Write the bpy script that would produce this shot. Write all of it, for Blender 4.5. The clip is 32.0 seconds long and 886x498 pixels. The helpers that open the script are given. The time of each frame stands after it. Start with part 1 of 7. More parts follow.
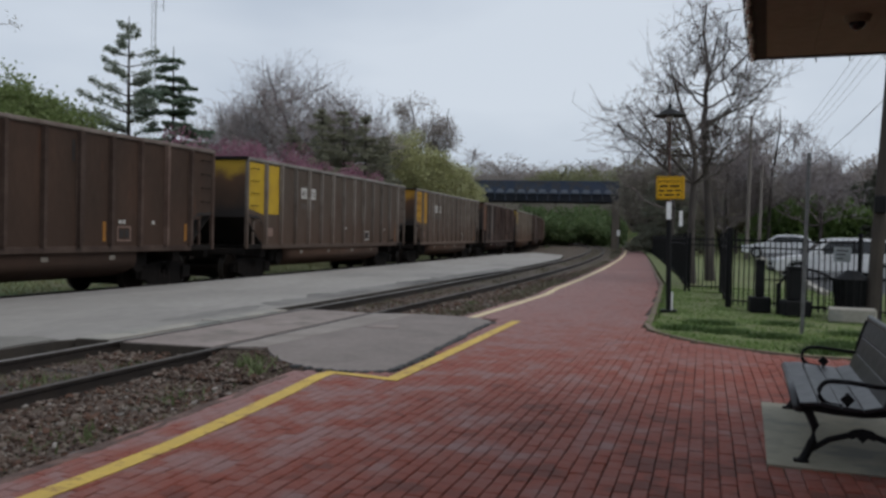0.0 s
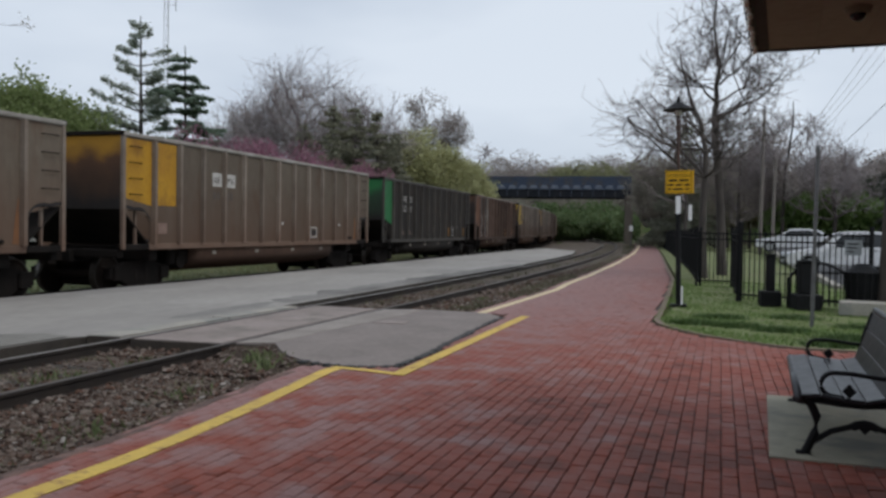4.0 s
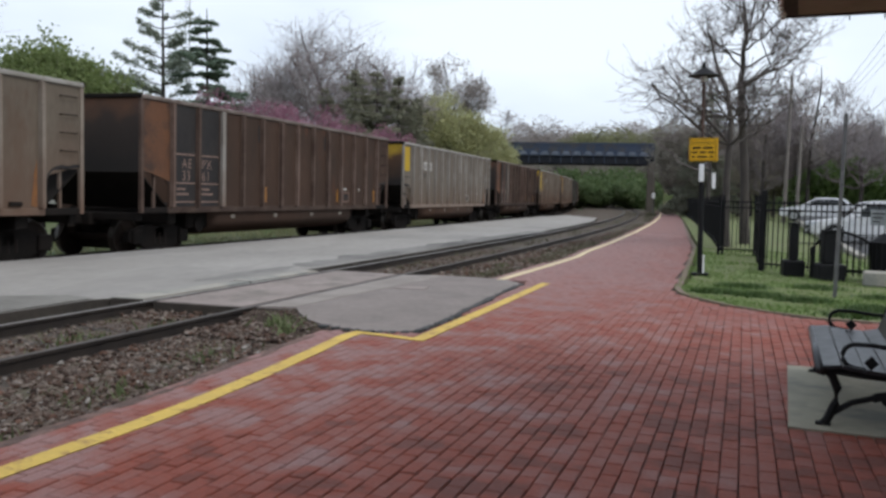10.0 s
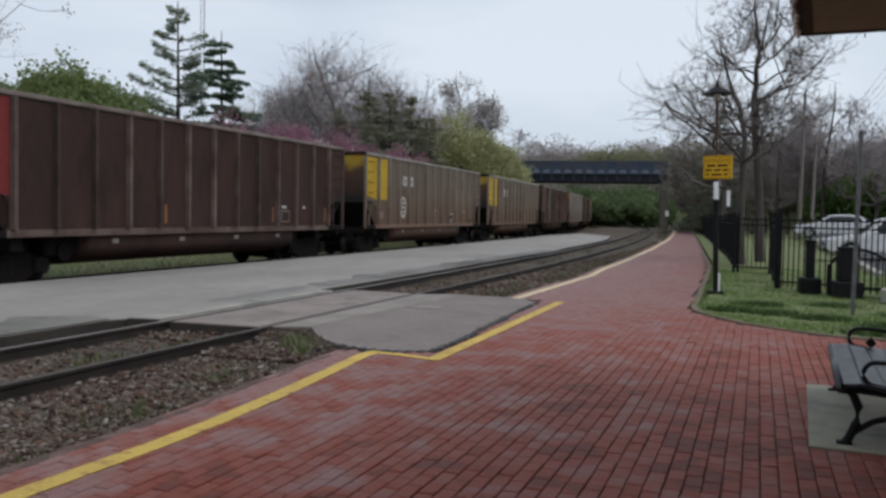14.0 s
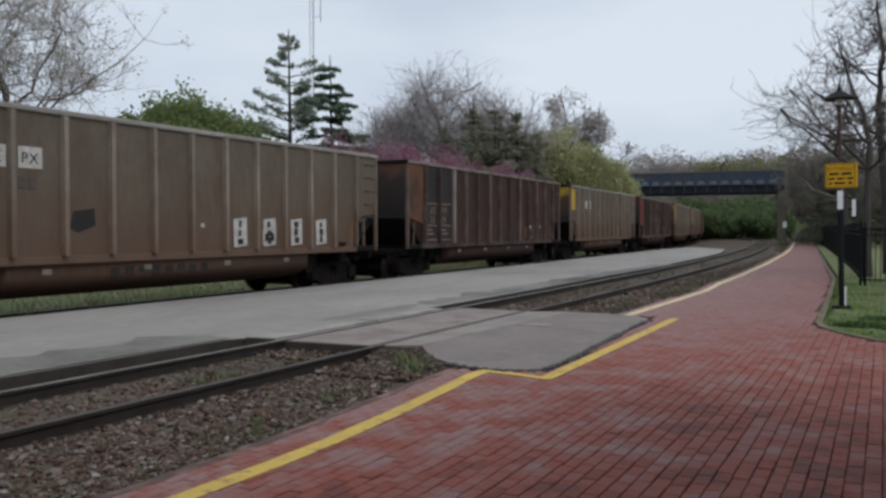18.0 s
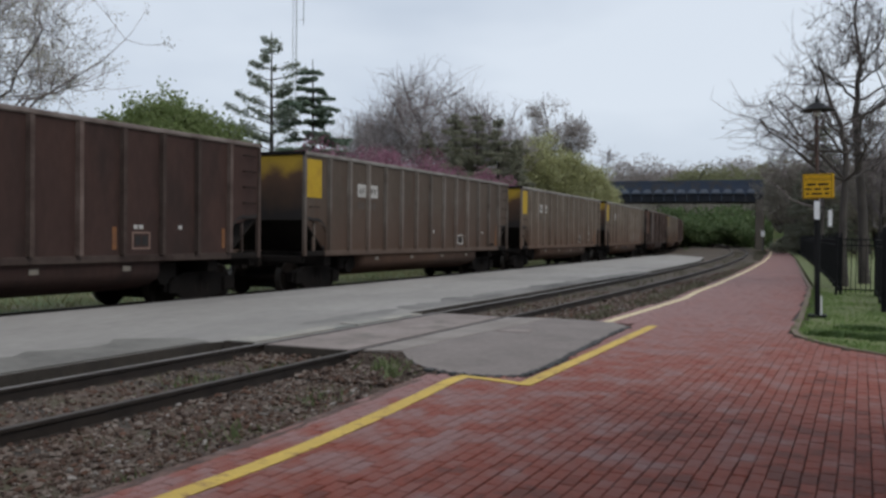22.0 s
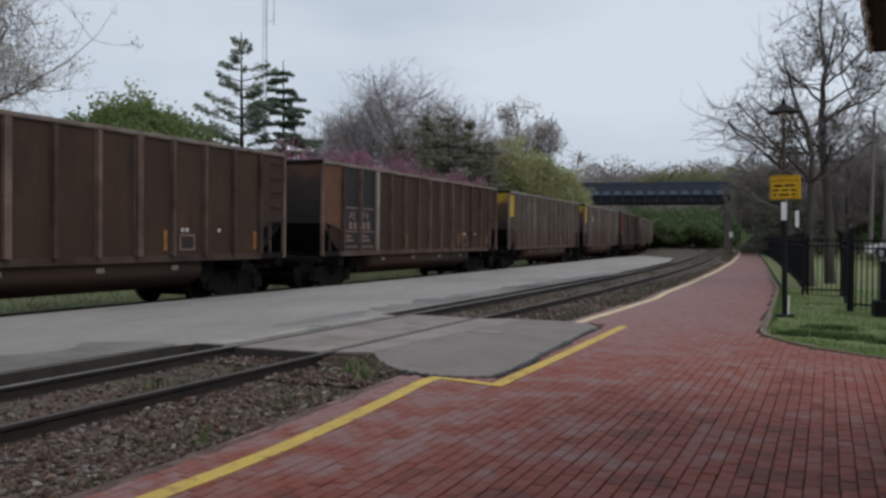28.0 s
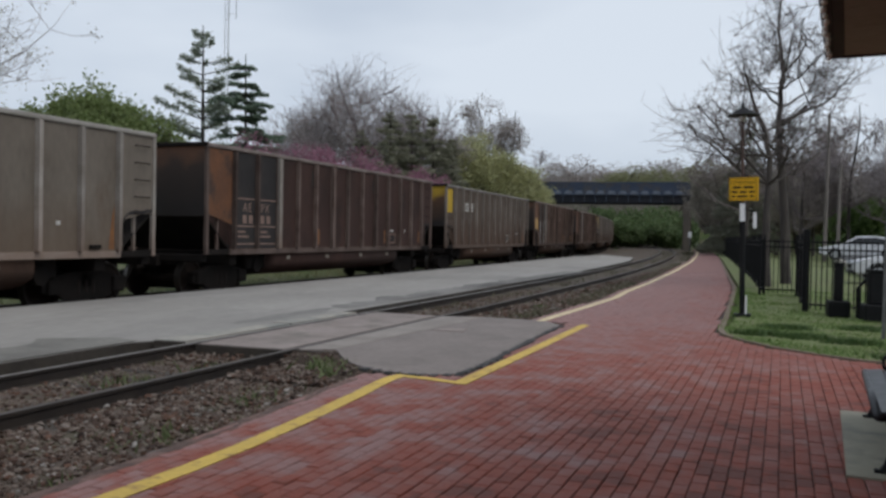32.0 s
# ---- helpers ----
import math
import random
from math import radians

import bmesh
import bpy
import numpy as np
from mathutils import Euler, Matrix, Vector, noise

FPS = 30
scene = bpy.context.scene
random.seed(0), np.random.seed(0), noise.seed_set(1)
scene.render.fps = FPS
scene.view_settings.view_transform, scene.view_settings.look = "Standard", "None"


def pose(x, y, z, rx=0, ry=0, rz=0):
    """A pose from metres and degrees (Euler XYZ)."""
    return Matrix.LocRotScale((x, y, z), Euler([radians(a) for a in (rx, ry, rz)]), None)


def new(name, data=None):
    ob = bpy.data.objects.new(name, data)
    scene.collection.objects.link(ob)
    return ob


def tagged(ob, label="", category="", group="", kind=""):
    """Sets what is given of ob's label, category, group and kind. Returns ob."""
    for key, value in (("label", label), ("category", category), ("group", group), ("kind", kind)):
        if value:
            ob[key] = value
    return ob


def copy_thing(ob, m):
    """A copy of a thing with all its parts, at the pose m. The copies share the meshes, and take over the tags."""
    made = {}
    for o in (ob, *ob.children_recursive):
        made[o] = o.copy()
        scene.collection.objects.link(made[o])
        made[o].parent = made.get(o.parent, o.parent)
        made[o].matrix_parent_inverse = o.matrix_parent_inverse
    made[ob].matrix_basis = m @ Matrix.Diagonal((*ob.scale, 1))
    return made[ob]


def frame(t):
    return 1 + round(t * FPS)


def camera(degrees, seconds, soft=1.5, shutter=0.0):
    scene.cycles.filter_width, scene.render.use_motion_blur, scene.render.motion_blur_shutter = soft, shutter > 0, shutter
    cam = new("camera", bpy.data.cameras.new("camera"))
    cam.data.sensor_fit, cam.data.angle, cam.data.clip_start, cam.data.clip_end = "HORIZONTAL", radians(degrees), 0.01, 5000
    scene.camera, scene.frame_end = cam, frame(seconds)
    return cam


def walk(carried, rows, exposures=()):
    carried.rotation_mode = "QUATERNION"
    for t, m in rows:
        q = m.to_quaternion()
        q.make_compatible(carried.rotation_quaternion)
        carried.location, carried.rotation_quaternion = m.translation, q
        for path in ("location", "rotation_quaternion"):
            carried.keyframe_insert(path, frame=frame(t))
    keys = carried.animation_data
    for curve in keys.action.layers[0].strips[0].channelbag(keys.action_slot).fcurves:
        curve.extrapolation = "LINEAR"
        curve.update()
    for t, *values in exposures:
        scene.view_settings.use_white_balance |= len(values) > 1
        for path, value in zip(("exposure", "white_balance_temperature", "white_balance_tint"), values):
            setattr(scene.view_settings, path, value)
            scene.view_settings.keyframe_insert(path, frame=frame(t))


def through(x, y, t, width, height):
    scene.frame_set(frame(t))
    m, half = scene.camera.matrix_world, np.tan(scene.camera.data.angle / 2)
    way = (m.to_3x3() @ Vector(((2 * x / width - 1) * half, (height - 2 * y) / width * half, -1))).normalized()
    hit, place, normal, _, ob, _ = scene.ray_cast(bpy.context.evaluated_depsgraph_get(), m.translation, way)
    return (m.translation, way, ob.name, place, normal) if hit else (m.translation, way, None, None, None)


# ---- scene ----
EYE = 1.55          # height of the lens over the brick platform
# The line of the tracks is +Y, the platform lies to the right (+X) of them.
cam = camera(54.0, 32.0, soft=2.9)
LOOKS = [  # seconds, turn to the left, tilt up, lean to the left, and the sway of the hand: right, ahead, up
    (0, 16.82, -1.06, 1.28, -0.018, 0.000, -0.014), (0.5, 17.50, -0.56, 1.57, -0.026, -0.004, -0.020),
    (1, 16.86, -1.02, 1.18, -0.019, -0.013, -0.019), (1.5, 16.75, -0.69, 1.18, -0.019, -0.015, -0.016),
    (2, 16.76, -0.78, 1.02, -0.020, -0.015, -0.021), (2.5, 16.55, -0.59, 1.15, -0.020, -0.016, -0.013),
    (4.5, 19.13, -2.24, 0.41, 0.087, -0.007, -0.037), (5, 21.56, -4.19, -0.59, 0.078, -0.001, -0.047),
    (5.5, 22.34, -5.36, 0.46, 0.063, -0.011, -0.058), (6, 22.43, -5.27, 1.55, 0.069, -0.007, -0.068),
    (6.5, 22.11, -5.71, 2.44, 0.060, -0.007, -0.057), (7, 19.24, -4.80, 2.32, 0.056, 0.002, -0.054), (7.5, 17.15, -5.57, 1.49, 0.048, -0.023, -0.025),
    (8, 16.63, -3.93, 1.10, 0.057, -0.001, -0.025), (8.5, 18.00, -3.42, 1.46, 0.061, -0.040, -0.025), (9, 19.70, -4.91, 2.75, 0.055, -0.024, -0.022),
    (9.5, 19.44, -4.37, 2.06, 0.065, -0.027, -0.027), (10, 18.98, -3.59, 1.38, 0.069, -0.003, -0.019),
    (10.5, 19.18, -3.21, 0.73, 0.075, -0.000, -0.021), (11, 19.63, -2.47, 1.33, 0.078, -0.016, -0.027),
    (11.5, 20.58, -2.09, 1.52, 0.090, -0.028, -0.024), (12, 20.08, -2.31, 1.42, 0.090, -0.030, -0.024),
    (12.5, 19.63, -2.08, 1.88, 0.084, -0.023, -0.025), (13, 19.90, -2.37, 1.54, 0.085, -0.022, -0.015),
    (13.5, 19.79, -2.37, 1.58, 0.074, -0.017, -0.021), (15.5, 20.64, -2.31, -1.33, -0.021, -0.036, 0.013),
    (16, 22.10, -1.58, 0.87, -0.017, -0.007, -0.004), (16.5, 23.70, -1.95, 0.33, -0.025, 0.008, 0.008),
    (17, 25.88, -2.00, 0.37, -0.033, 0.036, 0.003), (17.5, 27.36, -1.27, 0.08, -0.010, 0.011, -0.007),
    (18, 26.91, -1.33, -0.06, -0.001, 0.021, -0.002), (18.5, 26.68, -1.64, 0.12, 0.000, 0.022, -0.006),
    (19, 26.44, -2.04, 0.09, -0.008, 0.008, -0.003), (19.5, 26.46, -1.66, 0.02, -0.006, 0.012, -0.006),
    (20, 26.21, -1.15, 0.06, 0.006, -0.014, 0.003), (20.5, 25.74, -1.19, -0.08, 0.016, 0.004, -0.000), (21, 25.66, -0.96, 0.13, 0.013, -0.007, 0.001),
    (21.5, 25.55, -0.76, 0.41, 0.006, -0.013, -0.005), (22, 25.64, -1.00, 0.64, 0.011, -0.005, 0.004),
    (22.5, 25.30, -1.65, 0.34, 0.005, 0.021, -0.000), (23, 24.69, -1.58, 0.60, -0.000, -0.006, 0.005),
    (23.5, 24.39, -1.28, 0.67, 0.006, -0.000, 0.004), (24, 24.63, -0.58, 0.81, 0.006, -0.003, 0.001),
    (24.5, 23.84, -0.23, 0.95, 0.014, -0.027, 0.004), (25, 23.93, -0.58, 1.25, 0.004, -0.007, 0.001), (25.5, 23.88, -0.85, 1.18, 0.005, 0.003, 0.004),
    (27.5, 23.83, -0.53, 0.35, 0.017, -0.015, -0.002), (28, 23.78, -0.87, 0.51, 0.006, 0.010, -0.002),
    (28.5, 23.60, -1.03, 0.69, 0.008, 0.001, 0.003), (29, 23.33, -1.46, 0.65, -0.000, 0.001, -0.001),
    (29.5, 22.83, -1.65, 0.98, 0.007, 0.004, -0.008), (30, 23.13, -1.67, 1.06, 0.010, -0.014, 0.011),
    (30.5, 22.89, -1.44, 0.75, -0.003, -0.002, -0.013), (31, 23.95, -2.17, 0.32, -0.003, 0.012, 0.001),
    (31.5, 22.50, -1.17, 0.98, 0.002, 0.003, -0.013), (32, 21.27, -1.01, 1.08, -0.015, -0.021, 0.007),
]


def cam_row(t, turn, tilt, lean, dx, dy, dz):
    return t, pose(dx, dy, EYE + dz, 90 + tilt, 0, turn) @ pose(0, 0, 0, 0, 0, lean)


PATH = [cam_row(*r) for r in LOOKS]
EXPOSURES = [(0, 0.0), (1.2, 0.02), (2.0, 0.12), (2.5, 0.12), (4.5, 0.25), (5.0, 0.66), (5.6, 0.95), (7.2, 0.98), (8.0, 0.67), (9.3, 0.72), (10.3, 0.48), (11.0, 0.27), (13, 0.24), (15.5, 0.17), (23, 0.17), (25, 0.0), (28, 0.03), (30, 0.15), (31, 0.22), (32, 0.14)]
walk(cam, PATH, EXPOSURES)

# ---- light: an overcast spring afternoon ----
world = bpy.data.worlds.new("sky")
scene.world = world
world.use_nodes = True
wn, wl = world.node_tree.nodes, world.node_tree.links
wn.clear()
w_out, w_bg = wn.new("ShaderNodeOutputWorld"), wn.new("ShaderNodeBackground")
w_sky, w_mix, w_noise = wn.new("ShaderNodeTexSky"), wn.new("ShaderNodeMix"), wn.new("ShaderNodeTexNoise")
w_ramp, w_map, w_co = wn.new("ShaderNodeValToRGB"), wn.new("ShaderNodeMapping"), wn.new("ShaderNodeTexCoord")
w_sky.sky_type, w_sky.sun_disc = "NISHITA", False
w_sky.sun_elevation, w_sky.sun_rotation = radians(52), radians(105)
w_mix.data_type = "RGBA"
w_mix.inputs["Factor"].default_value = 0.93
w_map.inputs["Scale"].default_value = (1.0, 1.0, 3.2)
w_noise.inputs["Scale"].default_value, w_noise.inputs["Detail"].default_value = 1.7, 4
w_noise.inputs["Roughness"].default_value = 0.5
w_ramp.color_ramp.elements[0].position, w_ramp.color_ramp.elements[1].position = 0.36, 0.66
w_ramp.color_ramp.elements[0].color = (4.45, 5.12, 6.15, 1)
w_ramp.color_ramp.elements[1].color = (6.5, 7.12, 7.95, 1)
w_bg.inputs["Strength"].default_value = 0.1
wl.new(w_co.outputs["Generated"], w_map.inputs["Vector"])
wl.new(w_map.outputs["Vector"], w_noise.inputs["Vector"])
wl.new(w_noise.outputs["Fac"], w_ramp.inputs["Fac"])
wl.new(w_sky.outputs["Color"], w_mix.inputs["A"])
wl.new(w_ramp.outputs["Color"], w_mix.inputs["B"])
wl.new(w_mix.outputs["Result"], w_bg.inputs["Color"])
wl.new(w_bg.outputs["Background"], w_out.inputs["Surface"])

sun = new("sun", bpy.data.lights.new("sun", "SUN"))
sun.data.energy, sun.data.angle, sun.data.color = 1.0, radians(30), (1.0, 0.96, 0.91)
sun.rotation_euler = (radians(38), 0, radians(75))   # high over the station roof

# ---- materials ----
MATS = {}


def mat(name, base, other=None, scale=4.0, rough=0.8, metal=0.0, bump=0.0, bump_scale=40.0, jitter=0.0, spec=0.3,
        dirt=None, dirt_scale=1.2, dirt_at=(0.5, 0.62), stretch=(1, 1, 1), island=0.0, coords="Object", splash=None):
    """A paint or stone: two tones in a coarse noise, fine grain, a second stain, relief."""
    if name in MATS:
        return MATS[name]
    m = bpy.data.materials.new(name)
    m.use_nodes = True
    n, l = m.node_tree.nodes, m.node_tree.links
    b = n["Principled BSDF"]
    b.inputs["Roughness"].default_value, b.inputs["Metallic"].default_value = rough, metal
    b.inputs["Specular IOR Level"].default_value = spec
    co, mp, info = n.new("ShaderNodeTexCoord"), n.new("ShaderNodeMapping"), n.new("ShaderNodeObjectInfo")
    mp.inputs["Scale"].default_value = stretch
    shift = n.new("ShaderNodeVectorMath")
    shift.operation = "ADD"
    off = n.new("ShaderNodeVectorMath")
    off.operation = "SCALE"
    off.inputs["Scale"].default_value = 37.0
    l.new(info.outputs["Random"], off.inputs[0])
    l.new(co.outputs[coords], shift.inputs[0])
    l.new(off.outputs["Vector"], shift.inputs[1])
    l.new(shift.outputs["Vector"], mp.inputs["Vector"])

    def noise_node(s, d=4.0, r=0.55):
        t = n.new("ShaderNodeTexNoise")
        t.inputs["Scale"].default_value, t.inputs["Detail"].default_value, t.inputs["Roughness"].default_value = s, d, r
        l.new(mp.outputs["Vector"], t.inputs["Vector"])
        return t.outputs["Fac"]

    def ramp(fac, lo, hi):
        r = n.new("ShaderNodeMapRange")
        r.inputs["From Min"].default_value, r.inputs["From Max"].default_value = lo, hi
        l.new(fac, r.inputs["Value"])
        return r.outputs["Result"]

    def blend(fac, a, c, kind="MIX"):
        x = n.new("ShaderNodeMix")
        x.data_type, x.blend_type = "RGBA", kind
        l.new(fac, x.inputs["Factor"])
        for sock, val in (("A", a), ("B", c)):
            if isinstance(val, tuple):
                x.inputs[sock].default_value = (*val, 1)
            else:
                l.new(val, x.inputs[sock])
        return x.outputs["Result"]

    col = blend(ramp(noise_node(scale), 0.32, 0.68), tuple(base), tuple(other or [c * 0.75 for c in base]))
    fine = ramp(noise_node(scale * 11, 3), 0.25, 0.75)
    col = blend(fine, col, blend_dark(n, l, col))
    if dirt:
        col = blend(ramp(noise_node(dirt_scale, 6, 0.62), *dirt_at), col, tuple(dirt))
    if splash:   # road grime thrown up from the track: (colour, lowest, highest, share)
        tone, z0, z1, share = splash
        sep, up, amt = n.new("ShaderNodeSeparateXYZ"), n.new("ShaderNodeMath"), n.new("ShaderNodeMath")
        up.operation, up.inputs[1].default_value = "MULTIPLY_ADD", (z1 - z0) * 0.9
        amt.operation, amt.inputs[1].default_value = "MULTIPLY", share
        l.new(co.outputs["Object"], sep.inputs["Vector"])
        l.new(noise_node(dirt_scale * 1.4, 5, 0.6), up.inputs[0])
        l.new(sep.outputs["Z"], up.inputs[2])
        l.new(ramp(up.outputs["Value"], z1 + (z1 - z0) * 0.45, z0 + (z1 - z0) * 0.45), amt.inputs[0])
        col = blend(amt.outputs["Value"], col, tuple(tone))
    if jitter or island:
        hsv = n.new("ShaderNodeHueSaturation")
        r = n.new("ShaderNodeMapRange")
        r.inputs["To Min"].default_value, r.inputs["To Max"].default_value = 1 - (jitter or island), 1 + (jitter or island)
        src = info.outputs["Random"] if jitter else n.new("ShaderNodeNewGeometry").outputs["Random Per Island"]
        l.new(src, r.inputs["Value"])
        l.new(r.outputs["Result"], hsv.inputs["Value"])
        l.new(col, hsv.inputs["Color"])
        col = hsv.outputs["Color"]
    l.new(col, b.inputs["Base Color"])
    if bump:
        bp = n.new("ShaderNodeBump")
        bp.inputs["Strength"].default_value, bp.inputs["Distance"].default_value = bump, 0.02
        l.new(noise_node(bump_scale, 5), bp.inputs["Height"])
        l.new(bp.outputs["Normal"], b.inputs["Normal"])
    rr = n.new("ShaderNodeMapRange")
    rr.inputs["To Min"].default_value, rr.inputs["To Max"].default_value = max(0.03, rough - 0.12), min(1, rough + 0.1)
    l.new(noise_node(scale * 3), rr.inputs["Value"])
    l.new(rr.outputs["Result"], b.inputs["Roughness"])
    MATS[name] = m
    return m


def blend_dark(n, l, col):
    x = n.new("ShaderNodeMix")
    x.data_type, x.blend_type = "RGBA", "MULTIPLY"
    x.inputs["Factor"].default_value = 1.0
    x.inputs["B"].default_value = (0.8, 0.8, 0.8, 1)
    l.new(col, x.inputs["A"])
    return x.outputs["Result"]


def leaf_mat(name, a, b, through=0.35):
    """Leaves and needles, each of its own tone, letting some light through."""
    if name in MATS:
        return MATS[name]
    m = bpy.data.materials.new(name)
    m.use_nodes = True
    n, l = m.node_tree.nodes, m.node_tree.links
    p = n["Principled BSDF"]
    geo, mix = n.new("ShaderNodeNewGeometry"), n.new("ShaderNodeMix")
    mix.data_type = "RGBA"
    mix.inputs["A"].default_value, mix.inputs["B"].default_value = (*a, 1), (*b, 1)
    l.new(geo.outputs["Random Per Island"], mix.inputs["Factor"])
    l.new(mix.outputs["Result"], p.inputs["Base Color"])
    p.inputs["Roughness"].default_value = 0.7
    tr, add, out = n.new("ShaderNodeBsdfTranslucent"), n.new("ShaderNodeMixShader"), n["Material Output"]
    add.inputs["Fac"].default_value = through
    l.new(mix.outputs["Result"], tr.inputs["Color"])
    l.new(p.outputs["BSDF"], add.inputs[1])
    l.new(tr.outputs["BSDF"], add.inputs[2])
    l.new(add.outputs["Shader"], out.inputs["Surface"])
    MATS[name] = m
    return m


def rubble_mat(name, tones, fine=0.35):
    """Broken stones, each of one of the tones, dusty and grained."""
    m = bpy.data.materials.new(name)
    m.use_nodes = True
    n, l = m.node_tree.nodes, m.node_tree.links
    p = n["Principled BSDF"]
    geo, ramp, nz, mix, co = n.new("ShaderNodeNewGeometry"), n.new("ShaderNodeValToRGB"), n.new("ShaderNodeTexNoise"), n.new("ShaderNodeMix"), n.new("ShaderNodeTexCoord")
    els = ramp.color_ramp.elements
    ramp.color_ramp.interpolation = "LINEAR"
    for k, c in enumerate(tones):
        e = els[k] if k < 2 else els.new(0.5)
        e.position, e.color = k / (len(tones) - 1), (*c, 1)
    nz.inputs["Scale"].default_value, nz.inputs["Detail"].default_value = 30.0, 4
    mix.data_type, mix.blend_type = "RGBA", "OVERLAY"
    mix.inputs["Factor"].default_value = fine
    l.new(co.outputs["Object"], nz.inputs["Vector"])
    l.new(geo.outputs["Random Per Island"], ramp.inputs["Fac"])
    l.new(ramp.outputs["Color"], mix.inputs["A"])
    l.new(nz.outputs["Fac"], mix.inputs["B"])
    l.new(mix.outputs["Result"], p.inputs["Base Color"])
    p.inputs["Roughness"].default_value, p.inputs["Specular IOR Level"].default_value = 0.9, 0.15
    MATS[name] = m
    return m


def plain(name, col, rough=0.5, metal=0.0, glow=0.0):
    if name in MATS:
        return MATS[name]
    m = bpy.data.materials.new(name)
    m.use_nodes = True
    b = m.node_tree.nodes["Principled BSDF"]
    b.inputs["Base Color"].default_value = (*col, 1)
    b.inputs["Roughness"].default_value, b.inputs["Metallic"].default_value = rough, metal
    if glow:
        b.inputs["Emission Color"].default_value, b.inputs["Emission Strength"].default_value = (*col, 1), glow
    MATS[name] = m
    return m


M_GRASS = mat("grass_soil", (0.07, 0.11, 0.034), (0.105, 0.125, 0.05), 0.8, 0.95, bump=0.6, bump_scale=25, dirt=(0.14, 0.12, 0.08), dirt_scale=0.5)
M_LAWN = mat("lawn", (0.15, 0.2, 0.07), (0.2, 0.205, 0.1), 1.6, 0.95, bump=0.8, bump_scale=60, dirt=(0.11, 0.095, 0.06), dirt_scale=1.1, dirt_at=(0.54, 0.7))
M_ISLAND = mat("island_asphalt", (0.375, 0.352, 0.325), (0.31, 0.29, 0.266), 0.9, 0.9, bump=0.35, bump_scale=70, dirt=(0.2, 0.188, 0.176), dirt_scale=0.42, dirt_at=(0.52, 0.78), stretch=(1, 0.3, 1))
M_PATCH = mat("crossing_asphalt", (0.285, 0.246, 0.226), (0.24, 0.207, 0.19), 1.2, 0.92, bump=0.6, bump_scale=80, dirt=(0.165, 0.142, 0.13), dirt_scale=0.9, dirt_at=(0.52, 0.76), spec=0.15)
M_OLDTAR = mat("old_tar", (0.05, 0.05, 0.05), (0.08, 0.078, 0.075), 2.0, 0.9, bump=0.5, bump_scale=80)
M_PANEL = mat("crossing_concrete", (0.33, 0.275, 0.25), (0.26, 0.215, 0.195), 1.1, 0.85, bump=0.3, bump_scale=60, dirt=(0.17, 0.15, 0.13), dirt_scale=1.0)
M_PALE = mat("pale_concrete", (0.43, 0.4, 0.345), (0.345, 0.32, 0.28), 1.3, 0.85, bump=0.25, bump_scale=70, dirt=(0.24, 0.24, 0.22), dirt_scale=1.2)
M_BALLAST = mat("ballast_bed", (0.135, 0.097, 0.076), (0.08, 0.062, 0.05), 3.5, 0.95, bump=1.0, bump_scale=22, dirt=(0.085, 0.08, 0.045), dirt_scale=0.9, dirt_at=(0.5, 0.66))
M_STONE = rubble_mat("ballast_stone", ((0.031, 0.022, 0.019), (0.075, 0.049, 0.038), (0.135, 0.076, 0.055), (0.053, 0.037, 0.031), (0.1, 0.069, 0.054), (0.172, 0.118, 0.094), (0.056, 0.042, 0.036), (0.09, 0.062, 0.049), (0.22, 0.184, 0.158)))
M_RAIL = mat("rail_steel", (0.052, 0.041, 0.034), (0.033, 0.027, 0.024), 3.0, 0.6, metal=0.3)
M_SHINE = mat("rail_head", (0.12, 0.105, 0.092), (0.085, 0.072, 0.064), 2.0, 0.6, metal=0.5)
M_TIE = mat("sleeper_wood", (0.075, 0.062, 0.05), (0.045, 0.038, 0.033), 3.0, 0.95, bump=0.6, bump_scale=20)
M_YELLOW = mat("yellow_line_paint", (0.72, 0.5, 0.11), (0.6, 0.41, 0.1), 2.5, 0.75, bump=0.3, bump_scale=50, dirt=(0.3, 0.17, 0.07), dirt_scale=9.0, dirt_at=(0.54, 0.7))
M_MORTAR = mat("sand_joint", (0.055, 0.04, 0.034), (0.09, 0.065, 0.055), 5.0, 0.95)
M_LOT = mat("parking_asphalt", (0.09, 0.09, 0.092), (0.07, 0.07, 0.072), 0.6, 0.9, bump=0.4, bump_scale=60)
M_KERB = mat("kerb_concrete", (0.24, 0.185, 0.14), (0.16, 0.12, 0.088), 2.0, 0.9, bump=0.3, bump_scale=50)
M_BLACK = mat("black_metal_paint", (0.01, 0.01, 0.0105), (0.016, 0.016, 0.017), 3.0, 0.6, spec=0.14)
M_GALV = mat("galvanised_steel", (0.2, 0.2, 0.2), (0.14, 0.14, 0.14), 5.0, 0.6, metal=0.5)
M_PALEPOLE = mat("pale_pole_wood", (0.24, 0.21, 0.185), (0.17, 0.15, 0.135), 2.0, 0.9, bump=0.5, bump_scale=15, stretch=(4, 4, 0.6))
M_WOODPOLE = mat("pole_wood", (0.085, 0.069, 0.058), (0.055, 0.046, 0.04), 2.0, 0.9, bump=0.5, bump_scale=15, stretch=(4, 4, 0.6))
M_BARK = mat("bark", (0.1, 0.085, 0.075), (0.06, 0.052, 0.048), 2.0, 0.95, bump=0.8, bump_scale=14, stretch=(3, 3, 0.7))
M_TWIG = mat("twig", (0.2, 0.168, 0.16), (0.14, 0.118, 0.112), 1.0, 0.9)
M_TWIGM = mat("twig_brown", (0.27, 0.225, 0.215), (0.19, 0.158, 0.152), 1.0, 0.9)
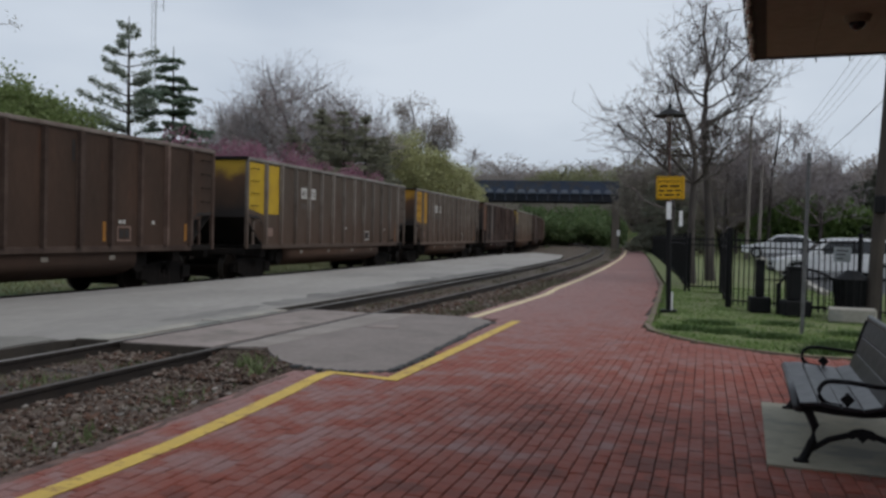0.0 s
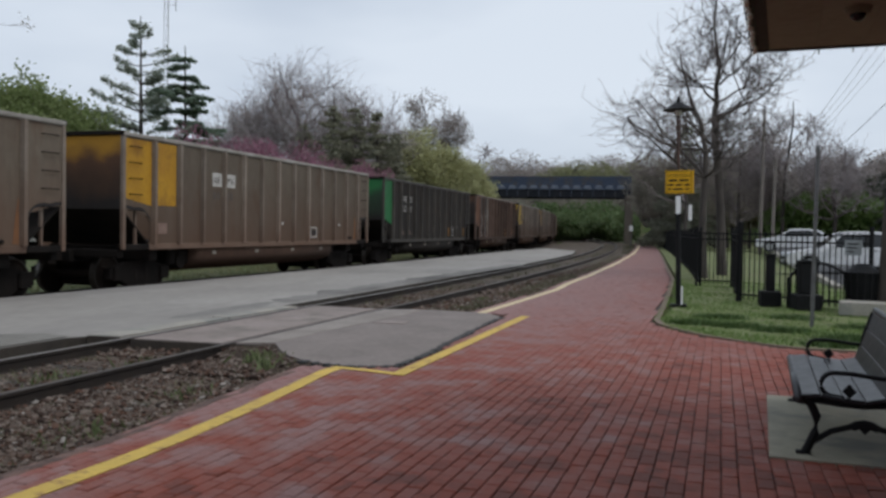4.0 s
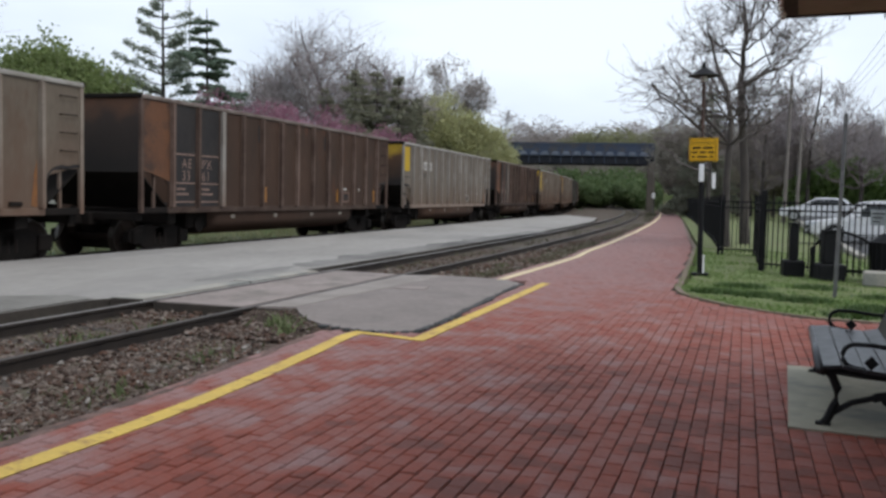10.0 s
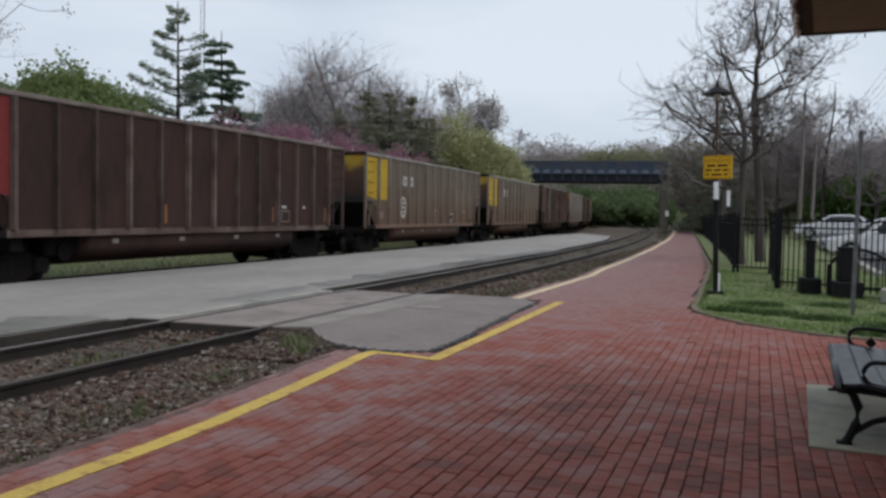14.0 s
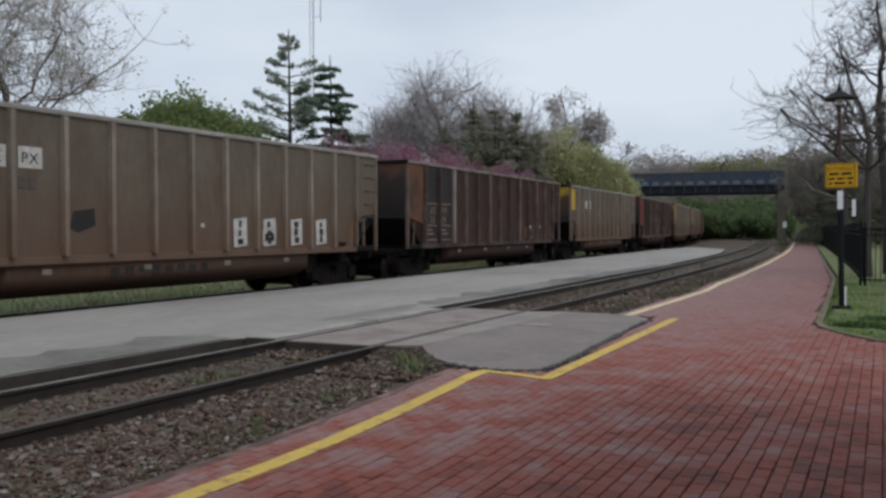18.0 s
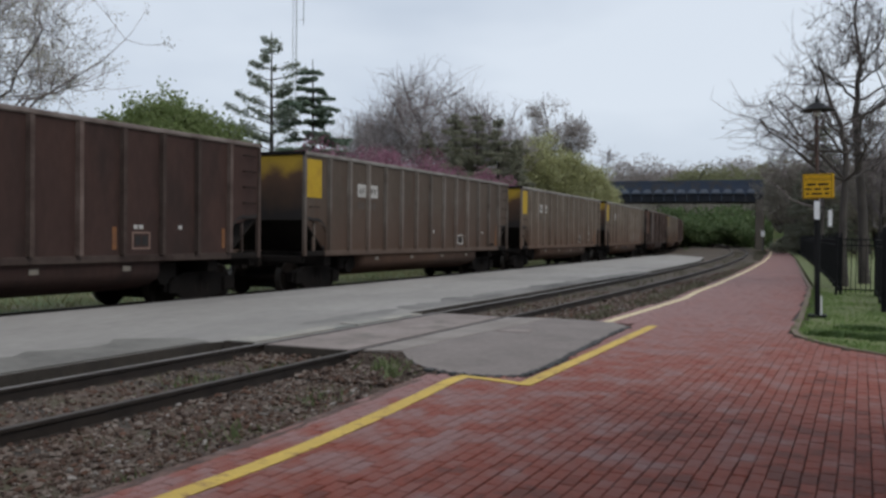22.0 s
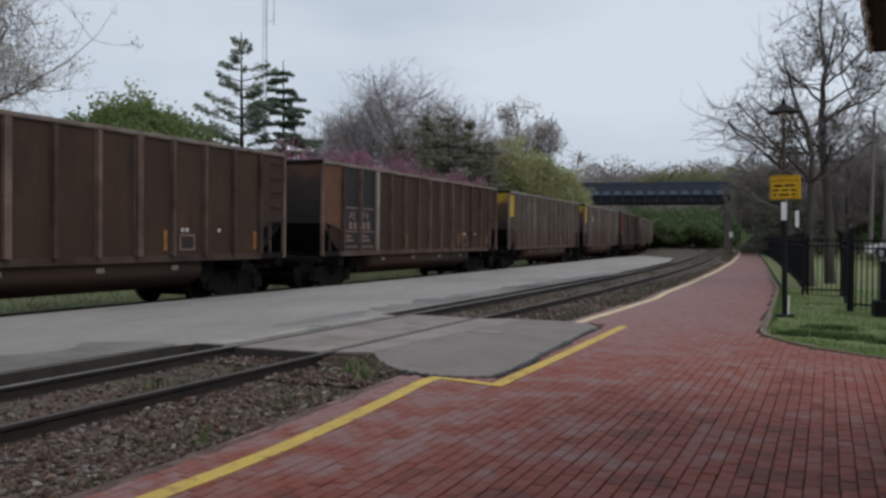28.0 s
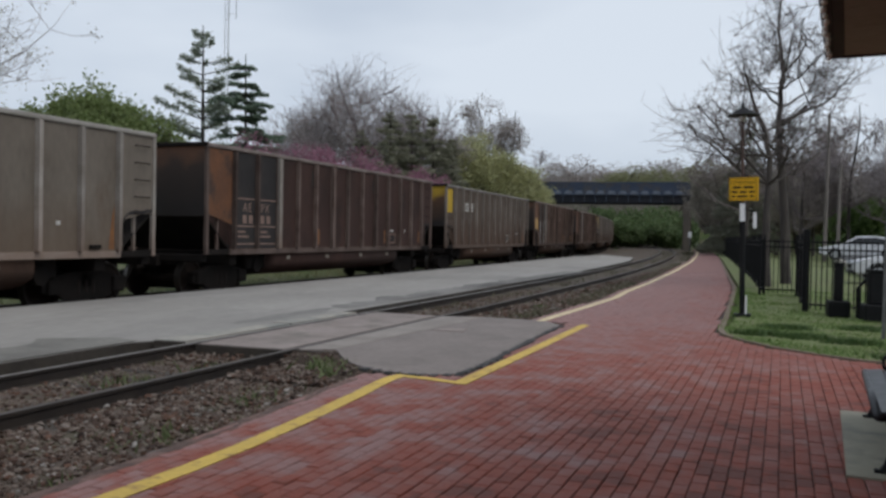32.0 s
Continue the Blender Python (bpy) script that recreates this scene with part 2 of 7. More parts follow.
M_TWIGP = mat("twig_pale", (0.43, 0.38, 0.38), (0.3, 0.265, 0.27), 1.0, 0.9)
M_CREAM = mat("pale_line_paint", (0.76, 0.64, 0.4), (0.68, 0.56, 0.34), 2.5, 0.8, bump=0.3, bump_scale=50, dirt=(0.35, 0.26, 0.17), dirt_scale=4.0, dirt_at=(0.58, 0.75))
M_WHITE = plain("white_paint", (0.8, 0.8, 0.8), 0.5)


def brick_mat(name, single):
    """Worn paving brick: each of its own red, brown or grey, in broad drifts, the faces worn and dusty."""
    m = bpy.data.materials.new(name)
    m.use_nodes = True
    n, l = m.node_tree.nodes, m.node_tree.links
    p = n["Principled BSDF"]
    geo, info = n.new("ShaderNodeNewGeometry"), n.new("ShaderNodeObjectInfo")
    rnd = info.outputs["Random"] if single else geo.outputs["Random Per Island"]
    drift, fine, blotch = n.new("ShaderNodeTexNoise"), n.new("ShaderNodeTexNoise"), n.new("ShaderNodeTexNoise")
    for t, sc, d in ((drift, 1.9, 5), (fine, 55.0, 5), (blotch, 0.42, 3)):
        t.inputs["Scale"].default_value, t.inputs["Detail"].default_value = sc, d
        l.new(geo.outputs["Position"], t.inputs["Vector"])

    def calc(op, a, b, c=None):
        x = n.new("ShaderNodeMath")
        x.operation = op
        for sock, val in zip(x.inputs, (a, b, c)):
            if isinstance(val, (int, float)):
                sock.default_value = val
            elif val is not None:
                l.new(val, sock)
        return x.outputs["Value"]

    def span(value, lo, hi, to0, to1):
        x = n.new("ShaderNodeMapRange")
        for key, val in (("From Min", lo), ("From Max", hi), ("To Min", to0), ("To Max", to1)):
            x.inputs[key].default_value = val
        l.new(value, x.inputs["Value"])
        return x.outputs["Result"]

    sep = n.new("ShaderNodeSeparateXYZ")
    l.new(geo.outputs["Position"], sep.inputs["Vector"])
    # trodden and bleached towards the track, paler down the path; redder by the station, with roof shade painted in as
    # darker tones
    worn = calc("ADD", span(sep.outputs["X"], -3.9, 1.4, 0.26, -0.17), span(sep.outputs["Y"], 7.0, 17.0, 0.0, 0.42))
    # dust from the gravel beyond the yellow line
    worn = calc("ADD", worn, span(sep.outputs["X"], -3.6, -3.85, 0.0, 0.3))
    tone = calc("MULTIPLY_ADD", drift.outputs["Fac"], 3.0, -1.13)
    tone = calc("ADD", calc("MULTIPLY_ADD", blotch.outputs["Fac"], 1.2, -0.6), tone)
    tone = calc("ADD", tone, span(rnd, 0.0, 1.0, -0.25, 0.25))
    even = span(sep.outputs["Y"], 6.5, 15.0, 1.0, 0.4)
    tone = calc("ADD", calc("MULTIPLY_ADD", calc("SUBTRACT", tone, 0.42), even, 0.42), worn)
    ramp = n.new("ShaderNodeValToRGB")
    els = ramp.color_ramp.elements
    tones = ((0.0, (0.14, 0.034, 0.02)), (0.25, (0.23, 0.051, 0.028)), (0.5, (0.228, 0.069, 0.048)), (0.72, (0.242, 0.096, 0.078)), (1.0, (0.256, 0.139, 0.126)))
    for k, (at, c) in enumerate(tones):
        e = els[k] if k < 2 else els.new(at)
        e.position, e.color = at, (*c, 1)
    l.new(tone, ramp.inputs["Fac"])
    grain = n.new("ShaderNodeMix")
    grain.data_type, grain.blend_type = "RGBA", "OVERLAY"
    grain.inputs["Factor"].default_value = 0.45
    l.new(ramp.outputs["Color"], grain.inputs["A"])
    l.new(fine.outputs["Fac"], grain.inputs["B"])
    l.new(grain.outputs["Result"], p.inputs["Base Color"])
    bp = n.new("ShaderNodeBump")
    bp.inputs["Strength"].default_value, bp.inputs["Distance"].default_value = 0.4, 0.01
    l.new(fine.outputs["Fac"], bp.inputs["Height"])
    l.new(bp.outputs["Normal"], p.inputs["Normal"])
    rr = n.new("ShaderNodeMapRange")
    rr.inputs["To Min"].default_value, rr.inputs["To Max"].default_value = 0.54, 0.84
    l.new(drift.outputs["Fac"], rr.inputs["Value"])
    p.inputs["Specular IOR Level"].default_value = 0.32
    l.new(rr.outputs["Result"], p.inputs["Roughness"])
    return m


def far_brick_mat():
    """The brick path where single bricks blur: laid pattern with joints."""
    m = bpy.data.materials.new("far_paving")
    m.use_nodes = True
    n, l = m.node_tree.nodes, m.node_tree.links
    p = n["Principled BSDF"]
    geo, br, rot = n.new("ShaderNodeNewGeometry"), n.new("ShaderNodeTexBrick"), n.new("ShaderNodeMapping")
    rot.inputs["Rotation"].default_value = (0, 0, radians(90))
    br.inputs["Scale"].default_value = 1.0
    br.inputs["Brick Width"].default_value, br.inputs["Row Height"].default_value = 0.205, 0.105
    br.inputs["Mortar Size"].default_value = 0.006
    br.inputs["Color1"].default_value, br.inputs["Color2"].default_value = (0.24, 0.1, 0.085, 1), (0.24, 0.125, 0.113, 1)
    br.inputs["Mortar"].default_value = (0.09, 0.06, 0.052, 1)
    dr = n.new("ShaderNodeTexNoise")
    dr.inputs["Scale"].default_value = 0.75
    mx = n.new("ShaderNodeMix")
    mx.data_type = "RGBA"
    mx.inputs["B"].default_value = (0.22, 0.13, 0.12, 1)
    l.new(geo.outputs["Position"], rot.inputs["Vector"])
    l.new(rot.outputs["Vector"], br.inputs["Vector"])
    l.new(geo.outputs["Position"], dr.inputs["Vector"])
    l.new(dr.outputs["Fac"], mx.inputs["Factor"])
    l.new(br.outputs["Color"], mx.inputs["A"])
    l.new(mx.outputs["Result"], p.inputs["Base Color"])
    p.inputs["Roughness"].default_value, p.inputs["Specular IOR Level"].default_value = 0.8, 0.25
    return m


# ---- building blocks ----
def box(bm, x0, x1, y0, y1, z0, z1, bevel=0.0):
    r = bmesh.ops.create_cube(bm, size=1)
    vs = r["verts"]
    bmesh.ops.scale(bm, vec=(x1 - x0, y1 - y0, z1 - z0), verts=vs)
    bmesh.ops.translate(bm, vec=((x0 + x1) / 2, (y0 + y1) / 2, (z0 + z1) / 2), verts=vs)
    if bevel:
        es = list({e for v in vs for e in v.link_edges})
        bmesh.ops.bevel(bm, geom=es, offset=bevel, segments=1, affect="EDGES")
    return bm


def rod(bm, a, b, r0, r1=None, n=8, caps=True):
    a, b = Vector(a), Vector(b)
    d = b - a
    q = d.to_track_quat("Z", "Y").to_matrix().to_4x4()
    bmesh.ops.create_cone(bm, cap_ends=caps, segments=n, radius1=r0, radius2=r0 if r1 is None else r1, depth=d.length,
                          matrix=Matrix.Translation((a + b) / 2) @ q)
    return bm


def pipe(bm, pts, r, n=8):
    """A bent round bar through the points."""
    pts = [Vector(p) for p in pts]
    rings = []
    for i, p in enumerate(pts):
        d = (pts[min(i + 1, len(pts) - 1)] - pts[max(i - 1, 0)]).normalized()
        q = d.to_track_quat("Z", "Y").to_matrix()
        rings.append([bm.verts.new(p + q @ Vector((r * math.cos(2 * math.pi * k / n), r * math.sin(2 * math.pi * k / n), 0))) for k in range(n)])
    for a, b in zip(rings, rings[1:]):
        for k in range(n):
            bm.faces.new((a[k], a[(k + 1) % n], b[(k + 1) % n], b[k]))
    bm.faces.new(rings[0][::-1])
    bm.faces.new(rings[-1])
    return bm


def prism(bm, poly, lo, hi, axis="x"):
    """A flat outline given thickness along an axis. poly: (a, b) in the other two axes, in order."""
    def put(a, b, c):
        return {"x": (c, a, b), "y": (a, c, b), "z": (a, b, c)}[axis]
    one = [bm.verts.new(put(a, b, lo)) for a, b in poly]
    two = [bm.verts.new(put(a, b, hi)) for a, b in poly]
    k = len(poly)
    fs = [bm.faces.new(one), bm.faces.new(two[::-1])]
    for i in range(k):
        fs.append(bm.faces.new((one[i], two[i], two[(i + 1) % k], one[(i + 1) % k])))
    bmesh.ops.recalc_face_normals(bm, faces=fs)
    return bm


def sheet(bm, left, right, z_l, z_r, base):
    """A strip of ground between two lines of (x, y), with skirts down to base."""
    top = []
    for (a, b) in zip(left, right):
        top.append((bm.verts.new((*a, z_l)), bm.verts.new((*b, z_r)), bm.verts.new((*a, base)), bm.verts.new((*b, base))))
    fs = []
    for p, q in zip(top, top[1:]):
        fs += [bm.faces.new((p[0], p[1], q[1], q[0])), bm.faces.new((p[2], p[0], q[0], q[2])), bm.faces.new((p[1], p[3], q[3], q[1]))]
    p, q = top[0], top[-1]
    fs += [bm.faces.new((p[2], p[3], p[1], p[0])), bm.faces.new((q[0], q[1], q[3], q[2]))]
    bmesh.ops.recalc_face_normals(bm, faces=fs)
    return bm


def mesh_of(name, bm, material, smooth=False):
    me = bpy.data.meshes.new(name)
    bm.to_mesh(me)
    bm.free()
    me.materials.append(material)
    if smooth:
        me.shade_smooth()
    return me


def part(name, bm, material, parent, label="", smooth=False):
    ob = new(name, mesh_of(name, bm, material, smooth))
    ob.parent = parent
    return tagged(ob, label)


def single(name, bm, material, label, category, group="", kind="", smooth=False):
    return tagged(new(name, mesh_of(name, bm, material, smooth)), label, category, group, kind)


def thing(name, m, label, category, group="", kind=""):
    ob = new(name)
    ob.empty_display_size = 0.2
    ob.matrix_basis = m
    return tagged(ob, label, category, group, kind)


def out_at(az, d):
    """The place d metres off in a direction: degrees to the right of the lens's first aim."""
    a = radians(az - 17.5)
    return d * math.sin(a), d * math.cos(a)


# ---- the lines of the place ----
BEND, RADIUS = 15.0, 700.0
NEAR_X, FAR_X = -6.75, -14.35          # middle lines of the two tracks
FAR_RADIUS = 615.0
FAR_RAIL = -0.1


def track_at(s, x0, off=0.0, radius=RADIUS):
    """Place and heading on a track that runs straight, then bends to the left. off: metres to its right."""
    if s <= BEND:
        return x0 + off, s, 0.0
    a = (s - BEND) / radius
    return x0 - radius + (radius + off) * math.cos(a), BEND + (radius + off) * math.sin(a), a


def line_along(x0, off, s0, s1, step=4.0, radius=RADIUS):
    k = max(1, round((s1 - s0) / step))
    return [track_at(s0 + (s1 - s0) * i / k, x0, off, radius)[:2] for i in range(k + 1)]


def interp(table, y):
    return float(np.interp(y, [a for a, _ in table], [b for _, b in table]))


YELLOW_FAR = [(15.4, -4.08), (19, -4.0), (22.3, -3.95), (25.2, -4.12), (30, -4.21), (42.3, -4.67), (60, -5.6), (78, -6.85), (103, -8.9), (125, -11.3)]
PATH_RIGHT = [(15.5, -0.92), (18, -0.95), (23, -1.1), (29, -1.3), (49, -2.8), (67, -4.15), (93, -6.3), (107, -7.9), (125, -10.0)]

# ---- ground, reaching the horizon ----
bm = bmesh.new()
bmesh.ops.create_grid(bm, x_segments=60, y_segments=60, size=2500)
for v in bm.verts:
    v.co.x, v.co.y = v.co.x * abs(v.co.x) / 2500, v.co.y * abs(v.co.y) / 2500
    r = v.co.xy.length
    v.co.z = -0.35 + (max(0, r - 260) * 0.03 if r > 260 else 0)
single("ground", bm, M_GRASS, "rough spring grass beyond the tracks and paths", "ground", kind="structure")

# ballast of both tracks
for nm, x0, rad, s0, s1, lab in (("ballast_1", NEAR_X, RADIUS, -60, 260, "brown and grey gravel bed of the empty track"),
                                 ("ballast_2", FAR_X, FAR_RADIUS, -420, 560, "grey gravel bed under the coal train")):
    bm = bmesh.new()
    zt = -0.15 if nm == "ballast_1" else -0.27
    wide = (-1.7, 2.75) if nm == "ballast_1" else (-2.2, 1.9)
    sheet(bm, line_along(x0, wide[0], s0, s1, 5, rad), line_along(x0, wide[1], s0, s1, 5, rad), zt, zt, -0.6)
    single(nm, bm, M_BALLAST, lab, "gravel", kind="structure")

bm = bmesh.new()
sheet(bm, line_along(NEAR_X, -6.2, 56, 190, 5), line_along(NEAR_X, -1.65, 56, 190, 5), -0.16, -0.16, -0.6)
single("ballast_3", bm, M_BALLAST, "brown gravel between the two tracks", "gravel", kind="structure")

# the concrete island between the tracks, rising a little to its far edge
bm = bmesh.new()
left = [track_at(s, NEAR_X, interp([(-40, -5.62), (45, -5.62), (60, -5.3), (68, -4.2)], s))[:2] for s in np.linspace(-40, 68, 217)]
right = [track_at(s, NEAR_X, interp([(-40, -1.5), (9.5, -1.5), (9.9, -1.25), (58, -1.3), (68, -1.9)], s))[:2] for s in np.linspace(-40, 68, 217)]
sheet(bm, left, right, 0.15, -0.005, -0.5)
edge_x = [(p + 0.025, q) for p, q in right]
foot = bmesh.new()
sheet(foot, [(p + 0.003, q) for p, q in right], edge_x, -0.012, -0.012, -0.5)
# dark face: dirt and the shade of the rail gap share its colour
single("island_edge", foot, mat("grimy_shaded_edge", (0.065, 0.055, 0.045), (0.04, 0.035, 0.03), 2.5, 0.95, bump=0.6, bump_scale=20), "grimy broken edge of the island platform, gap shade in its colour", "platform", kind="structure")
single("island_platform", bm, M_ISLAND, "weathered pale grey island platform between the tracks", "platform", kind="structure")

# bed of the brick platform; far off the path carries the laid pattern
bm = bmesh.new()
slab_line = [(-4.05, -14), (-4.0, 3.5), (-4.05, 5.0), (-4.15, 7.4), (-4.3, 8.6)]
sheet(bm, slab_line, [(9, q) for _, q in slab_line], -0.02, -0.02, -0.5)
sheet(bm, [(-3.4, 8.6), (-3.5, 12.4)], [(9, 8.6), (9, 12.4)], -0.02, -0.02, -0.5)
sheet(bm, [(-3.5, 12.4), (-3.6, 15.3)], [(1.6, 12.4), (-0.95, 15.3)], -0.02, -0.02, -0.5)
near_ys = [15.3, 18, 20, 22, 24, 27, 30, 33, 36, 40]
sheet(bm, [(interp(YELLOW_FAR, q) - 0.28, q) for q in near_ys], [(interp(PATH_RIGHT, q) - 0.05, q) for q in near_ys], -0.02, -0.02, -0.5)
single("platform_bed", bm, M_MORTAR, "dark sand bed under the paving bricks", "platform", kind="structure")
bm = bmesh.new()
ys = [40, 45, 50, 60, 70, 80, 93, 107, 125]
sheet(bm, [(interp(YELLOW_FAR, q) - 0.28, q) for q in ys], [(interp(PATH_RIGHT, q), q) for q in ys], 0.0, 0.0, -0.5)
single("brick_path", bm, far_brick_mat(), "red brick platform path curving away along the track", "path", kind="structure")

# lawn right of the path
bm = bmesh.new()
lawn_l = [(1.7, 12.45), (1.1, 12.5), (0.55, 12.85), (0.0, 13.35), (-0.5, 14.1), (-0.8, 14.8), (-0.9, 15.5)] + [(interp(PATH_RIGHT, q) + 0.12, q) for q in (18, 23, 29, 38, 49, 67, 93, 125)]
lawn_r = [(14, 12.45), (14, 12.5), (14, 12.9), (14, 13.4), (14, 14.1), (14, 14.8), (14, 15.5), (14, 18), (14, 23), (16, 29), (18, 38), (20, 49), (24, 67), (30, 93), (36, 125)]
sheet(bm, lawn_l, lawn_r, -0.01, -0.01, -0.5)
single("lawn", bm, M_LAWN, "patchy green lawn beside the brick path", "lawn", kind="structure")
bm = bmesh.new()
edge = [(9, 12.35), (4, 12.38), (1.7, 12.37), (1.05, 12.42), (0.48, 12.78), (-0.08, 13.3), (-0.58, 14.08), (-0.9, 14.8), (-1.0, 15.5), (-1.05, 18), (-1.2, 23), (-1.4, 29), (-2.1, 38), (-2.9, 49), (-4.25, 67)]
inner = [(9, 12.45), (4, 12.48), (1.7, 12.46), (1.1, 12.51), (0.55, 12.86), (0.0, 13.36), (-0.5, 14.12), (-0.8, 14.8), (-0.9, 15.5), (-0.95, 18), (-1.1, 23), (-1.3, 29), (-2.0, 38), (-2.8, 49), (-4.15, 67)]
sheet(bm, edge, inner, 0.02, 0.02, -0.4)
single("lawn_kerb", bm, M_KERB, "low worn stone kerb round the lawn", "kerb", kind="structure")

# car park behind the fence, sloping up gently
bm = bmesh.new()
vs = [bm.verts.new(p) for p in ((3.4, 27, -0.03), (30, 27, -0.03), (46, 75, 0.58), (3.9, 75, 0.58))]
lo = [bm.verts.new((v.co.x, v.co.y, -0.6)) for v in vs]
fs = [bm.faces.new(vs)] + [bm.faces.new((vs[i], lo[i], lo[(i + 1) % 4], vs[(i + 1) % 4])) for i in range(4)]
bmesh.ops.recalc_face_normals(bm, faces=fs)
single("car_park", bm, M_LOT, "dark asphalt car park", "road", kind="structure")
bm = bmesh.new()
prism(bm, [(27, -0.1), (75, 0.45), (75, 0.7), (27, 0.09)], 3.2, 3.42, "x")
single("car_park_kerb", bm, M_PALE, "pale concrete kerb of the car park", "kerb", kind="structure")

# the crossing: concrete panels between and beside the rails, and an asphalt apron to the yellow line
def slab(bm, poly, z0, z1):
    return prism(bm, poly, z0, z1, "z")


bm = bmesh.new()
slab(bm, [(-8.08, 9.76), (-7.6, 9.8), (-7.6, 12.5), (-7.84, 12.46)], -0.3, 0.016)
crossing = single("crossing_strip_1", bm, M_PALE, "pale concrete strip beside the rail", "crossing", kind="structure")
bm = bmesh.new()
slab(bm, [(-7.98, 12.62), (-7.6, 12.58), (-7.6, 14.95), (-7.86, 14.9)], -0.3, 0.014)
single("crossing_strip_2", bm, M_PALE, "pale concrete strip beside the rail", "crossing", kind="structure")
bm = bmesh.new()
slab(bm, [(-8.06, 9.7), (-7.6, 9.74), (-7.6, 9.795), (-8.06, 9.755)], -0.3, 0.008)
slab(bm, [(-7.4, 9.76), (-6.1, 9.82), (-6.1, 9.875), (-7.4, 9.815)], -0.3, -0.012)
slab(bm, [(-5.9, 9.84), (-5.22, 9.94), (-5.25, 9.995), (-5.9, 9.895)], -0.3, -0.006)
single("crossing_timber", bm, M_TIE, "dark rotten timber edge of the crossing", "crossing", kind="structure")
bm = bmesh.new()
slab(bm, [(-5.9, 9.93), (-5.45, 10.13), (-5.38, 12.2), (-5.2, 14.2), (-5.24, 15.42), (-5.9, 15.16)], -0.1, 0.009)
single("crossing_strip_3", bm, mat("strip_concrete", (0.345, 0.305, 0.275), (0.28, 0.247, 0.222), 1.3, 0.9, bump=0.35, bump_scale=70, dirt=(0.22, 0.19, 0.17), dirt_scale=1.0, dirt_at=(0.48, 0.7)), "pale worn concrete strip beside the rail", "crossing", kind="structure")
bm = bmesh.new()
bank = [(-5.92, 9.92), (-5.44, 10.06), (-5.12, 9.6), (-4.77, 9.18), (-4.42, 8.91), (-4.2, 8.84)]
foot_line = [(-5.95, 9.2), (-5.7, 9.1), (-5.3, 8.75), (-4.95, 8.45), (-4.6, 8.3), (-4.3, 8.4)]
hi = [bm.verts.new((p, q, -0.012)) for p, q in bank]
mid = [bm.verts.new(((p + u) / 2 + 0.03, (q + v) / 2, -0.07 + 0.012 * (k % 2))) for k, ((p, q), (u, v)) in enumerate(zip(bank, foot_line))]
lo = [bm.verts.new((p, q, -0.158)) for p, q in foot_line]
for one, two in ((hi, mid), (mid, lo)):
    for k in range(len(bank) - 1):
        bm.faces.new((one[k], one[k + 1], two[k + 1], two[k]))
bmesh.ops.recalc_face_normals(bm, faces=bm.faces)
single("soil_bank", bm, mat("dark_soil", (0.05, 0.038, 0.03), (0.08, 0.06, 0.047), 3.0, 0.95, bump=1.0, bump_scale=18, spec=0.05), "dark soil and grit banked against the asphalt apron", "soil", kind="structure")
bm = bmesh.new()
slab(bm, [(-5.2, 12.9), (-4.7, 12.95), (-4.75, 13.35), (-5.15, 13.3)], -0.1, 0.0135)
single("crossing_plate", bm, M_PANEL, "small pale plate set in the apron", "crossing", kind="structure")
bm = bmesh.new()
slab(bm, [(-7.4, 9.82), (-6.1, 9.88), (-6.1, 15.3), (-7.4, 15.42)], -0.3, -0.004)
single("crossing_panel", bm, M_PANEL, "pinkish worn concrete crossing panel between the rails", "crossing", kind="structure")
bm = bmesh.new()
APRON = [(-5.9, 9.9), (-5.42, 10.1), (-5.1, 9.62), (-4.75, 9.2), (-4.4, 8.93), (-4.1, 8.82), (-3.82, 8.79), (-3.55, 8.86), (-3.36, 9.02), (-3.32, 9.7), (-3.4, 11.0), (-3.46, 12.1), (-3.56, 14.1), (-3.54, 14.8), (-4.05, 15.45), (-5.2, 15.5), (-5.9, 15.2)]
slab(bm, APRON, -0.3, 0.003)
single("crossing_apron", bm, M_PATCH, "rough grey asphalt apron of the level crossing", "crossing", kind="structure")


# yellow safety line, painted over the bricks
def ribbon(bm, pts, width, z):
    """A painted stripe of 4 mm along the points."""
    ls, rs = [], []
    for i, p in enumerate(pts):
        a, b = Vector(pts[max(i - 1, 0)]), Vector(pts[min(i + 1, len(pts) - 1)])
        d = (b - a).normalized()
        nrm = Vector((-d.y, d.x)) * width / 2
        ls.append(tuple(Vector(p) + nrm))
        rs.append(tuple(Vector(p) - nrm))
    return sheet(bm, ls, rs, z, z, z - 0.004)


bm = bmesh.new()
ribbon(bm, [(-3.62, -14), (-3.6, 0), (-3.59, 3.5), (-3.565, 4.6), (-3.575, 5.2), (-3.62, 5.9), (-3.67, 6.5), (-3.76, 7.4), (-3.83, 8.0), (-3.87, 8.35), (-3.86, 8.55)], 0.155, 0.007)
ribbon(bm, [(-3.92, 8.63), (-3.5, 8.57), (-3.08, 8.47)], 0.12, 0.0075)
ribbon(bm, [(-3.1, 8.42), (-3.12, 10.5), (-3.15, 12.5), (-3.19, 15.1)], 0.155, 0.007)
single("yellow_line", bm, M_YELLOW, "worn yellow safety line painted on the bricks", "marking", kind="structure")
bm = bmesh.new()
ribbon(bm, [(interp(YELLOW_FAR, q), q) for q in (15.35, 17, 19, 21, 22.3, 23.5, 25.2, 27, 30, 36, 42, 50, 60, 70, 78, 88, 96, 103)] + [(-9.35, 106), (-10.6, 108.5), (-12.3, 110)], 0.155, 0.004)
single("yellow_line_far", bm, M_CREAM, "pale yellow safety line along the curving path", "marking", kind="structure")
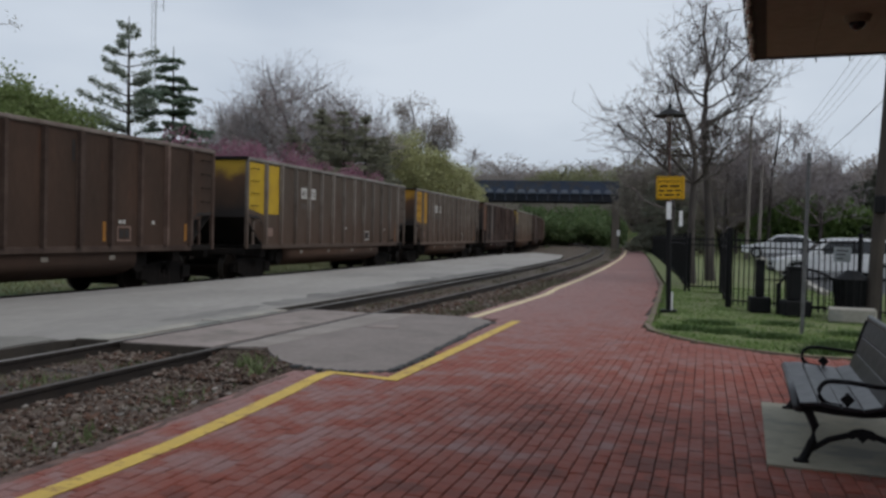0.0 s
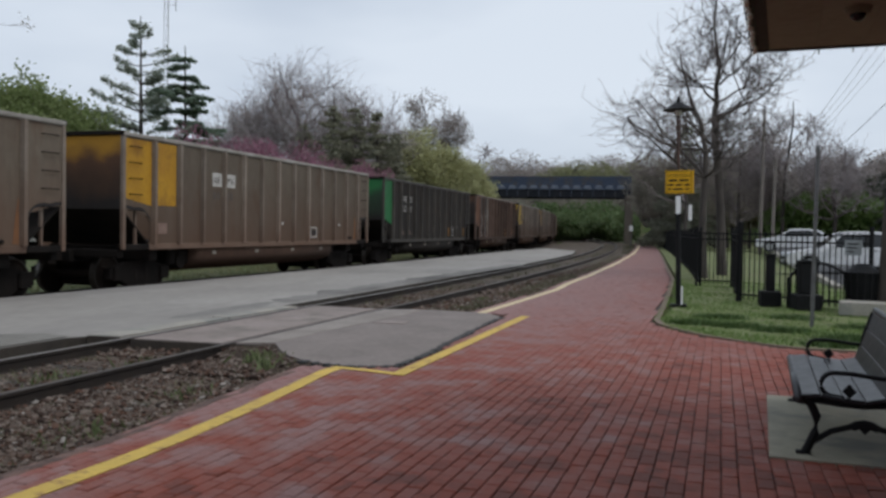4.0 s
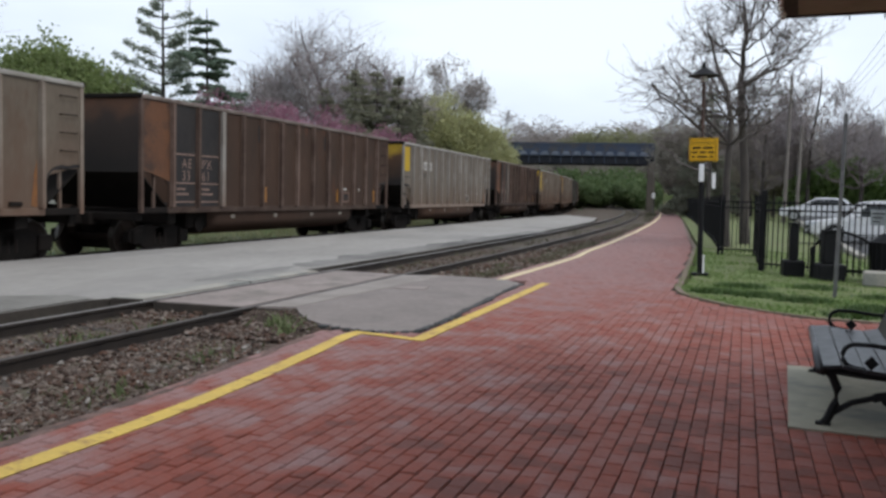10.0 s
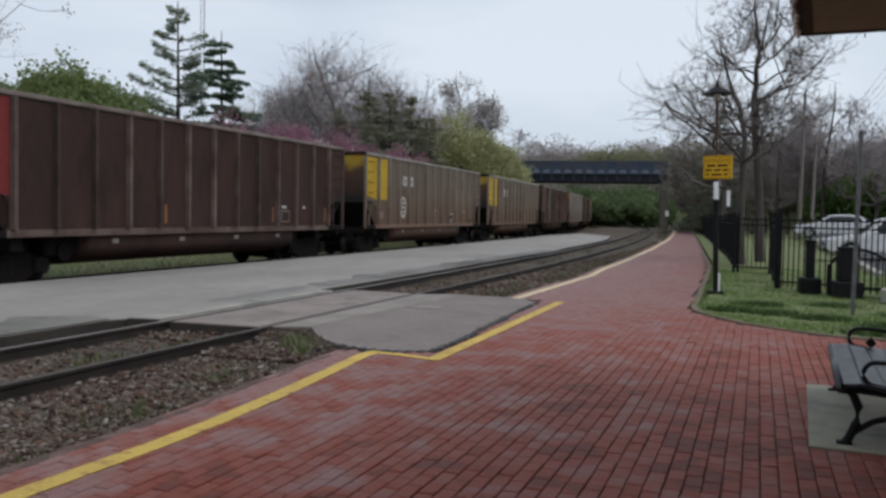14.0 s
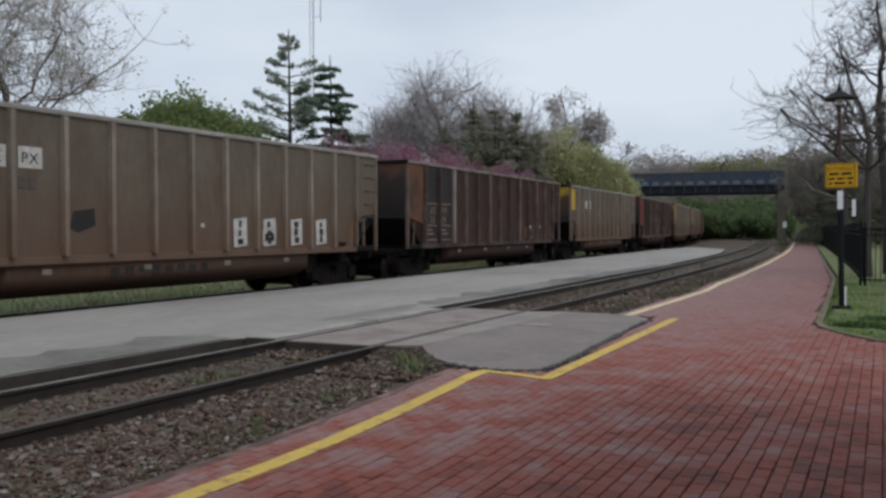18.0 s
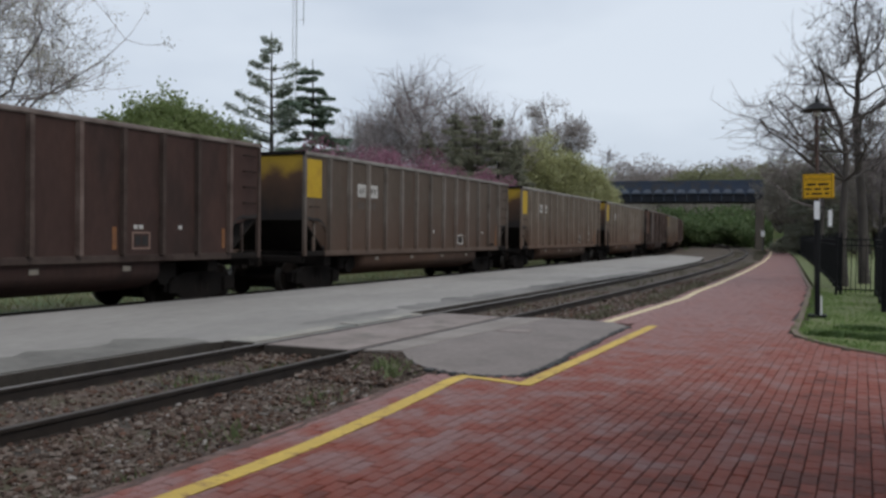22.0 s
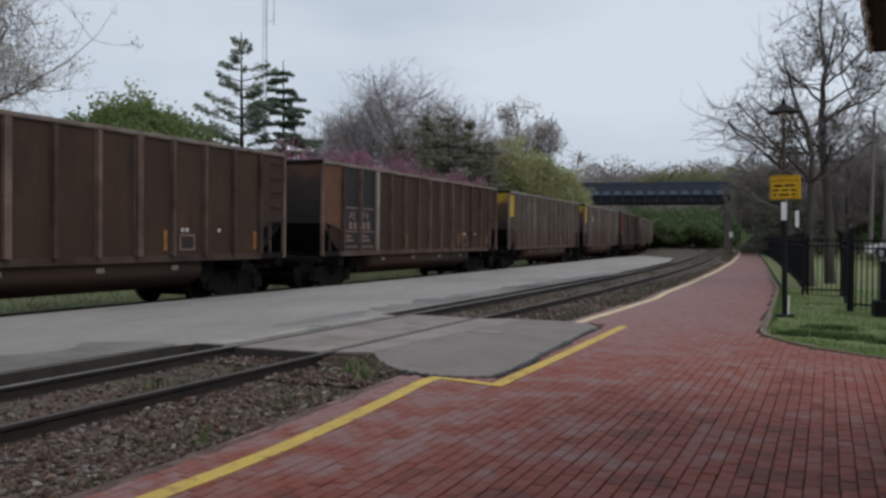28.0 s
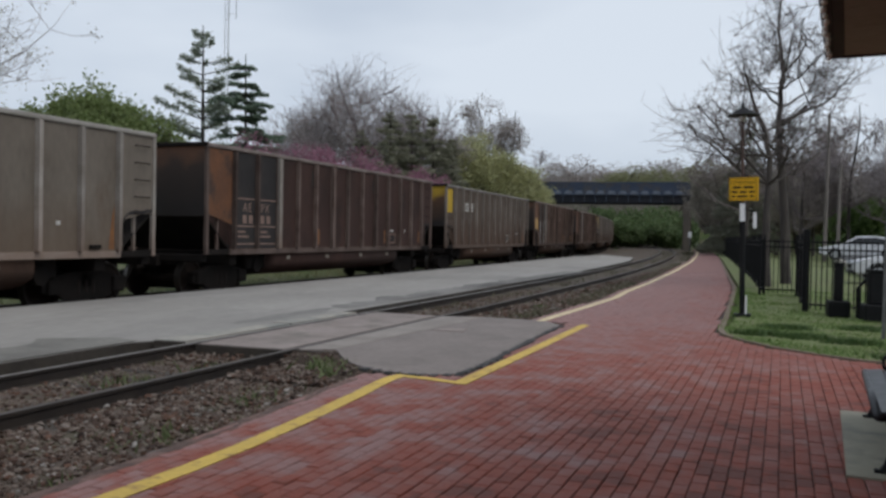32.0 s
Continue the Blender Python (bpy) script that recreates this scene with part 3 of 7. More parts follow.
# crumbled dark seam between apron and bricks
bm = bmesh.new()
rng = random.Random(5)
pts = [(-4.42, 8.9), (-4.1, 8.78), (-3.82, 8.75), (-3.54, 8.82), (-3.34, 8.98), (-3.29, 9.7), (-3.37, 11.0), (-3.43, 12.1), (-3.53, 14.1), (-3.5, 14.8)]
for a, b in zip(pts, pts[1:]):
    k = max(2, int(math.dist(a, b) / 0.12))
    for i in range(k):
        f = i / k
        x, y = a[0] + (b[0] - a[0]) * f + rng.uniform(-0.015, 0.015), a[1] + (b[1] - a[1]) * f
        box(bm, x - rng.uniform(0.01, 0.06), x + rng.uniform(0.015, 0.075), y - rng.uniform(0.03, 0.07), y + 0.07, -0.05, 0.005 + rng.uniform(0, 0.003))
tagged(single("apron_seam", bm, M_OLDTAR, "crumbled black tar seam along the apron", "tar", kind="stuff"))

# darker resurfaced strips and cracks on the island
def ragged(bm, x0, x1, y0, y1, z0, z1, seed, amp=0.12, straight=False):
    """A thin patch with uneven long edges, lying on a surface that rises from z0 at x0 to z1 at x1."""
    rng = np.random.default_rng(seed)
    n = max(4, int((y1 - y0) / 0.35))
    ys = np.linspace(y0, y1, n)
    ends = np.minimum(1, np.minimum(ys - y0, y1 - ys) / 0.6) ** 0.5
    mid = (x0 + x1) / 2
    a = mid + (x0 - mid) * ends + rng.normal(0, amp, n) * ends * 0.6
    b = mid + (x1 - mid) * ends + rng.normal(0, amp, n) * ends
    if straight:
        a[:] = x0
    top = [[bm.verts.new((x, y, z0 + (z1 - z0) * (x - x0) / (x1 - x0))) for x, y in zip(e, ys)] for e in (a, b)]
    for i in range(n - 1):
        bm.faces.new((top[0][i], top[0][i + 1], top[1][i + 1], top[1][i]))
    bmesh.ops.recalc_face_normals(bm, faces=bm.faces)
    return bm


def island_z(x):
    return -0.005 + 0.155 * (x + 8.05) / -4.3


for k, (x0, x1, y0, y1, am) in enumerate(((-8.253, -9.1, -3, 9.6, 0.12), (-8.1, -8.75, 15.6, 38, 0.1), (-8.2, -8.6, 12.0, 15.6, 0.09))):
    tone = mat("resurfaced_dark", (0.235, 0.222, 0.2), (0.175, 0.165, 0.148), 0.8, 0.9, bump=0.4, bump_scale=60, dirt=(0.1, 0.094, 0.087), dirt_scale=0.8, dirt_at=(0.5, 0.75)) if k == 0 else mat("resurfaced_asphalt", (0.26, 0.245, 0.228), (0.185, 0.174, 0.162), 0.7, 0.9, bump=0.4, bump_scale=60, dirt=(0.09, 0.085, 0.08), dirt_scale=0.7, dirt_at=(0.5, 0.72), stretch=(1, 0.4, 1))
    single("tar_patch", ragged(bmesh.new(), x0, x1, y0, y1, island_z(x0) + 0.005, island_z(x1) + 0.005, 30 + k, am, k < 2), tone, "darker resurfaced strip on the island", "patch", kind="structure")


# ---- rails and sleepers ----
RAIL = [(-0.07, -0.17), (0.07, -0.17), (0.07, -0.155), (0.012, -0.135), (0.01, -0.045), (0.036, -0.035), (0.036, -0.004), (0.03, 0), (-0.03, 0), (-0.036, -0.004), (-0.036, -0.035), (-0.01, -0.045), (-0.012, -0.135), (-0.07, -0.155)]


def rail(name, x0, off, z, s0, s1, radius, label, head=None):
    bm = bmesh.new()
    k = int((s1 - s0) / 4)
    rings = []
    for i in range(k + 1):
        x, y, a = track_at(s0 + (s1 - s0) * i / k, x0, off, radius)
        rings.append([bm.verts.new((x + p * math.cos(a), y + p * math.sin(a), z + q)) for p, q in RAIL])
    m = len(RAIL)
    for a, b in zip(rings, rings[1:]):
        for j in range(m):
            f = bm.faces.new((a[j], a[(j + 1) % m], b[(j + 1) % m], b[j]))
            f.material_index = 1 if j in (6, 7, 8) else 0
    bmesh.ops.recalc_face_normals(bm, faces=bm.faces)
    ob = single(name, bm, M_RAIL, label, "rail", "running rails", "structure")
    ob.data.materials.append(head or M_SHINE)


for k, off in enumerate((-0.7525, 0.7525)):
    rail("rail_%d" % (k + 1), NEAR_X, off, 0.0, -60, 262, RADIUS, "rusty steel rail with a worn bright head", mat("bright_rail_head", (0.27, 0.25, 0.235), (0.2, 0.18, 0.165), 2.0, 0.55, metal=0.4) if off < 0 else None)
    rail("rail_%d" % (k + 3), FAR_X, off, FAR_RAIL, -420, 560, FAR_RADIUS, "steel rail carrying the coal train")
bm = bmesh.new()
box(bm, -1.3, 1.3, -0.115, 0.115, -0.33, -0.145, 0.012)
tie = single("sleeper", bm, M_TIE, "weathered wooden sleeper half sunk in gravel", "sleeper", "sleepers of the empty track")
x, y, a = track_at(-6, NEAR_X)
tie.matrix_basis = pose(x, y, 0, 0, 0, math.degrees(a))
for i in range(1, 150):
    x, y, a = track_at(-6 + i * 0.53, NEAR_X)
    if 9.7 < y < 15.5:
        continue
    copy_thing(tie, pose(x + random.uniform(-0.04, 0.04), y, random.uniform(-0.012, 0.0), 0, 0, math.degrees(a) + random.uniform(-1.2, 1.2)))


# loose ballast stones near the platform
def stones(name, n, xr, yr, z, size, seed, skip=None, label="loose brown and grey ballast stones", material=None):
    rng = np.random.default_rng(seed)
    ico = bmesh.new()
    bmesh.ops.create_icosphere(ico, subdivisions=1, radius=1)
    base = np.array([v.co[:] for v in ico.verts])
    tri = np.array([[v.index for v in f.verts] for f in ico.faces])
    ico.free()
    vs, fs, count = [], [], 0
    while count < n:
        x, y = rng.uniform(*xr), yr[0] + (yr[1] - yr[0]) * rng.random() ** 1.4
        if skip and skip(x, y):
            continue
        s = size * (0.45 + 1.1 * rng.random() ** 2.4)
        q = Euler(rng.uniform(0, 6.3, 3)).to_matrix()
        shape = base * rng.uniform(0.42, 1.45, 3) * (1 + rng.uniform(-0.32, 0.32, (len(base), 1)))
        p = shape @ np.array(q).T * s * (1, 1, 0.7) + np.array((x, y, z + rng.uniform(-0.3, 0.6) * s))
        vs.append(p)
        fs.append(tri + count * len(base))
        count += 1
    me = bpy.data.meshes.new(name)
    me.from_pydata(np.concatenate(vs).tolist(), [], np.concatenate(fs).tolist())
    me.materials.append(material or M_STONE)
    return tagged(new(name, me), label, "gravel", kind="stuff")


def on_crossing(x, y):
    return y > 9.7 and y < 15.5 or abs(x + 6.0) < 0.06 or abs(x + 7.5) < 0.06


stones("ballast_stones", 19000, (-5.95, -4.05), (2.2, 24), -0.145, 0.022, 3, on_crossing)
stones("ballast_stones", 9000, (-6.0, -3.6), (15.6, 62), -0.145, 0.036, 5, None)
stones("ballast_stones", 8000, (-8.1, -6.05), (3.5, 26), -0.15, 0.023, 4, on_crossing)
stones("ballast_stones", 420, (-6.0, -4.1), (2.2, 22), -0.135, 0.022, 8, on_crossing, "larger pale stones lying on the gravel", mat("pale_stone", (0.36, 0.33, 0.3), (0.24, 0.22, 0.2), 5, 0.9, island=0.3))


def on_bank(x, y):
    return y > interp([(-5.9, 9.6), (-5.3, 9.5), (-4.9, 9.0), (-4.5, 8.7)], x)


stones("ballast_stones", 900, (-5.9, -4.5), (8.3, 9.6), -0.115, 0.022, 12, on_bank)
def bank_part(x, y):
    """How far up the soil bank a place lies: 0 at its foot, 1 at the apron."""
    lo = interp([(-5.95, 9.2), (-5.7, 9.1), (-5.3, 8.75), (-4.95, 8.45), (-4.6, 8.3)], x)
    hi = interp([(-5.9, 9.92), (-5.44, 10.06), (-5.12, 9.6), (-4.77, 9.18), (-4.42, 8.91)], x)
    return (y - lo) / (hi - lo)


stones("ballast_stones", 420, (-5.9, -4.4), (8.3, 10.1), -0.1, 0.022, 22, lambda x, y: not 0.2 < bank_part(x, y) < 0.55)
stones("ballast_stones", 260, (-5.9, -4.4), (8.3, 10.1), -0.045, 0.02, 23, lambda x, y: not 0.55 < bank_part(x, y) < 0.92)
stones("ballast_stones", 350, (-7.4, -6.1), (9.1, 9.8), -0.125, 0.026, 13, None)
stones("ballast_stones", 5000, (-8.1, -4.1), (-6, 2.4), -0.145, 0.026, 14, lambda x, y: abs(x + 6.0) < 0.06 or abs(x + 7.5) < 0.06)


# trodden soil spilling over the ragged edge of the bricks
bm = bmesh.new()
rng = random.Random(71)
rows = []
for k in range(84):
    y = 1.6 + k * 0.08
    edge = -4.0 if y < 5 else -4.0 - 0.07 * (y - 5)
    wave = 0.05 * noise.noise(Vector((0, y * 2.2, 5))) + rng.uniform(-0.012, 0.012)
    rows.append([bm.verts.new(p) for p in ((edge - 0.3 + wave, y, -0.16), (edge - 0.17 + wave, y, -0.075 + rng.uniform(-0.012, 0.012)), (edge - 0.07 + wave * 0.5, y, -0.008), (edge + 0.045 + wave, y, 0.0045), (edge + 0.075 + wave, y, -0.01))])
for a, b in zip(rows, rows[1:]):
    for j in range(4):
        bm.faces.new((a[j], a[j + 1], b[j + 1], b[j]))
bmesh.ops.recalc_face_normals(bm, faces=bm.faces)
single("soil_edge", bm, mat("trodden_soil", (0.15, 0.098, 0.082), (0.095, 0.066, 0.055), 7.0, 0.95, bump=0.8, bump_scale=45, dirt=(0.2, 0.125, 0.105), dirt_scale=3.0), "dusty brown soil along the edge of the bricks", "soil", kind="stuff")
stones("ballast_stones", 700, (-4.4, -4.06), (2.2, 8.2), -0.1, 0.018, 33, lambda x, y: x > -4.1 - 0.07 * max(0, y - 5))
stones("ballast_stones", 240, (-5.9, -4.4), (8.3, 10.1), -0.018, 0.017, 34, lambda x, y: not 0.8 < bank_part(x, y) < 1.04)

# broken slabs of edging along the bricks
for k, (x, y, w, d, turn) in enumerate(((-4.15, 5.02, 0.13, 0.3, 8), (-4.11, 6.15, 0.12, 0.26, -6), (-4.13, 6.7, 0.13, 0.24, 4), (-4.18, 5.75, 0.1, 0.2, 15), (-4.12, 4.55, 0.1, 0.18, -12))):
    bm = bmesh.new()
    rng = random.Random(60 + k)
    pts = [(w * math.cos(a) * rng.uniform(0.8, 1.15), d * math.sin(a) * rng.uniform(0.8, 1.15)) for a in np.linspace(0, 2 * math.pi, 8)[:-1]]
    slab(bm, pts, -0.05, 0.0)
    ob = single("edging_stone", bm, mat("edging_slate", (0.2, 0.17, 0.16), (0.13, 0.108, 0.1), 6, 0.85, bump=0.5, bump_scale=30), "flat broken slab between gravel and bricks", "stone", "broken slabs along the bricks")
    ob.matrix_basis = pose(x, y, -0.08, 4, -6, turn)


def far_stones():
    return stones("ballast_stones", 2500, (-16.2, -12.55), (2, 45), -0.27, 0.05, 6)


far_stones()

# ---- the coal train ----
CAR, PITCH = 14.65, 16.4            # body length and coupled length of a wagon
SILL, TOP = 1.165, 3.71            # over the rail
HALF = 1.6                         # half the width
BAYS = [-CAR / 2 + 1.12 + k * (CAR - 2.24) / 12 for k in range(13)]   # ribs along a side


def car_mat(name, base, other, dirt, at=(0.5, 0.68), rough=0.75, metal=0.0, splash=None):
    return mat(name, base, other, 0.8, rough, metal=metal, bump=0.25, bump_scale=8, dirt=dirt, dirt_scale=1.5, dirt_at=at, stretch=(1, 1, 0.45), jitter=0.1, splash=splash, spec=0.12)


def soot_mat(name, paint, edge, low=1.75, high=3.7):
    """End sheet: paint left at the top, burnt to rust and soot below by spilled coal dust."""
    if name in MATS:
        return MATS[name]
    m = bpy.data.materials.new(name)
    m.use_nodes = True
    n, l = m.node_tree.nodes, m.node_tree.links
    p = n["Principled BSDF"]
    co, sep, nz, add, ramp = n.new("ShaderNodeTexCoord"), n.new("ShaderNodeSeparateXYZ"), n.new("ShaderNodeTexNoise"), n.new("ShaderNodeMath"), n.new("ShaderNodeValToRGB")
    nz.inputs["Scale"].default_value, nz.inputs["Detail"].default_value = 1.1, 5
    add.operation = "MULTIPLY_ADD"
    add.inputs[1].default_value = 1.3
    rng = n.new("ShaderNodeMapRange")
    rng.inputs["From Min"].default_value, rng.inputs["From Max"].default_value = low + 0.65, high + 0.65
    l.new(co.outputs["Object"], sep.inputs["Vector"])
    l.new(co.outputs["Object"], nz.inputs["Vector"])
    l.new(nz.outputs["Fac"], add.inputs[0])
    l.new(sep.outputs["Z"], add.inputs[2])
    l.new(add.outputs["Value"], rng.inputs["Value"])
    l.new(rng.outputs["Result"], ramp.inputs["Fac"])
    els = ramp.color_ramp.elements
    els[0].position, els[0].color = 0.12, (0.016, 0.0125, 0.0115, 1)
    els[1].position, els[1].color = 0.84, (*paint, 1)
    e = els.new(0.6)
    e.color = (*edge, 1)
    l.new(ramp.outputs["Color"], p.inputs["Base Color"])
    p.inputs["Roughness"].default_value = 0.8
    MATS[name] = m
    return m


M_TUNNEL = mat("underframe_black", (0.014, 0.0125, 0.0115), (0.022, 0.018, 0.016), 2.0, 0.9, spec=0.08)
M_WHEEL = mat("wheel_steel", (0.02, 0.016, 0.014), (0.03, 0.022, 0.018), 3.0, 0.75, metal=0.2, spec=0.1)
M_TREAD = mat("wheel_tread", (0.085, 0.078, 0.07), (0.05, 0.044, 0.04), 3.0, 0.4, metal=0.8)
BODY = {
    "tan": car_mat("dusty_aluminium", (0.168, 0.139, 0.109), (0.132, 0.106, 0.082), (0.108, 0.07, 0.05), (0.55, 0.76), splash=((0.115, 0.07, 0.049), 1.1, 3.0, 0.85)),
    "grey": car_mat("grey_aluminium", (0.205, 0.177, 0.148), (0.155, 0.13, 0.106), (0.13, 0.095, 0.07), (0.58, 0.78), splash=((0.13, 0.085, 0.055), 1.1, 2.4, 0.6)),
    "umber": car_mat("umber_aluminium", (0.122, 0.095, 0.076), (0.095, 0.073, 0.058), (0.084, 0.05, 0.038), (0.56, 0.76), splash=((0.086, 0.052, 0.038), 1.1, 2.8, 0.85)),
    "brown": car_mat("brown_steel", (0.083, 0.05, 0.036), (0.056, 0.038, 0.029), (0.11, 0.05, 0.031), (0.6, 0.77), splash=((0.055, 0.034, 0.025), 1.1, 2.2, 0.6)),
    "maroon": car_mat("maroon_steel", (0.07, 0.04, 0.033), (0.05, 0.031, 0.027), (0.036, 0.024, 0.021)),
    "black": car_mat("black_steel", (0.026, 0.024, 0.022), (0.036, 0.03, 0.026), (0.05, 0.032, 0.022), (0.6, 0.78)),
}
BELLY = car_mat("rusty_belly", (0.14, 0.082, 0.056), (0.105, 0.066, 0.048), (0.07, 0.045, 0.034), (0.52, 0.72), splash=((0.066, 0.04, 0.03), 0.75, 1.05, 0.8))
CHORD = {
    "tan": mat("chord_tan", (0.36, 0.34, 0.31), (0.24, 0.22, 0.19), 1.8, 0.7, spec=0.2, jitter=0.1),
    "grey": mat("chord_grey", (0.38, 0.36, 0.33), (0.27, 0.25, 0.22), 1.8, 0.7, spec=0.2, jitter=0.1),
    "umber": mat("chord_umber", (0.3, 0.28, 0.255), (0.18, 0.16, 0.14), 1.8, 0.75, spec=0.2, jitter=0.1),
    "brown": mat("chord_brown", (0.25, 0.21, 0.185), (0.14, 0.105, 0.09), 1.8, 0.75, spec=0.2, jitter=0.1),
    "maroon": mat("chord_maroon", (0.24, 0.2, 0.18), (0.13, 0.1, 0.088), 1.8, 0.75, spec=0.2, jitter=0.1),
    "black": mat("chord_black", (0.13, 0.125, 0.115), (0.07, 0.065, 0.058), 1.8, 0.75, spec=0.2, jitter=0.1),
}
RIBS = {
    "tan": mat("rib_tan", (0.27, 0.23, 0.19), (0.19, 0.15, 0.12), 1.5, 0.8, jitter=0.2, spec=0.15, splash=((0.14, 0.085, 0.06), 1.1, 2.6, 0.85)),
    "grey": mat("rib_grey", (0.34, 0.315, 0.285), (0.24, 0.21, 0.18), 1.5, 0.75, jitter=0.2, spec=0.15, splash=((0.17, 0.11, 0.08), 1.1, 2.3, 0.7)),
    "umber": mat("rib_umber", (0.24, 0.21, 0.185), (0.14, 0.115, 0.096), 1.5, 0.8, jitter=0.25, spec=0.15, splash=((0.1, 0.066, 0.05), 1.1, 2.6, 0.85)),
    "brown": mat("rib_brown", (0.15, 0.105, 0.085), (0.075, 0.048, 0.038), 1.5, 0.8, jitter=0.45, spec=0.15),
    "maroon": mat("rib_maroon", (0.14, 0.105, 0.09), (0.065, 0.043, 0.036), 1.5, 0.8, jitter=0.45, spec=0.15),
    "black": mat("rib_black", (0.045, 0.042, 0.038), (0.075, 0.065, 0.055), 1.5, 0.75, jitter=0.3),
}
PAINT = {
    "yellow": mat("yellow_panel", (0.55, 0.36, 0.02), (0.46, 0.29, 0.02), 1.5, 0.6, dirt=(0.3, 0.16, 0.02), dirt_scale=2, dirt_at=(0.55, 0.8)),
    "cream": mat("cream_panel", (0.5, 0.32, 0.13), (0.42, 0.26, 0.1), 1.5, 0.7, dirt=(0.2, 0.1, 0.04), dirt_scale=2.2, dirt_at=(0.58, 0.75)),
    "amber": mat("amber_panel", (0.5, 0.27, 0.02), (0.4, 0.2, 0.02), 1.5, 0.6, dirt=(0.2, 0.09, 0.02), dirt_scale=1.6, dirt_at=(0.5, 0.75)),
    "orange": mat("rust_panel", (0.165, 0.072, 0.034), (0.115, 0.053, 0.03), 1.5, 0.75, dirt=(0.06, 0.035, 0.025), dirt_scale=1.4),
    "red": mat("red_panel", (0.22, 0.03, 0.028), (0.17, 0.027, 0.026), 1.5, 0.6, dirt=(0.12, 0.025, 0.02), dirt_scale=1.4, dirt_at=(0.55, 0.8)),
    "green": mat("green_panel", (0.02, 0.16, 0.05), (0.02, 0.12, 0.04), 1.5, 0.55, dirt=(0.015, 0.04, 0.02), dirt_scale=1.3, dirt_at=(0.55, 0.75)),
    "dark": mat("dark_panel", (0.022, 0.02, 0.02), (0.035, 0.03, 0.028), 1.5, 0.75),
}
END = {
    "yellow": soot_mat("end_yellow", (0.4, 0.25, 0.02), (0.085, 0.042, 0.021), 2.0, 3.75),
    "amber": soot_mat("end_amber", (0.38, 0.19, 0.015), (0.09, 0.042, 0.02), 1.95, 3.75),
    "orange": soot_mat("end_rust", (0.1, 0.046, 0.024), (0.034, 0.022, 0.017), 2.1, 3.8),
    "red": soot_mat("end_red", (0.14, 0.022, 0.022), (0.045, 0.016, 0.016), 2.1, 3.8),
    "green": soot_mat("end_green", (0.02, 0.15, 0.045), (0.02, 0.05, 0.025)),
}
M_LETTER = mat("white_lettering", (0.62, 0.6, 0.56), (0.42, 0.4, 0.37), 9.0, 0.8)
M_LETTER_OLD = mat("faded_lettering", (0.28, 0.19, 0.155), (0.2, 0.13, 0.105), 9.0, 0.8)
M_PLATE = mat("pale_plate", (0.26, 0.23, 0.19), (0.17, 0.145, 0.12), 6, 0.7)
M_ORANGEBAR = mat("orange_reflector", (0.42, 0.19, 0.03), (0.24, 0.1, 0.03), 3, 0.7)
M_STREAK = mat("rust_streak", (0.27, 0.115, 0.04), (0.17, 0.085, 0.05), 3, 0.8)
CAR_MESH = {}


def cached(key, make, material, smooth=False):
    """One mesh for all wagons that share a shape and a paint."""
    key = (key, material.name)
    if key not in CAR_MESH:
        bm = bmesh.new()
        make(bm)
        CAR_MESH[key] = mesh_of(key[0], bm, material, smooth)
    return CAR_MESH[key]


def fit_part(name, key, make, material, parent, m=None, label="", smooth=False):
    ob = new(name, cached(key, make, material, smooth))
    ob.parent = parent
    if m is not None:
        ob.matrix_basis = m
    return tagged(ob, label)


L2 = CAR / 2


def side_sheet(bm):
    """Side of the tub: the outer bays end in a slanting cut over the platforms."""
    e = 1.02
    prism(bm, [(-L2 + e, SILL), (L2 - e, SILL), (L2 - e, SILL + 0.5), (L2 - e + 0.12, SILL + 0.66), (L2 - 0.4, SILL + 0.78), (L2, SILL + 0.82), (L2, TOP - 0.06),
               (-L2, TOP - 0.06), (-L2, SILL + 0.82), (-L2 + 0.4, SILL + 0.78), (-L2 + e - 0.12, SILL + 0.66), (-L2 + e, SILL + 0.5)], -0.02, 0.02, "x")


def end_sheet(bm):
    """The upright upper half of an end."""
    w = HALF - 0.03
    prism(bm, [(0, TOP - 0.06), (0, SILL + 0.8), (0.05, SILL + 0.8), (0.05, TOP - 0.06)], -w, w, "x")


def slope_sheet(bm):
    """The lower half, sloping in over the platform, black with coal dust and shade put into the colour."""
    w = HALF - 0.03
    prism(bm, [(0.01, SILL + 0.8), (1.0, SILL + 0.0), (1.06, SILL + 0.0), (0.07, SILL + 0.8)], -w, w, "x")


def top_chord(bm):
    for s in (-1, 1):
        box(bm, s * HALF - 0.07, s * HALF + 0.07, -L2 - 0.02, L2 + 0.02, TOP - 0.1, TOP, 0.02)


def end_chord(bm):
    box(bm, -HALF - 0.06, HALF + 0.06, -0.06, 0.05, TOP - 0.09, TOP + 0.012, 0.02)


def corner_post(bm):
    """Angle iron at each corner, from the sill to the top rail."""
    box(bm, -0.035, 0.055, -0.05, 0.05, SILL - 0.11, TOP - 0.1, 0.01)


def soot_fringe(bm):
    """Ragged coal dust on the side over the open end platform."""
    rng = random.Random(4)
    low, high = [], []
    for k in range(13):
        f = k / 12
        y = -L2 + 0.07 + f * 0.98
        z = SILL + 0.83 - 0.1 * f - (0.2 * max(0, f - 0.75) / 0.25)
        low.append((y, z))
        high.append((y, z + rng.uniform(0.05, 0.1) * (1.25 - 0.6 * f)))
    prism(bm, low + high[::-1], 0, 0.004, "x")


def side_sill(bm):
    for s in (-1, 1):
        box(bm, s * (HALF - 0.03) - 0.06, s * (HALF - 0.03) + 0.06, -L2 + 1.0, L2 - 1.0, SILL - 0.13, SILL + 0.02, 0.015)


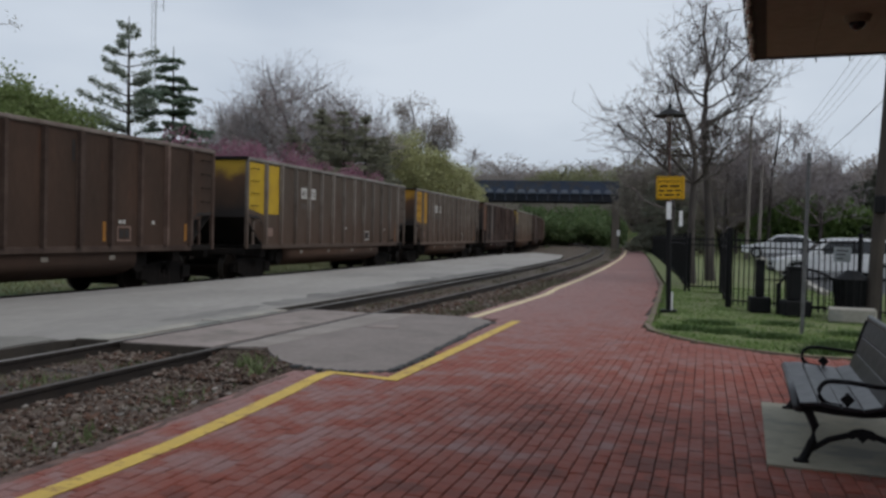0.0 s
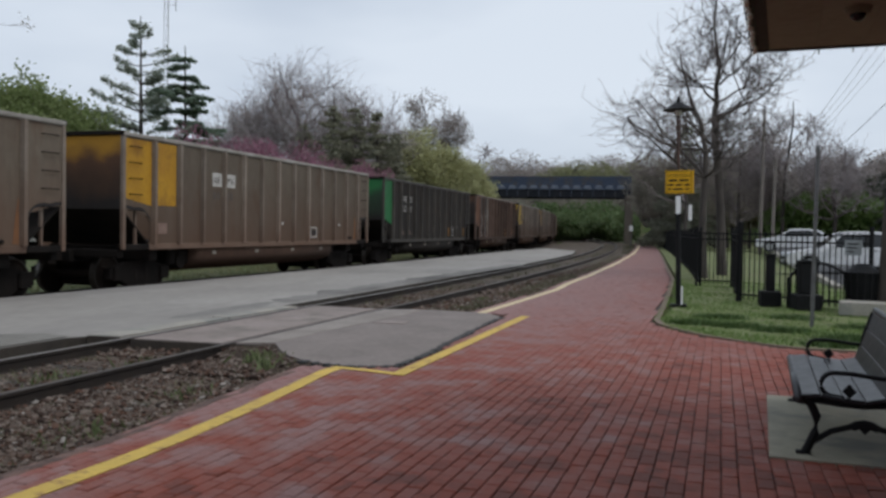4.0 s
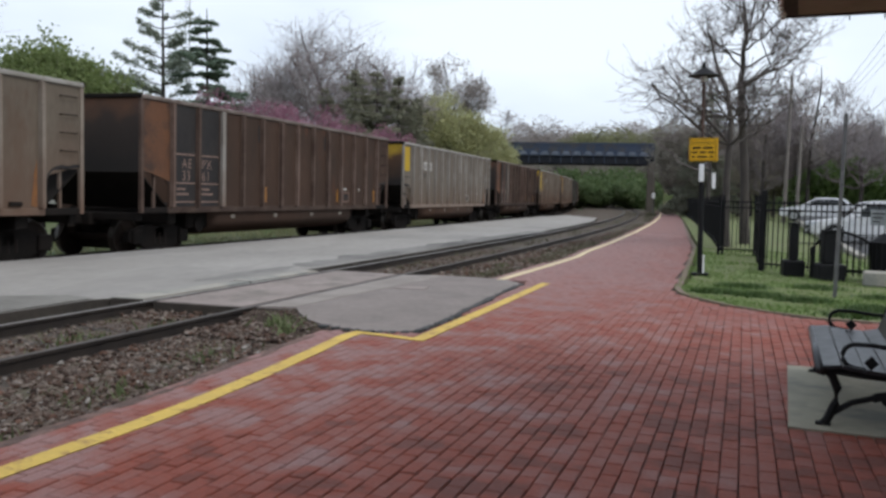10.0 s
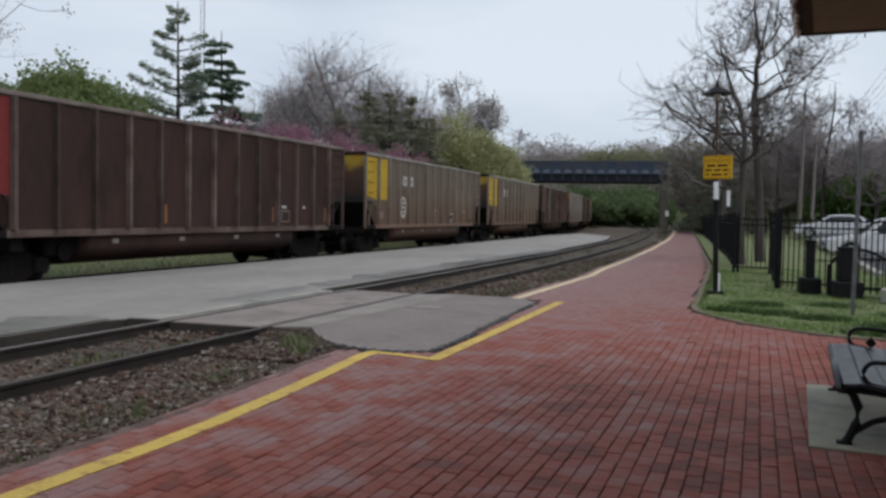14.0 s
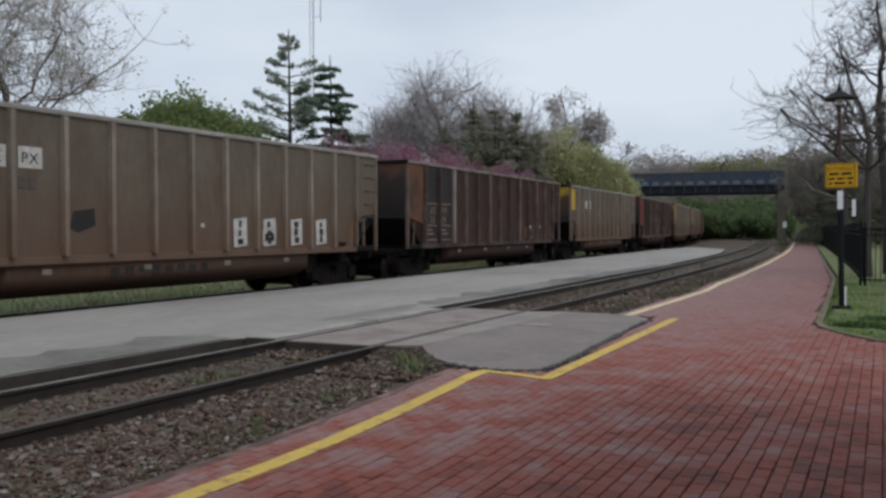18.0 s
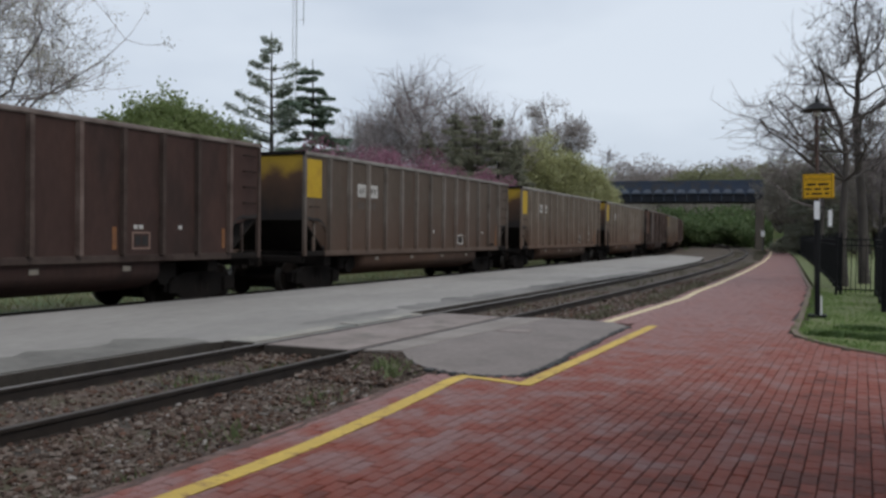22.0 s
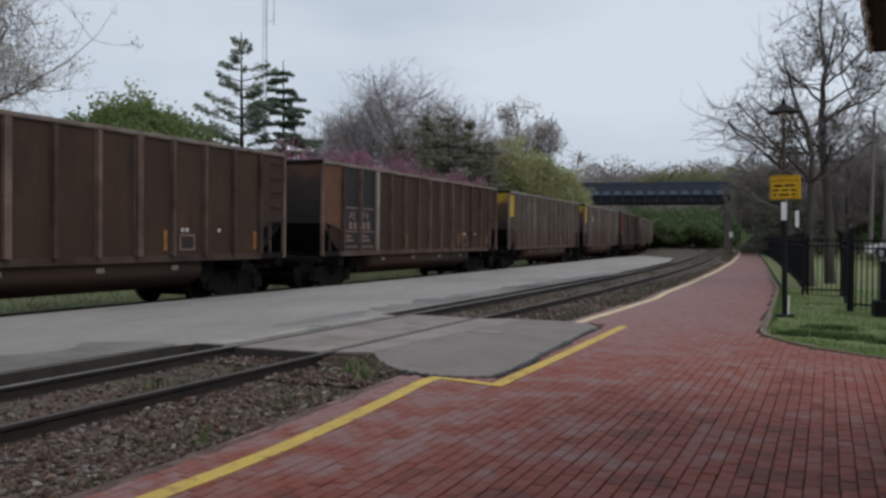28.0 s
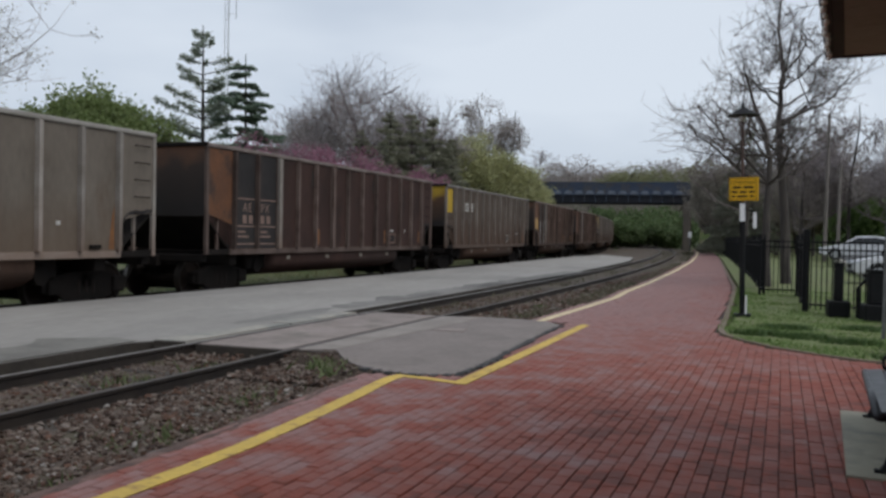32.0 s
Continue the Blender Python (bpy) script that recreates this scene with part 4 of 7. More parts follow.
def rib(bm):
    prism(bm, [(-0.06, 0), (0.06, 0), (0.045, 0.1), (-0.045, 0.1)], SILL + 0.02, TOP - 0.1, "z")
    for v in bm.verts:
        v.co.x, v.co.y = v.co.y, v.co.x


def tub(bm):
    """The rounded belly that hangs between the bogies."""
    a, b, w = -L2 + 3.15, L2 - 3.15, HALF - 0.06
    prof = [(w, SILL - 0.1), (w, SILL - 0.35)] + [(w * math.cos(t) * 1.0, SILL - 0.38 - 0.4 * math.sin(t)) for t in np.linspace(0.25, math.pi - 0.25, 9)] + [(-w, SILL - 0.35), (-w, SILL - 0.1)]
    ra = [bm.verts.new((x, a, z)) for x, z in prof]
    rb = [bm.verts.new((x, b, z)) for x, z in prof]
    for k in range(len(prof) - 1):
        bm.faces.new((ra[k], ra[k + 1], rb[k + 1], rb[k]))
    bm.faces.new(ra)
    bm.faces.new(rb[::-1])
    bmesh.ops.recalc_face_normals(bm, faces=bm.faces)


def floor_sheet(bm):
    box(bm, -HALF + 0.1, HALF - 0.1, -L2 + 1.4, L2 - 1.4, SILL - 0.02, SILL + 0.04)


def centre_sill(bm):
    box(bm, -0.3, 0.3, -L2 - 0.1, L2 + 0.1, SILL - 0.42, SILL - 0.14, 0.02)
    for s in (-1, 1):
        box(bm, -HALF + 0.1, HALF - 0.1, s * (L2 - 0.12) - 0.1, s * (L2 - 0.12) + 0.1, SILL - 0.3, SILL - 0.12, 0.02)
        box(bm, -HALF + 0.15, HALF - 0.15, s * (L2 - 1.4) - 0.16, s * (L2 - 1.4) + 0.16, SILL - 0.4, SILL - 0.05, 0.02)


def coupler(bm):
    box(bm, -0.09, 0.09, -0.25, 0.42, -0.1, 0.1, 0.03)
    prism(bm, [(-0.15, 0.38), (0.15, 0.38), (0.18, 0.52), (0.06, 0.62), (-0.05, 0.54), (-0.16, 0.62)], -0.14, 0.14, "z")


def end_post(bm):
    box(bm, -0.03, 0.03, -0.03, 0.03, SILL + 0.12, SILL + 1.0)


def ladder_rung(bm):
    pipe(bm, [(0, -0.2, 0), (0.07, -0.2, 0), (0.07, 0.2, 0), (0, 0.2, 0)], 0.012, 5)


def side_frame(bm):
    """Cast frame of a bogie: arch over the spring pocket, pedestals at the axles."""
    prism(bm, [(-1.15, 0.36), (-1.15, 0.6), (-0.75, 0.68), (-0.5, 0.74), (0.5, 0.74), (0.75, 0.68), (1.15, 0.6), (1.15, 0.36), (0.8, 0.3), (0.5, 0.19), (-0.5, 0.19), (-0.8, 0.3)], -0.08, 0.08, "x")
    for k in (-1, 1):   # journal boxes
        box(bm, 0.04, 0.16, k * 0.88 - 0.17, k * 0.88 + 0.17, 0.3, 0.64, 0.03)


def spring(bm):
    for y in (-0.2, 0, 0.2):
        rod(bm, (0.02, y, 0.3), (0.02, y, 0.56), 0.075, n=8)


def bolster(bm):
    box(bm, -1.1, 1.1, -0.17, 0.17, 0.42, 0.7, 0.03)


def wheel(bm):
    prof = [(0.0, -0.07), (0.36, -0.05), (0.42, -0.07), (0.455, -0.07), (0.49, 0.055), (0.46, 0.07), (0.4, 0.05), (0.2, 0.03), (0.0, 0.05)]
    n = 22
    rings = [[bm.verts.new((x, r * math.cos(2 * math.pi * k / n), r * math.sin(2 * math.pi * k / n))) for k in range(n)] if r else [bm.verts.new((x, 0, 0))] for r, x in prof]
    for a, b in zip(rings, rings[1:]):
        for k in range(n):
            if len(a) == 1:
                bm.faces.new((a[0], b[k], b[(k + 1) % n]))
            elif len(b) == 1:
                bm.faces.new((a[k], b[0], a[(k + 1) % n]))
            else:
                bm.faces.new((a[k], b[k], b[(k + 1) % n], a[(k + 1) % n]))
    bmesh.ops.recalc_face_normals(bm, faces=bm.faces)
    for f in bm.faces:
        r = f.calc_center_median()
        f.material_index = 1 if math.hypot(r.y, r.z) > 0.43 else 0
    for k in range(4):   # ribs on the web show the turning
        a = k * math.pi / 2
        rod(bm, (-0.06, 0.1 * math.cos(a), 0.1 * math.sin(a)), (-0.06, 0.36 * math.cos(a), 0.36 * math.sin(a)), 0.02, n=4)


def axle(bm):
    rod(bm, (-0.95, 0, 0), (0.95, 0, 0), 0.085, n=10)
    for s in (-1, 1):
        rod(bm, (s * 0.9, 0, 0), (s * 1.08, 0, 0), 0.13, n=8)


def hand_brake(bm):
    pipe(bm, [(0.28 * math.cos(a), 0, 0.28 * math.sin(a)) for a in np.linspace(0, 2 * math.pi * 0.98, 14)], 0.02, 5)
    box(bm, -0.26, 0.26, -0.015, 0.015, -0.02, 0.02)


# body, end paint, side paint in the end bay, paint in the second bay, lettering
KINDS = {
    "stripes": ("tan", "yellow", "yellow", "yellow", "plate"),
    "amber": ("tan", "amber", "amber", "amber", "plate"),
    "panel": ("tan", "yellow", "yellow", None, "plate"),
    "panel_grey": ("grey", "yellow", "yellow", None, "plate"),
    "faded": ("umber", "yellow", "yellow", None, "dark_plate"),
    "stripes_umber": ("umber", "yellow", "yellow", "yellow", "plate"),
    "amber_umber": ("umber", "amber", "amber", "amber", "plate"),
    "panel_umber": ("umber", "yellow", "yellow", None, "plate"),
    "crest": ("tan", "yellow", "yellow", "yellow", "crest"),
    "graffiti": ("tan", "yellow", "yellow", None, "graffiti"),
    "scribble": ("tan", "yellow", "yellow", None, "scribble"),
    "lettered": ("brown", "orange", "orange", None, "framed"),
    "lettered_dark": ("maroon", "orange", "orange", None, "framed"),
    "lettered_bright": ("brown", "orange", "cream", None, "framed_white"),
    "red": ("maroon", "red", "red", None, "none"),
    "green": ("black", "green", "green", None, "number"),
    "plain": ("brown", "orange", "orange", None, "none"),
}
LABELS = {
    "stripes": "dusty tan coal wagon with two yellow end stripes", "amber": "dusty tan coal wagon with amber end stripes",
    "panel": "dusty tan coal wagon with one yellow panel", "panel_grey": "grey aluminium coal wagon with one yellow panel",
    "faded": "dusty umber coal wagon with faded dark lettering", "stripes_umber": "grimy umber coal wagon with two yellow end stripes",
    "amber_umber": "grimy umber coal wagon with amber end stripes", "panel_umber": "grimy umber coal wagon with one yellow panel", "crest": "tan coal wagon with yellow stripes and a white crest",
    "graffiti": "tan coal wagon with white patches along its side", "scribble": "dusty tan coal wagon with pale scribbles low down", "lettered": "rusty brown coal wagon with framed lettering",
    "lettered_dark": "dark maroon coal wagon with framed faded lettering", "lettered_bright": "brown coal wagon with black panels and white lettering",
    "red": "maroon coal wagon with a red end panel", "green": "black coal wagon with a green end and white numbers",
    "plain": "plain rusty brown coal wagon"}
SIDE_X = HALF + 0.022


def patch(bm, y0, y1, z0, z1, x=0.0, t=0.006):
    box(bm, x, x + t, y0, y1, z0, z1)


def text_mesh(body, size, material):
    """Letters of the built-in font as a thin mesh, standing on their baseline's start."""
    key = ("text " + body + " %.2f" % size, material.name)
    if key not in CAR_MESH:
        cu = bpy.data.curves.new("lettering", "FONT")
        cu.body, cu.size, cu.extrude, cu.space_character = body, size, 0.002, 1.15
        ob = new("lettering", cu)
        me = bpy.data.meshes.new_from_object(ob.evaluated_get(bpy.context.evaluated_depsgraph_get()))
        bpy.data.objects.remove(ob)
        me.materials.clear()
        me.materials.append(material)
        CAR_MESH[key] = me
    return CAR_MESH[key]


def letters(body, y, z, size, material, car, label="", x=0.0):
    """Writing on the platform side, from y onwards."""
    ob = new("lettering", text_mesh(body, size, material))
    ob.parent = car
    ob.matrix_basis = pose(SIDE_X + 0.006 + x, y, z, 90, 0, 90)
    return tagged(ob, label)


def coal_wagon(kind, number=""):
    body, end, bay1, bay2, text = KINDS[kind]
    car = thing("coal_wagon", Matrix.Identity(4), LABELS[kind], "wagon", "wagons of the coal train")
    B, R = BODY[body], RIBS[body]
    pale = body in ("tan", "grey", "umber")
    for s in (-1, 1):
        half_turn = 0 if s > 0 else 180
        fit_part("side_sheet", "side_sheet", side_sheet, B, car, pose(s * HALF, 0, 0))
        fit_part("end_sheet", "end_sheet", end_sheet, END[end], car, pose(0, -s * L2, 0, 0, 0, half_turn), "end sheet burnt dark with coal dust")
        fit_part("slope_sheet", "slope_sheet", slope_sheet, M_TUNNEL, car, pose(0, -s * L2, 0, 0, 0, half_turn), "sloping sheet black with dust and painted shade")
        fit_part("end_chord", "end_chord", end_chord, M_TUNNEL, car, pose(0, -s * L2, 0, 0, 0, half_turn), "sooty top edge of the end")
        fit_part("soot_fringe", "soot_fringe" if s > 0 else "soot_fringe_front", soot_fringe if s > 0 else lambda bm: (soot_fringe(bm), bmesh.ops.scale(bm, vec=(1, -1, 1), verts=bm.verts), bmesh.ops.reverse_faces(bm, faces=bm.faces)), PAINT["dark"], car, pose(SIDE_X, 0, 0))
        for k, y in enumerate(BAYS):
            if s < 0 and k % 3:
                continue
            fit_part("rib", "rib", rib, R, car, pose(s * (HALF + 0.02), y, 0, 0, 0, half_turn))
        for e in (-1, 1):
            fit_part("corner_post", "corner_post", corner_post, R if s > 0 else M_TUNNEL, car, pose(s * HALF, e * (L2 - 0.03), 0, 0, 0, half_turn))
            fit_part("end_post", "end_post", end_post, R if s > 0 else M_TUNNEL, car, pose(s * (HALF - 0.06), e * (L2 - 0.55), -0.14))
        fit_part("coupler", "coupler", coupler, M_TUNNEL, car, pose(0, s * (L2 + 0.0), 0.86, 0, 0, half_turn))
    for e in (-1, 1):
        for k in range(5):
            if e < 0 and (not pale or not bay2 and k < 3):
                continue
            fit_part("ladder_rung", "ladder_rung", ladder_rung, M_TUNNEL, car, pose(HALF + 0.02, e * (L2 - 0.42), TOP - 0.32 - k * 0.36))
    fit_part("top_chord", "top_chord", top_chord, CHORD[body], car, None, "pale top rail of the tub")
    fit_part("side_sill", "side_sill", side_sill, R, car)
    for s in (-1, 1):
        for e in (-1, 1):
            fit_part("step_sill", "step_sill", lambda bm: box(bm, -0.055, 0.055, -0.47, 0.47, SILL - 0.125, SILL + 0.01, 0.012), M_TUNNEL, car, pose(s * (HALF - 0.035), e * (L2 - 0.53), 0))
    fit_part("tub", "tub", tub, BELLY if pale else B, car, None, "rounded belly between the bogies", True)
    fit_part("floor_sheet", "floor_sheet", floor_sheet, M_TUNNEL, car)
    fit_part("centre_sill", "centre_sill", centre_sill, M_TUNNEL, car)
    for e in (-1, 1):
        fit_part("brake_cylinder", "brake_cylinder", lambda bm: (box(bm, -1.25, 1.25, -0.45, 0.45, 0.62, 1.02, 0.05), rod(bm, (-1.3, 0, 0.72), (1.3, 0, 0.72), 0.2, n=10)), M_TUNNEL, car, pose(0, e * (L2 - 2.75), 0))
        fit_part("air_hose", "air_hose", lambda bm: pipe(bm, [(0.5, 0, 0.78), (0.5, 0.12, 0.6), (0.45, 0.3, 0.42), (0.35, 0.5, 0.36), (0.3, 0.62, 0.4)], 0.03, 6), M_TUNNEL, car, pose(0, e * (L2 - 0.05), 0, 0, 0, 0 if e > 0 else 180))
    fit_part("hand_brake", "hand_brake", hand_brake, M_TUNNEL, car, pose(0.9, L2 + 0.08, 2.3))
    # paint and lettering on the platform side
    a, b = -L2 + 0.06, BAYS[0] - 0.07
    one = pose(SIDE_X, 0, 0)
    if pale:
        if bay2:
            fit_part("paint_panel", "panel_wide", lambda bm: prism(bm, [(a, SILL + 1.06), (b, SILL + 0.9), (b, TOP - 0.14), (a, TOP - 0.14)], 0, 0.005, "x"), PAINT[bay1], car, one, "chipped yellow panel")
            fit_part("paint_panel", "panel_two", lambda bm: patch(bm, BAYS[0] + 0.1, BAYS[1] - 0.12, SILL + 0.92, TOP - 0.14), PAINT[bay2], car, one, "chipped yellow stripe")
            fit_part("stencil_plate", "stencil_plate", lambda bm: patch(bm, BAYS[0] + 0.2, BAYS[0] + 0.55, SILL + 0.25, SILL + 0.5), M_LETTER_OLD, car, one)
        else:
            fit_part("paint_panel", "panel_small", lambda bm: patch(bm, a + 0.05, b - 0.26, TOP - 1.16, TOP - 0.18), PAINT[bay1], car, one, "yellow panel")
    elif text == "framed_white":
        fit_part("paint_panel", "panel_low", lambda bm: prism(bm, [(a + 0.02, SILL + 0.98), (b - 0.02, SILL + 0.78), (b - 0.02, SILL + 1.5), (a + 0.02, SILL + 1.56)], 0, 0.005, "x"), PAINT[bay1], car, one, "cream panel")
        fit_part("paint_panel", "panel_rust", lambda bm: patch(bm, a, b, SILL + 1.6, TOP - 0.14), PAINT["orange"], car, one)
    else:
        fit_part("paint_panel", "panel_full", lambda bm: prism(bm, [(a, SILL + 0.86), (b, SILL + 0.62), (b, TOP - 0.12), (a, TOP - 0.12)], 0, 0.005, "x"), PAINT[bay1], car, one, "painted end bay")
    if text.startswith("framed"):
        ink = M_LETTER if text == "framed_white" else mat("dull_lettering", (0.4, 0.36, 0.33), (0.28, 0.245, 0.22), 9.0, 0.8) if number == "3349" else M_LETTER_OLD
        for k in (0, 1):
            fit_part("paint_panel", "panel_dark%d" % k, lambda bm: patch(bm, BAYS[k] + 0.08, BAYS[k + 1] - 0.08, SILL + 0.03, TOP - 0.12), PAINT["dark"], car, one, "blackened panel")

        for k in (0, 1):
            for z in (0.12, 0.57, 1.26):
                fit_part("frame_line", "frame_line", lambda bm: patch(bm, 0.1, BAYS[1] - BAYS[0] - 0.1, 0, 0.035, 0.006), ink, car, pose(SIDE_X, BAYS[k], SILL + z))
            for j in range(2):
                fit_part("small_print", "print_line%d" % j, lambda bm: patch(bm, 0.2, BAYS[1] - BAYS[0] - 0.36 - 0.14 * j, 0, 0.05, 0.006), ink, car, pose(SIDE_X, BAYS[k], SILL + 0.3 + 0.12 * j))
        for word, z in (("AEPX", 0.95), (number, 0.66)):
            for k, y in ((0, BAYS[0] + 0.4), (1, BAYS[1] + 0.2)):
                if word:
                    letters(word[2 * k:2 * k + 2], y, SILL + z, 0.33, ink, car)
                else:
                    fit_part("faded_number", "faded_number", lambda bm: [patch(bm, j * 0.28, j * 0.28 + 0.17, SILL + 0.66, SILL + 0.87, 0.006) for j in (0, 1)], ink, car, pose(SIDE_X, y, 0), "number too faded to read")
        for k in (2, 5, 8):
            fit_part("rib_plate", "rib_plate", lambda bm: box(bm, 0.0, 0.105, -0.075, 0.075, SILL + 0.02, TOP - 0.1), RIBS["grey"] if k == 2 else R, car, pose(HALF + 0.025, BAYS[k] + 0.02, 0))
        for k in (3, 7):
            fit_part("soot_patch", "soot_patch", lambda bm: patch(bm, 0, 0.09, TOP - 0.75, TOP - 0.3), PAINT["dark"], car, pose(SIDE_X, BAYS[k + 1] - 0.2, 0))
    if text in ("plate", "crest", "graffiti", "scribble"):
        j0 = 2 if bay2 else 1
        for k, y, word in ((0, BAYS[j0] + 0.5, "AE"), (1, BAYS[j0 + 1] + 0.15, "PX")):
            fit_part("plate", "plate", lambda bm: patch(bm, 0, 0.46, SILL + 1.5, SILL + 1.86), M_LETTER, car, pose(SIDE_X, y, 0), "white plate with dark letters")
            letters(word, y + 0.05, SILL + 1.58, 0.26, PAINT["dark"], car, x=0.003)

        def digits(bm):
            for y0 in (BAYS[j0] + 0.52, BAYS[j0 + 1] + 0.14):
                for j in (0, 1):
                    patch(bm, y0 + j * 0.21, y0 + j * 0.21 + 0.13, SILL + 1.16, SILL + 1.36, 0.003)
        if number:
            letters(number[:2], BAYS[j0] + 0.5, SILL + 1.16, 0.28, PAINT["dark"], car)
            letters(number[2:], BAYS[j0 + 1] + 0.12, SILL + 1.16, 0.28, PAINT["dark"], car)
        else:
            fit_part("faded_number", "digits%d" % j0, digits, mat("faded_dark_paint", (0.085, 0.07, 0.06), (0.12, 0.1, 0.085), 6, 0.8), car, one, "faded dark number")
    if text == "dark_plate":
        def faded(bm):
            for y0 in (BAYS[1] + 0.3, BAYS[2] + 0.14):
                for z in (1.6, 1.2):
                    for j in (0, 1):
                        patch(bm, y0 + j * 0.3, y0 + j * 0.3 + 0.2, SILL + z, SILL + z + 0.24)
        fit_part("lettering", "faded", faded, mat("faded_dark_paint", (0.085, 0.07, 0.06)), car, one, "faded dark lettering")
    if text == "crest":
        def crest_ring(bm):
            for k in range(16):
                t0, t1 = k * math.pi / 8, (k + 1) * math.pi / 8
                pt = lambda t, r: (BAYS[2] + 0.56 + r * math.cos(t), SILL + 0.66 + 1.12 * r * math.sin(t) * (1 + 0.1 * math.cos(4 * t)))
                prism(bm, [pt(t0, 0.27), pt(t1, 0.27), pt(t1, 0.35), pt(t0, 0.35)], 0, 0.006, "x")
            for z, w in ((0.82, 0.16), (0.66, 0.2), (0.5, 0.16)):
                patch(bm, BAYS[2] + 0.56 - w, BAYS[2] + 0.56 + w, SILL + z - 0.035, SILL + z + 0.035)
        fit_part("crest", "crest", crest_ring, M_LETTER, car, one, "round white painted crest")
    if text == "graffiti":
        rng = random.Random(8)
        for k in range(4):
            y = BAYS[7 + k] + 0.28
            fit_part("white_patch", "white_patch", lambda bm: prism(bm, [(0.02, SILL + 0.08), (0.46, SILL + 0.12), (0.44, SILL + 0.74), (0.0, SILL + 0.7)], 0, 0.006, "x"), M_LETTER, car, pose(SIDE_X, y, 0), "tall white painted patch")
            fit_part("white_patch_mark", "patch_mark%d" % k, lambda bm: [patch(bm, 0.12 + 0.06 * rng.random(), 0.24 + 0.08 * rng.random(), SILL + z, SILL + z + 0.12 + 0.06 * rng.random(), 0.007) for z in (0.14, 0.32, 0.52)], PAINT["dark"], car, pose(SIDE_X, y, 0))
        fit_part("dark_stain", "dark_stain", lambda bm: prism(bm, [(BAYS[3] + 0.12, SILL + 0.5), (BAYS[3] + 0.3, SILL + 0.42), (BAYS[3] + 0.68, SILL + 0.55), (BAYS[3] + 0.66, SILL + 0.86), (BAYS[3] + 0.2, SILL + 0.8)], 0, 0.005, "x"), PAINT["dark"], car, one)
        fit_part("belly_scrawl", "belly_scrawl", lambda bm: [patch(bm, -2.0 + 0.34 * k, -1.8 + 0.34 * k, SILL - 0.4 + 0.03 * (k % 3), SILL - 0.24 + 0.02 * (k % 2)) for k in range(8)], PAINT["dark"], car, pose(HALF - 0.058, 0, 0), "dark scrawl along the belly")
    if text == "scribble":
        strokes = ([(0.2, 0.78), (0.24, 0.95), (0.5, 1.0), (0.58, 0.86), (0.3, 0.8)], [(0.26, 0.62), (0.34, 0.76), (0.42, 0.62), (0.5, 0.74), (0.56, 0.6)],
                   [(0.3, 0.4), (0.34, 0.54), (0.5, 0.52), (0.48, 0.42)], [(0.18, 0.2), (0.24, 0.3), (0.32, 0.2), (0.4, 0.31), (0.46, 0.2), (0.54, 0.3), (0.62, 0.22)])
        for k, path in enumerate(strokes):
            fit_part("scribble", "scrawl%d" % k, lambda bm: pipe(bm, [(0.004, BAYS[10] + p, SILL + q) for p, q in path], 0.022, 5), mat("chalky_paint", (0.36, 0.33, 0.29), (0.26, 0.235, 0.2), 5, 0.85), car, one, "pale painted scribble")
    if text == "number":
        for word, z in (("AEPX", 1.62), (number, 1.18)):
            letters(word[:2], BAYS[1] + 0.46, SILL + z, 0.38, M_LETTER, car, "white lettering")
            letters(word[2:], BAYS[2] + 0.2, SILL + z, 0.38, M_LETTER, car, "white lettering")
        fit_part("small_print", "small_print", lambda bm: [patch(bm, BAYS[k] + 0.2, BAYS[k] + 0.6 - 0.1 * j, SILL + 0.22 + 0.1 * j, SILL + 0.27 + 0.1 * j) for k in (1, 2) for j in (0, 1)], M_LETTER_OLD, car, one)
    # small stencils and reflectors low on the side
    bx = BAYS[8] if pale else BAYS[9]
    marks_ink = M_LETTER if pale or body == "black" else M_LETTER_OLD
    for y in ((BAYS[6] + 0.3, BAYS[10] + 0.45) if pale else (BAYS[9] + 0.3, BAYS[9] + 0.44, BAYS[10] + 0.5)):
        fit_part("stencil", "stencil", lambda bm: patch(bm, 0, 0.1, SILL + 0.52, SILL + 0.6), M_LETTER, car, pose(SIDE_X, y, 0), "small white stencil")
    fit_part("stencil_fill", "stencil_fill%d" % pale, lambda bm: [patch(bm, bx + 0.33 + 0.19 * k, bx + 0.48 + 0.19 * k, SILL + 0.2, SILL + 0.38, 0.001) for k in (0, 1)], PAINT["dark"], car, one)
    fit_part("stencil_box", "stencil_box%d" % pale, lambda bm: [patch(bm, bx + 0.26, bx + 0.74, SILL + z, SILL + z + 0.035) for z in (0.12, 0.43)] + [patch(bm, y, y + 0.035, SILL + 0.12, SILL + 0.465) for y in (bx + 0.26, bx + 0.705)], marks_ink, car, one)
    if pale:
        fit_part("rust_streak", "rust_streak", lambda bm: prism(bm, [(BAYS[12] - 0.24, SILL + 0.06), (BAYS[12] - 0.09, SILL + 0.04), (BAYS[12] - 0.09, SILL + 0.95), (BAYS[12] - 0.15, SILL + 0.7)], 0, 0.004, "x"), M_STREAK, car, one, "rust streak beside the last rib")
        fit_part("jack_pad", "jack_pad", lambda bm: box(bm, 0, 0.06, BAYS[11] + 0.25, BAYS[11] + 0.55, SILL + 0.06, SILL + 0.14, 0.015), M_TUNNEL, car, one)
    else:
        fit_part("reflector", "reflector", lambda bm: [patch(bm, BAYS[k] + p, BAYS[k] + p + 0.1, SILL + 0.12, SILL + 0.55) for k, p in ((4, 0.2), (8, 0.8), (11, 0.82))], M_ORANGEBAR if body != "maroon" else M_STREAK, car, one, "faded orange reflector strips")
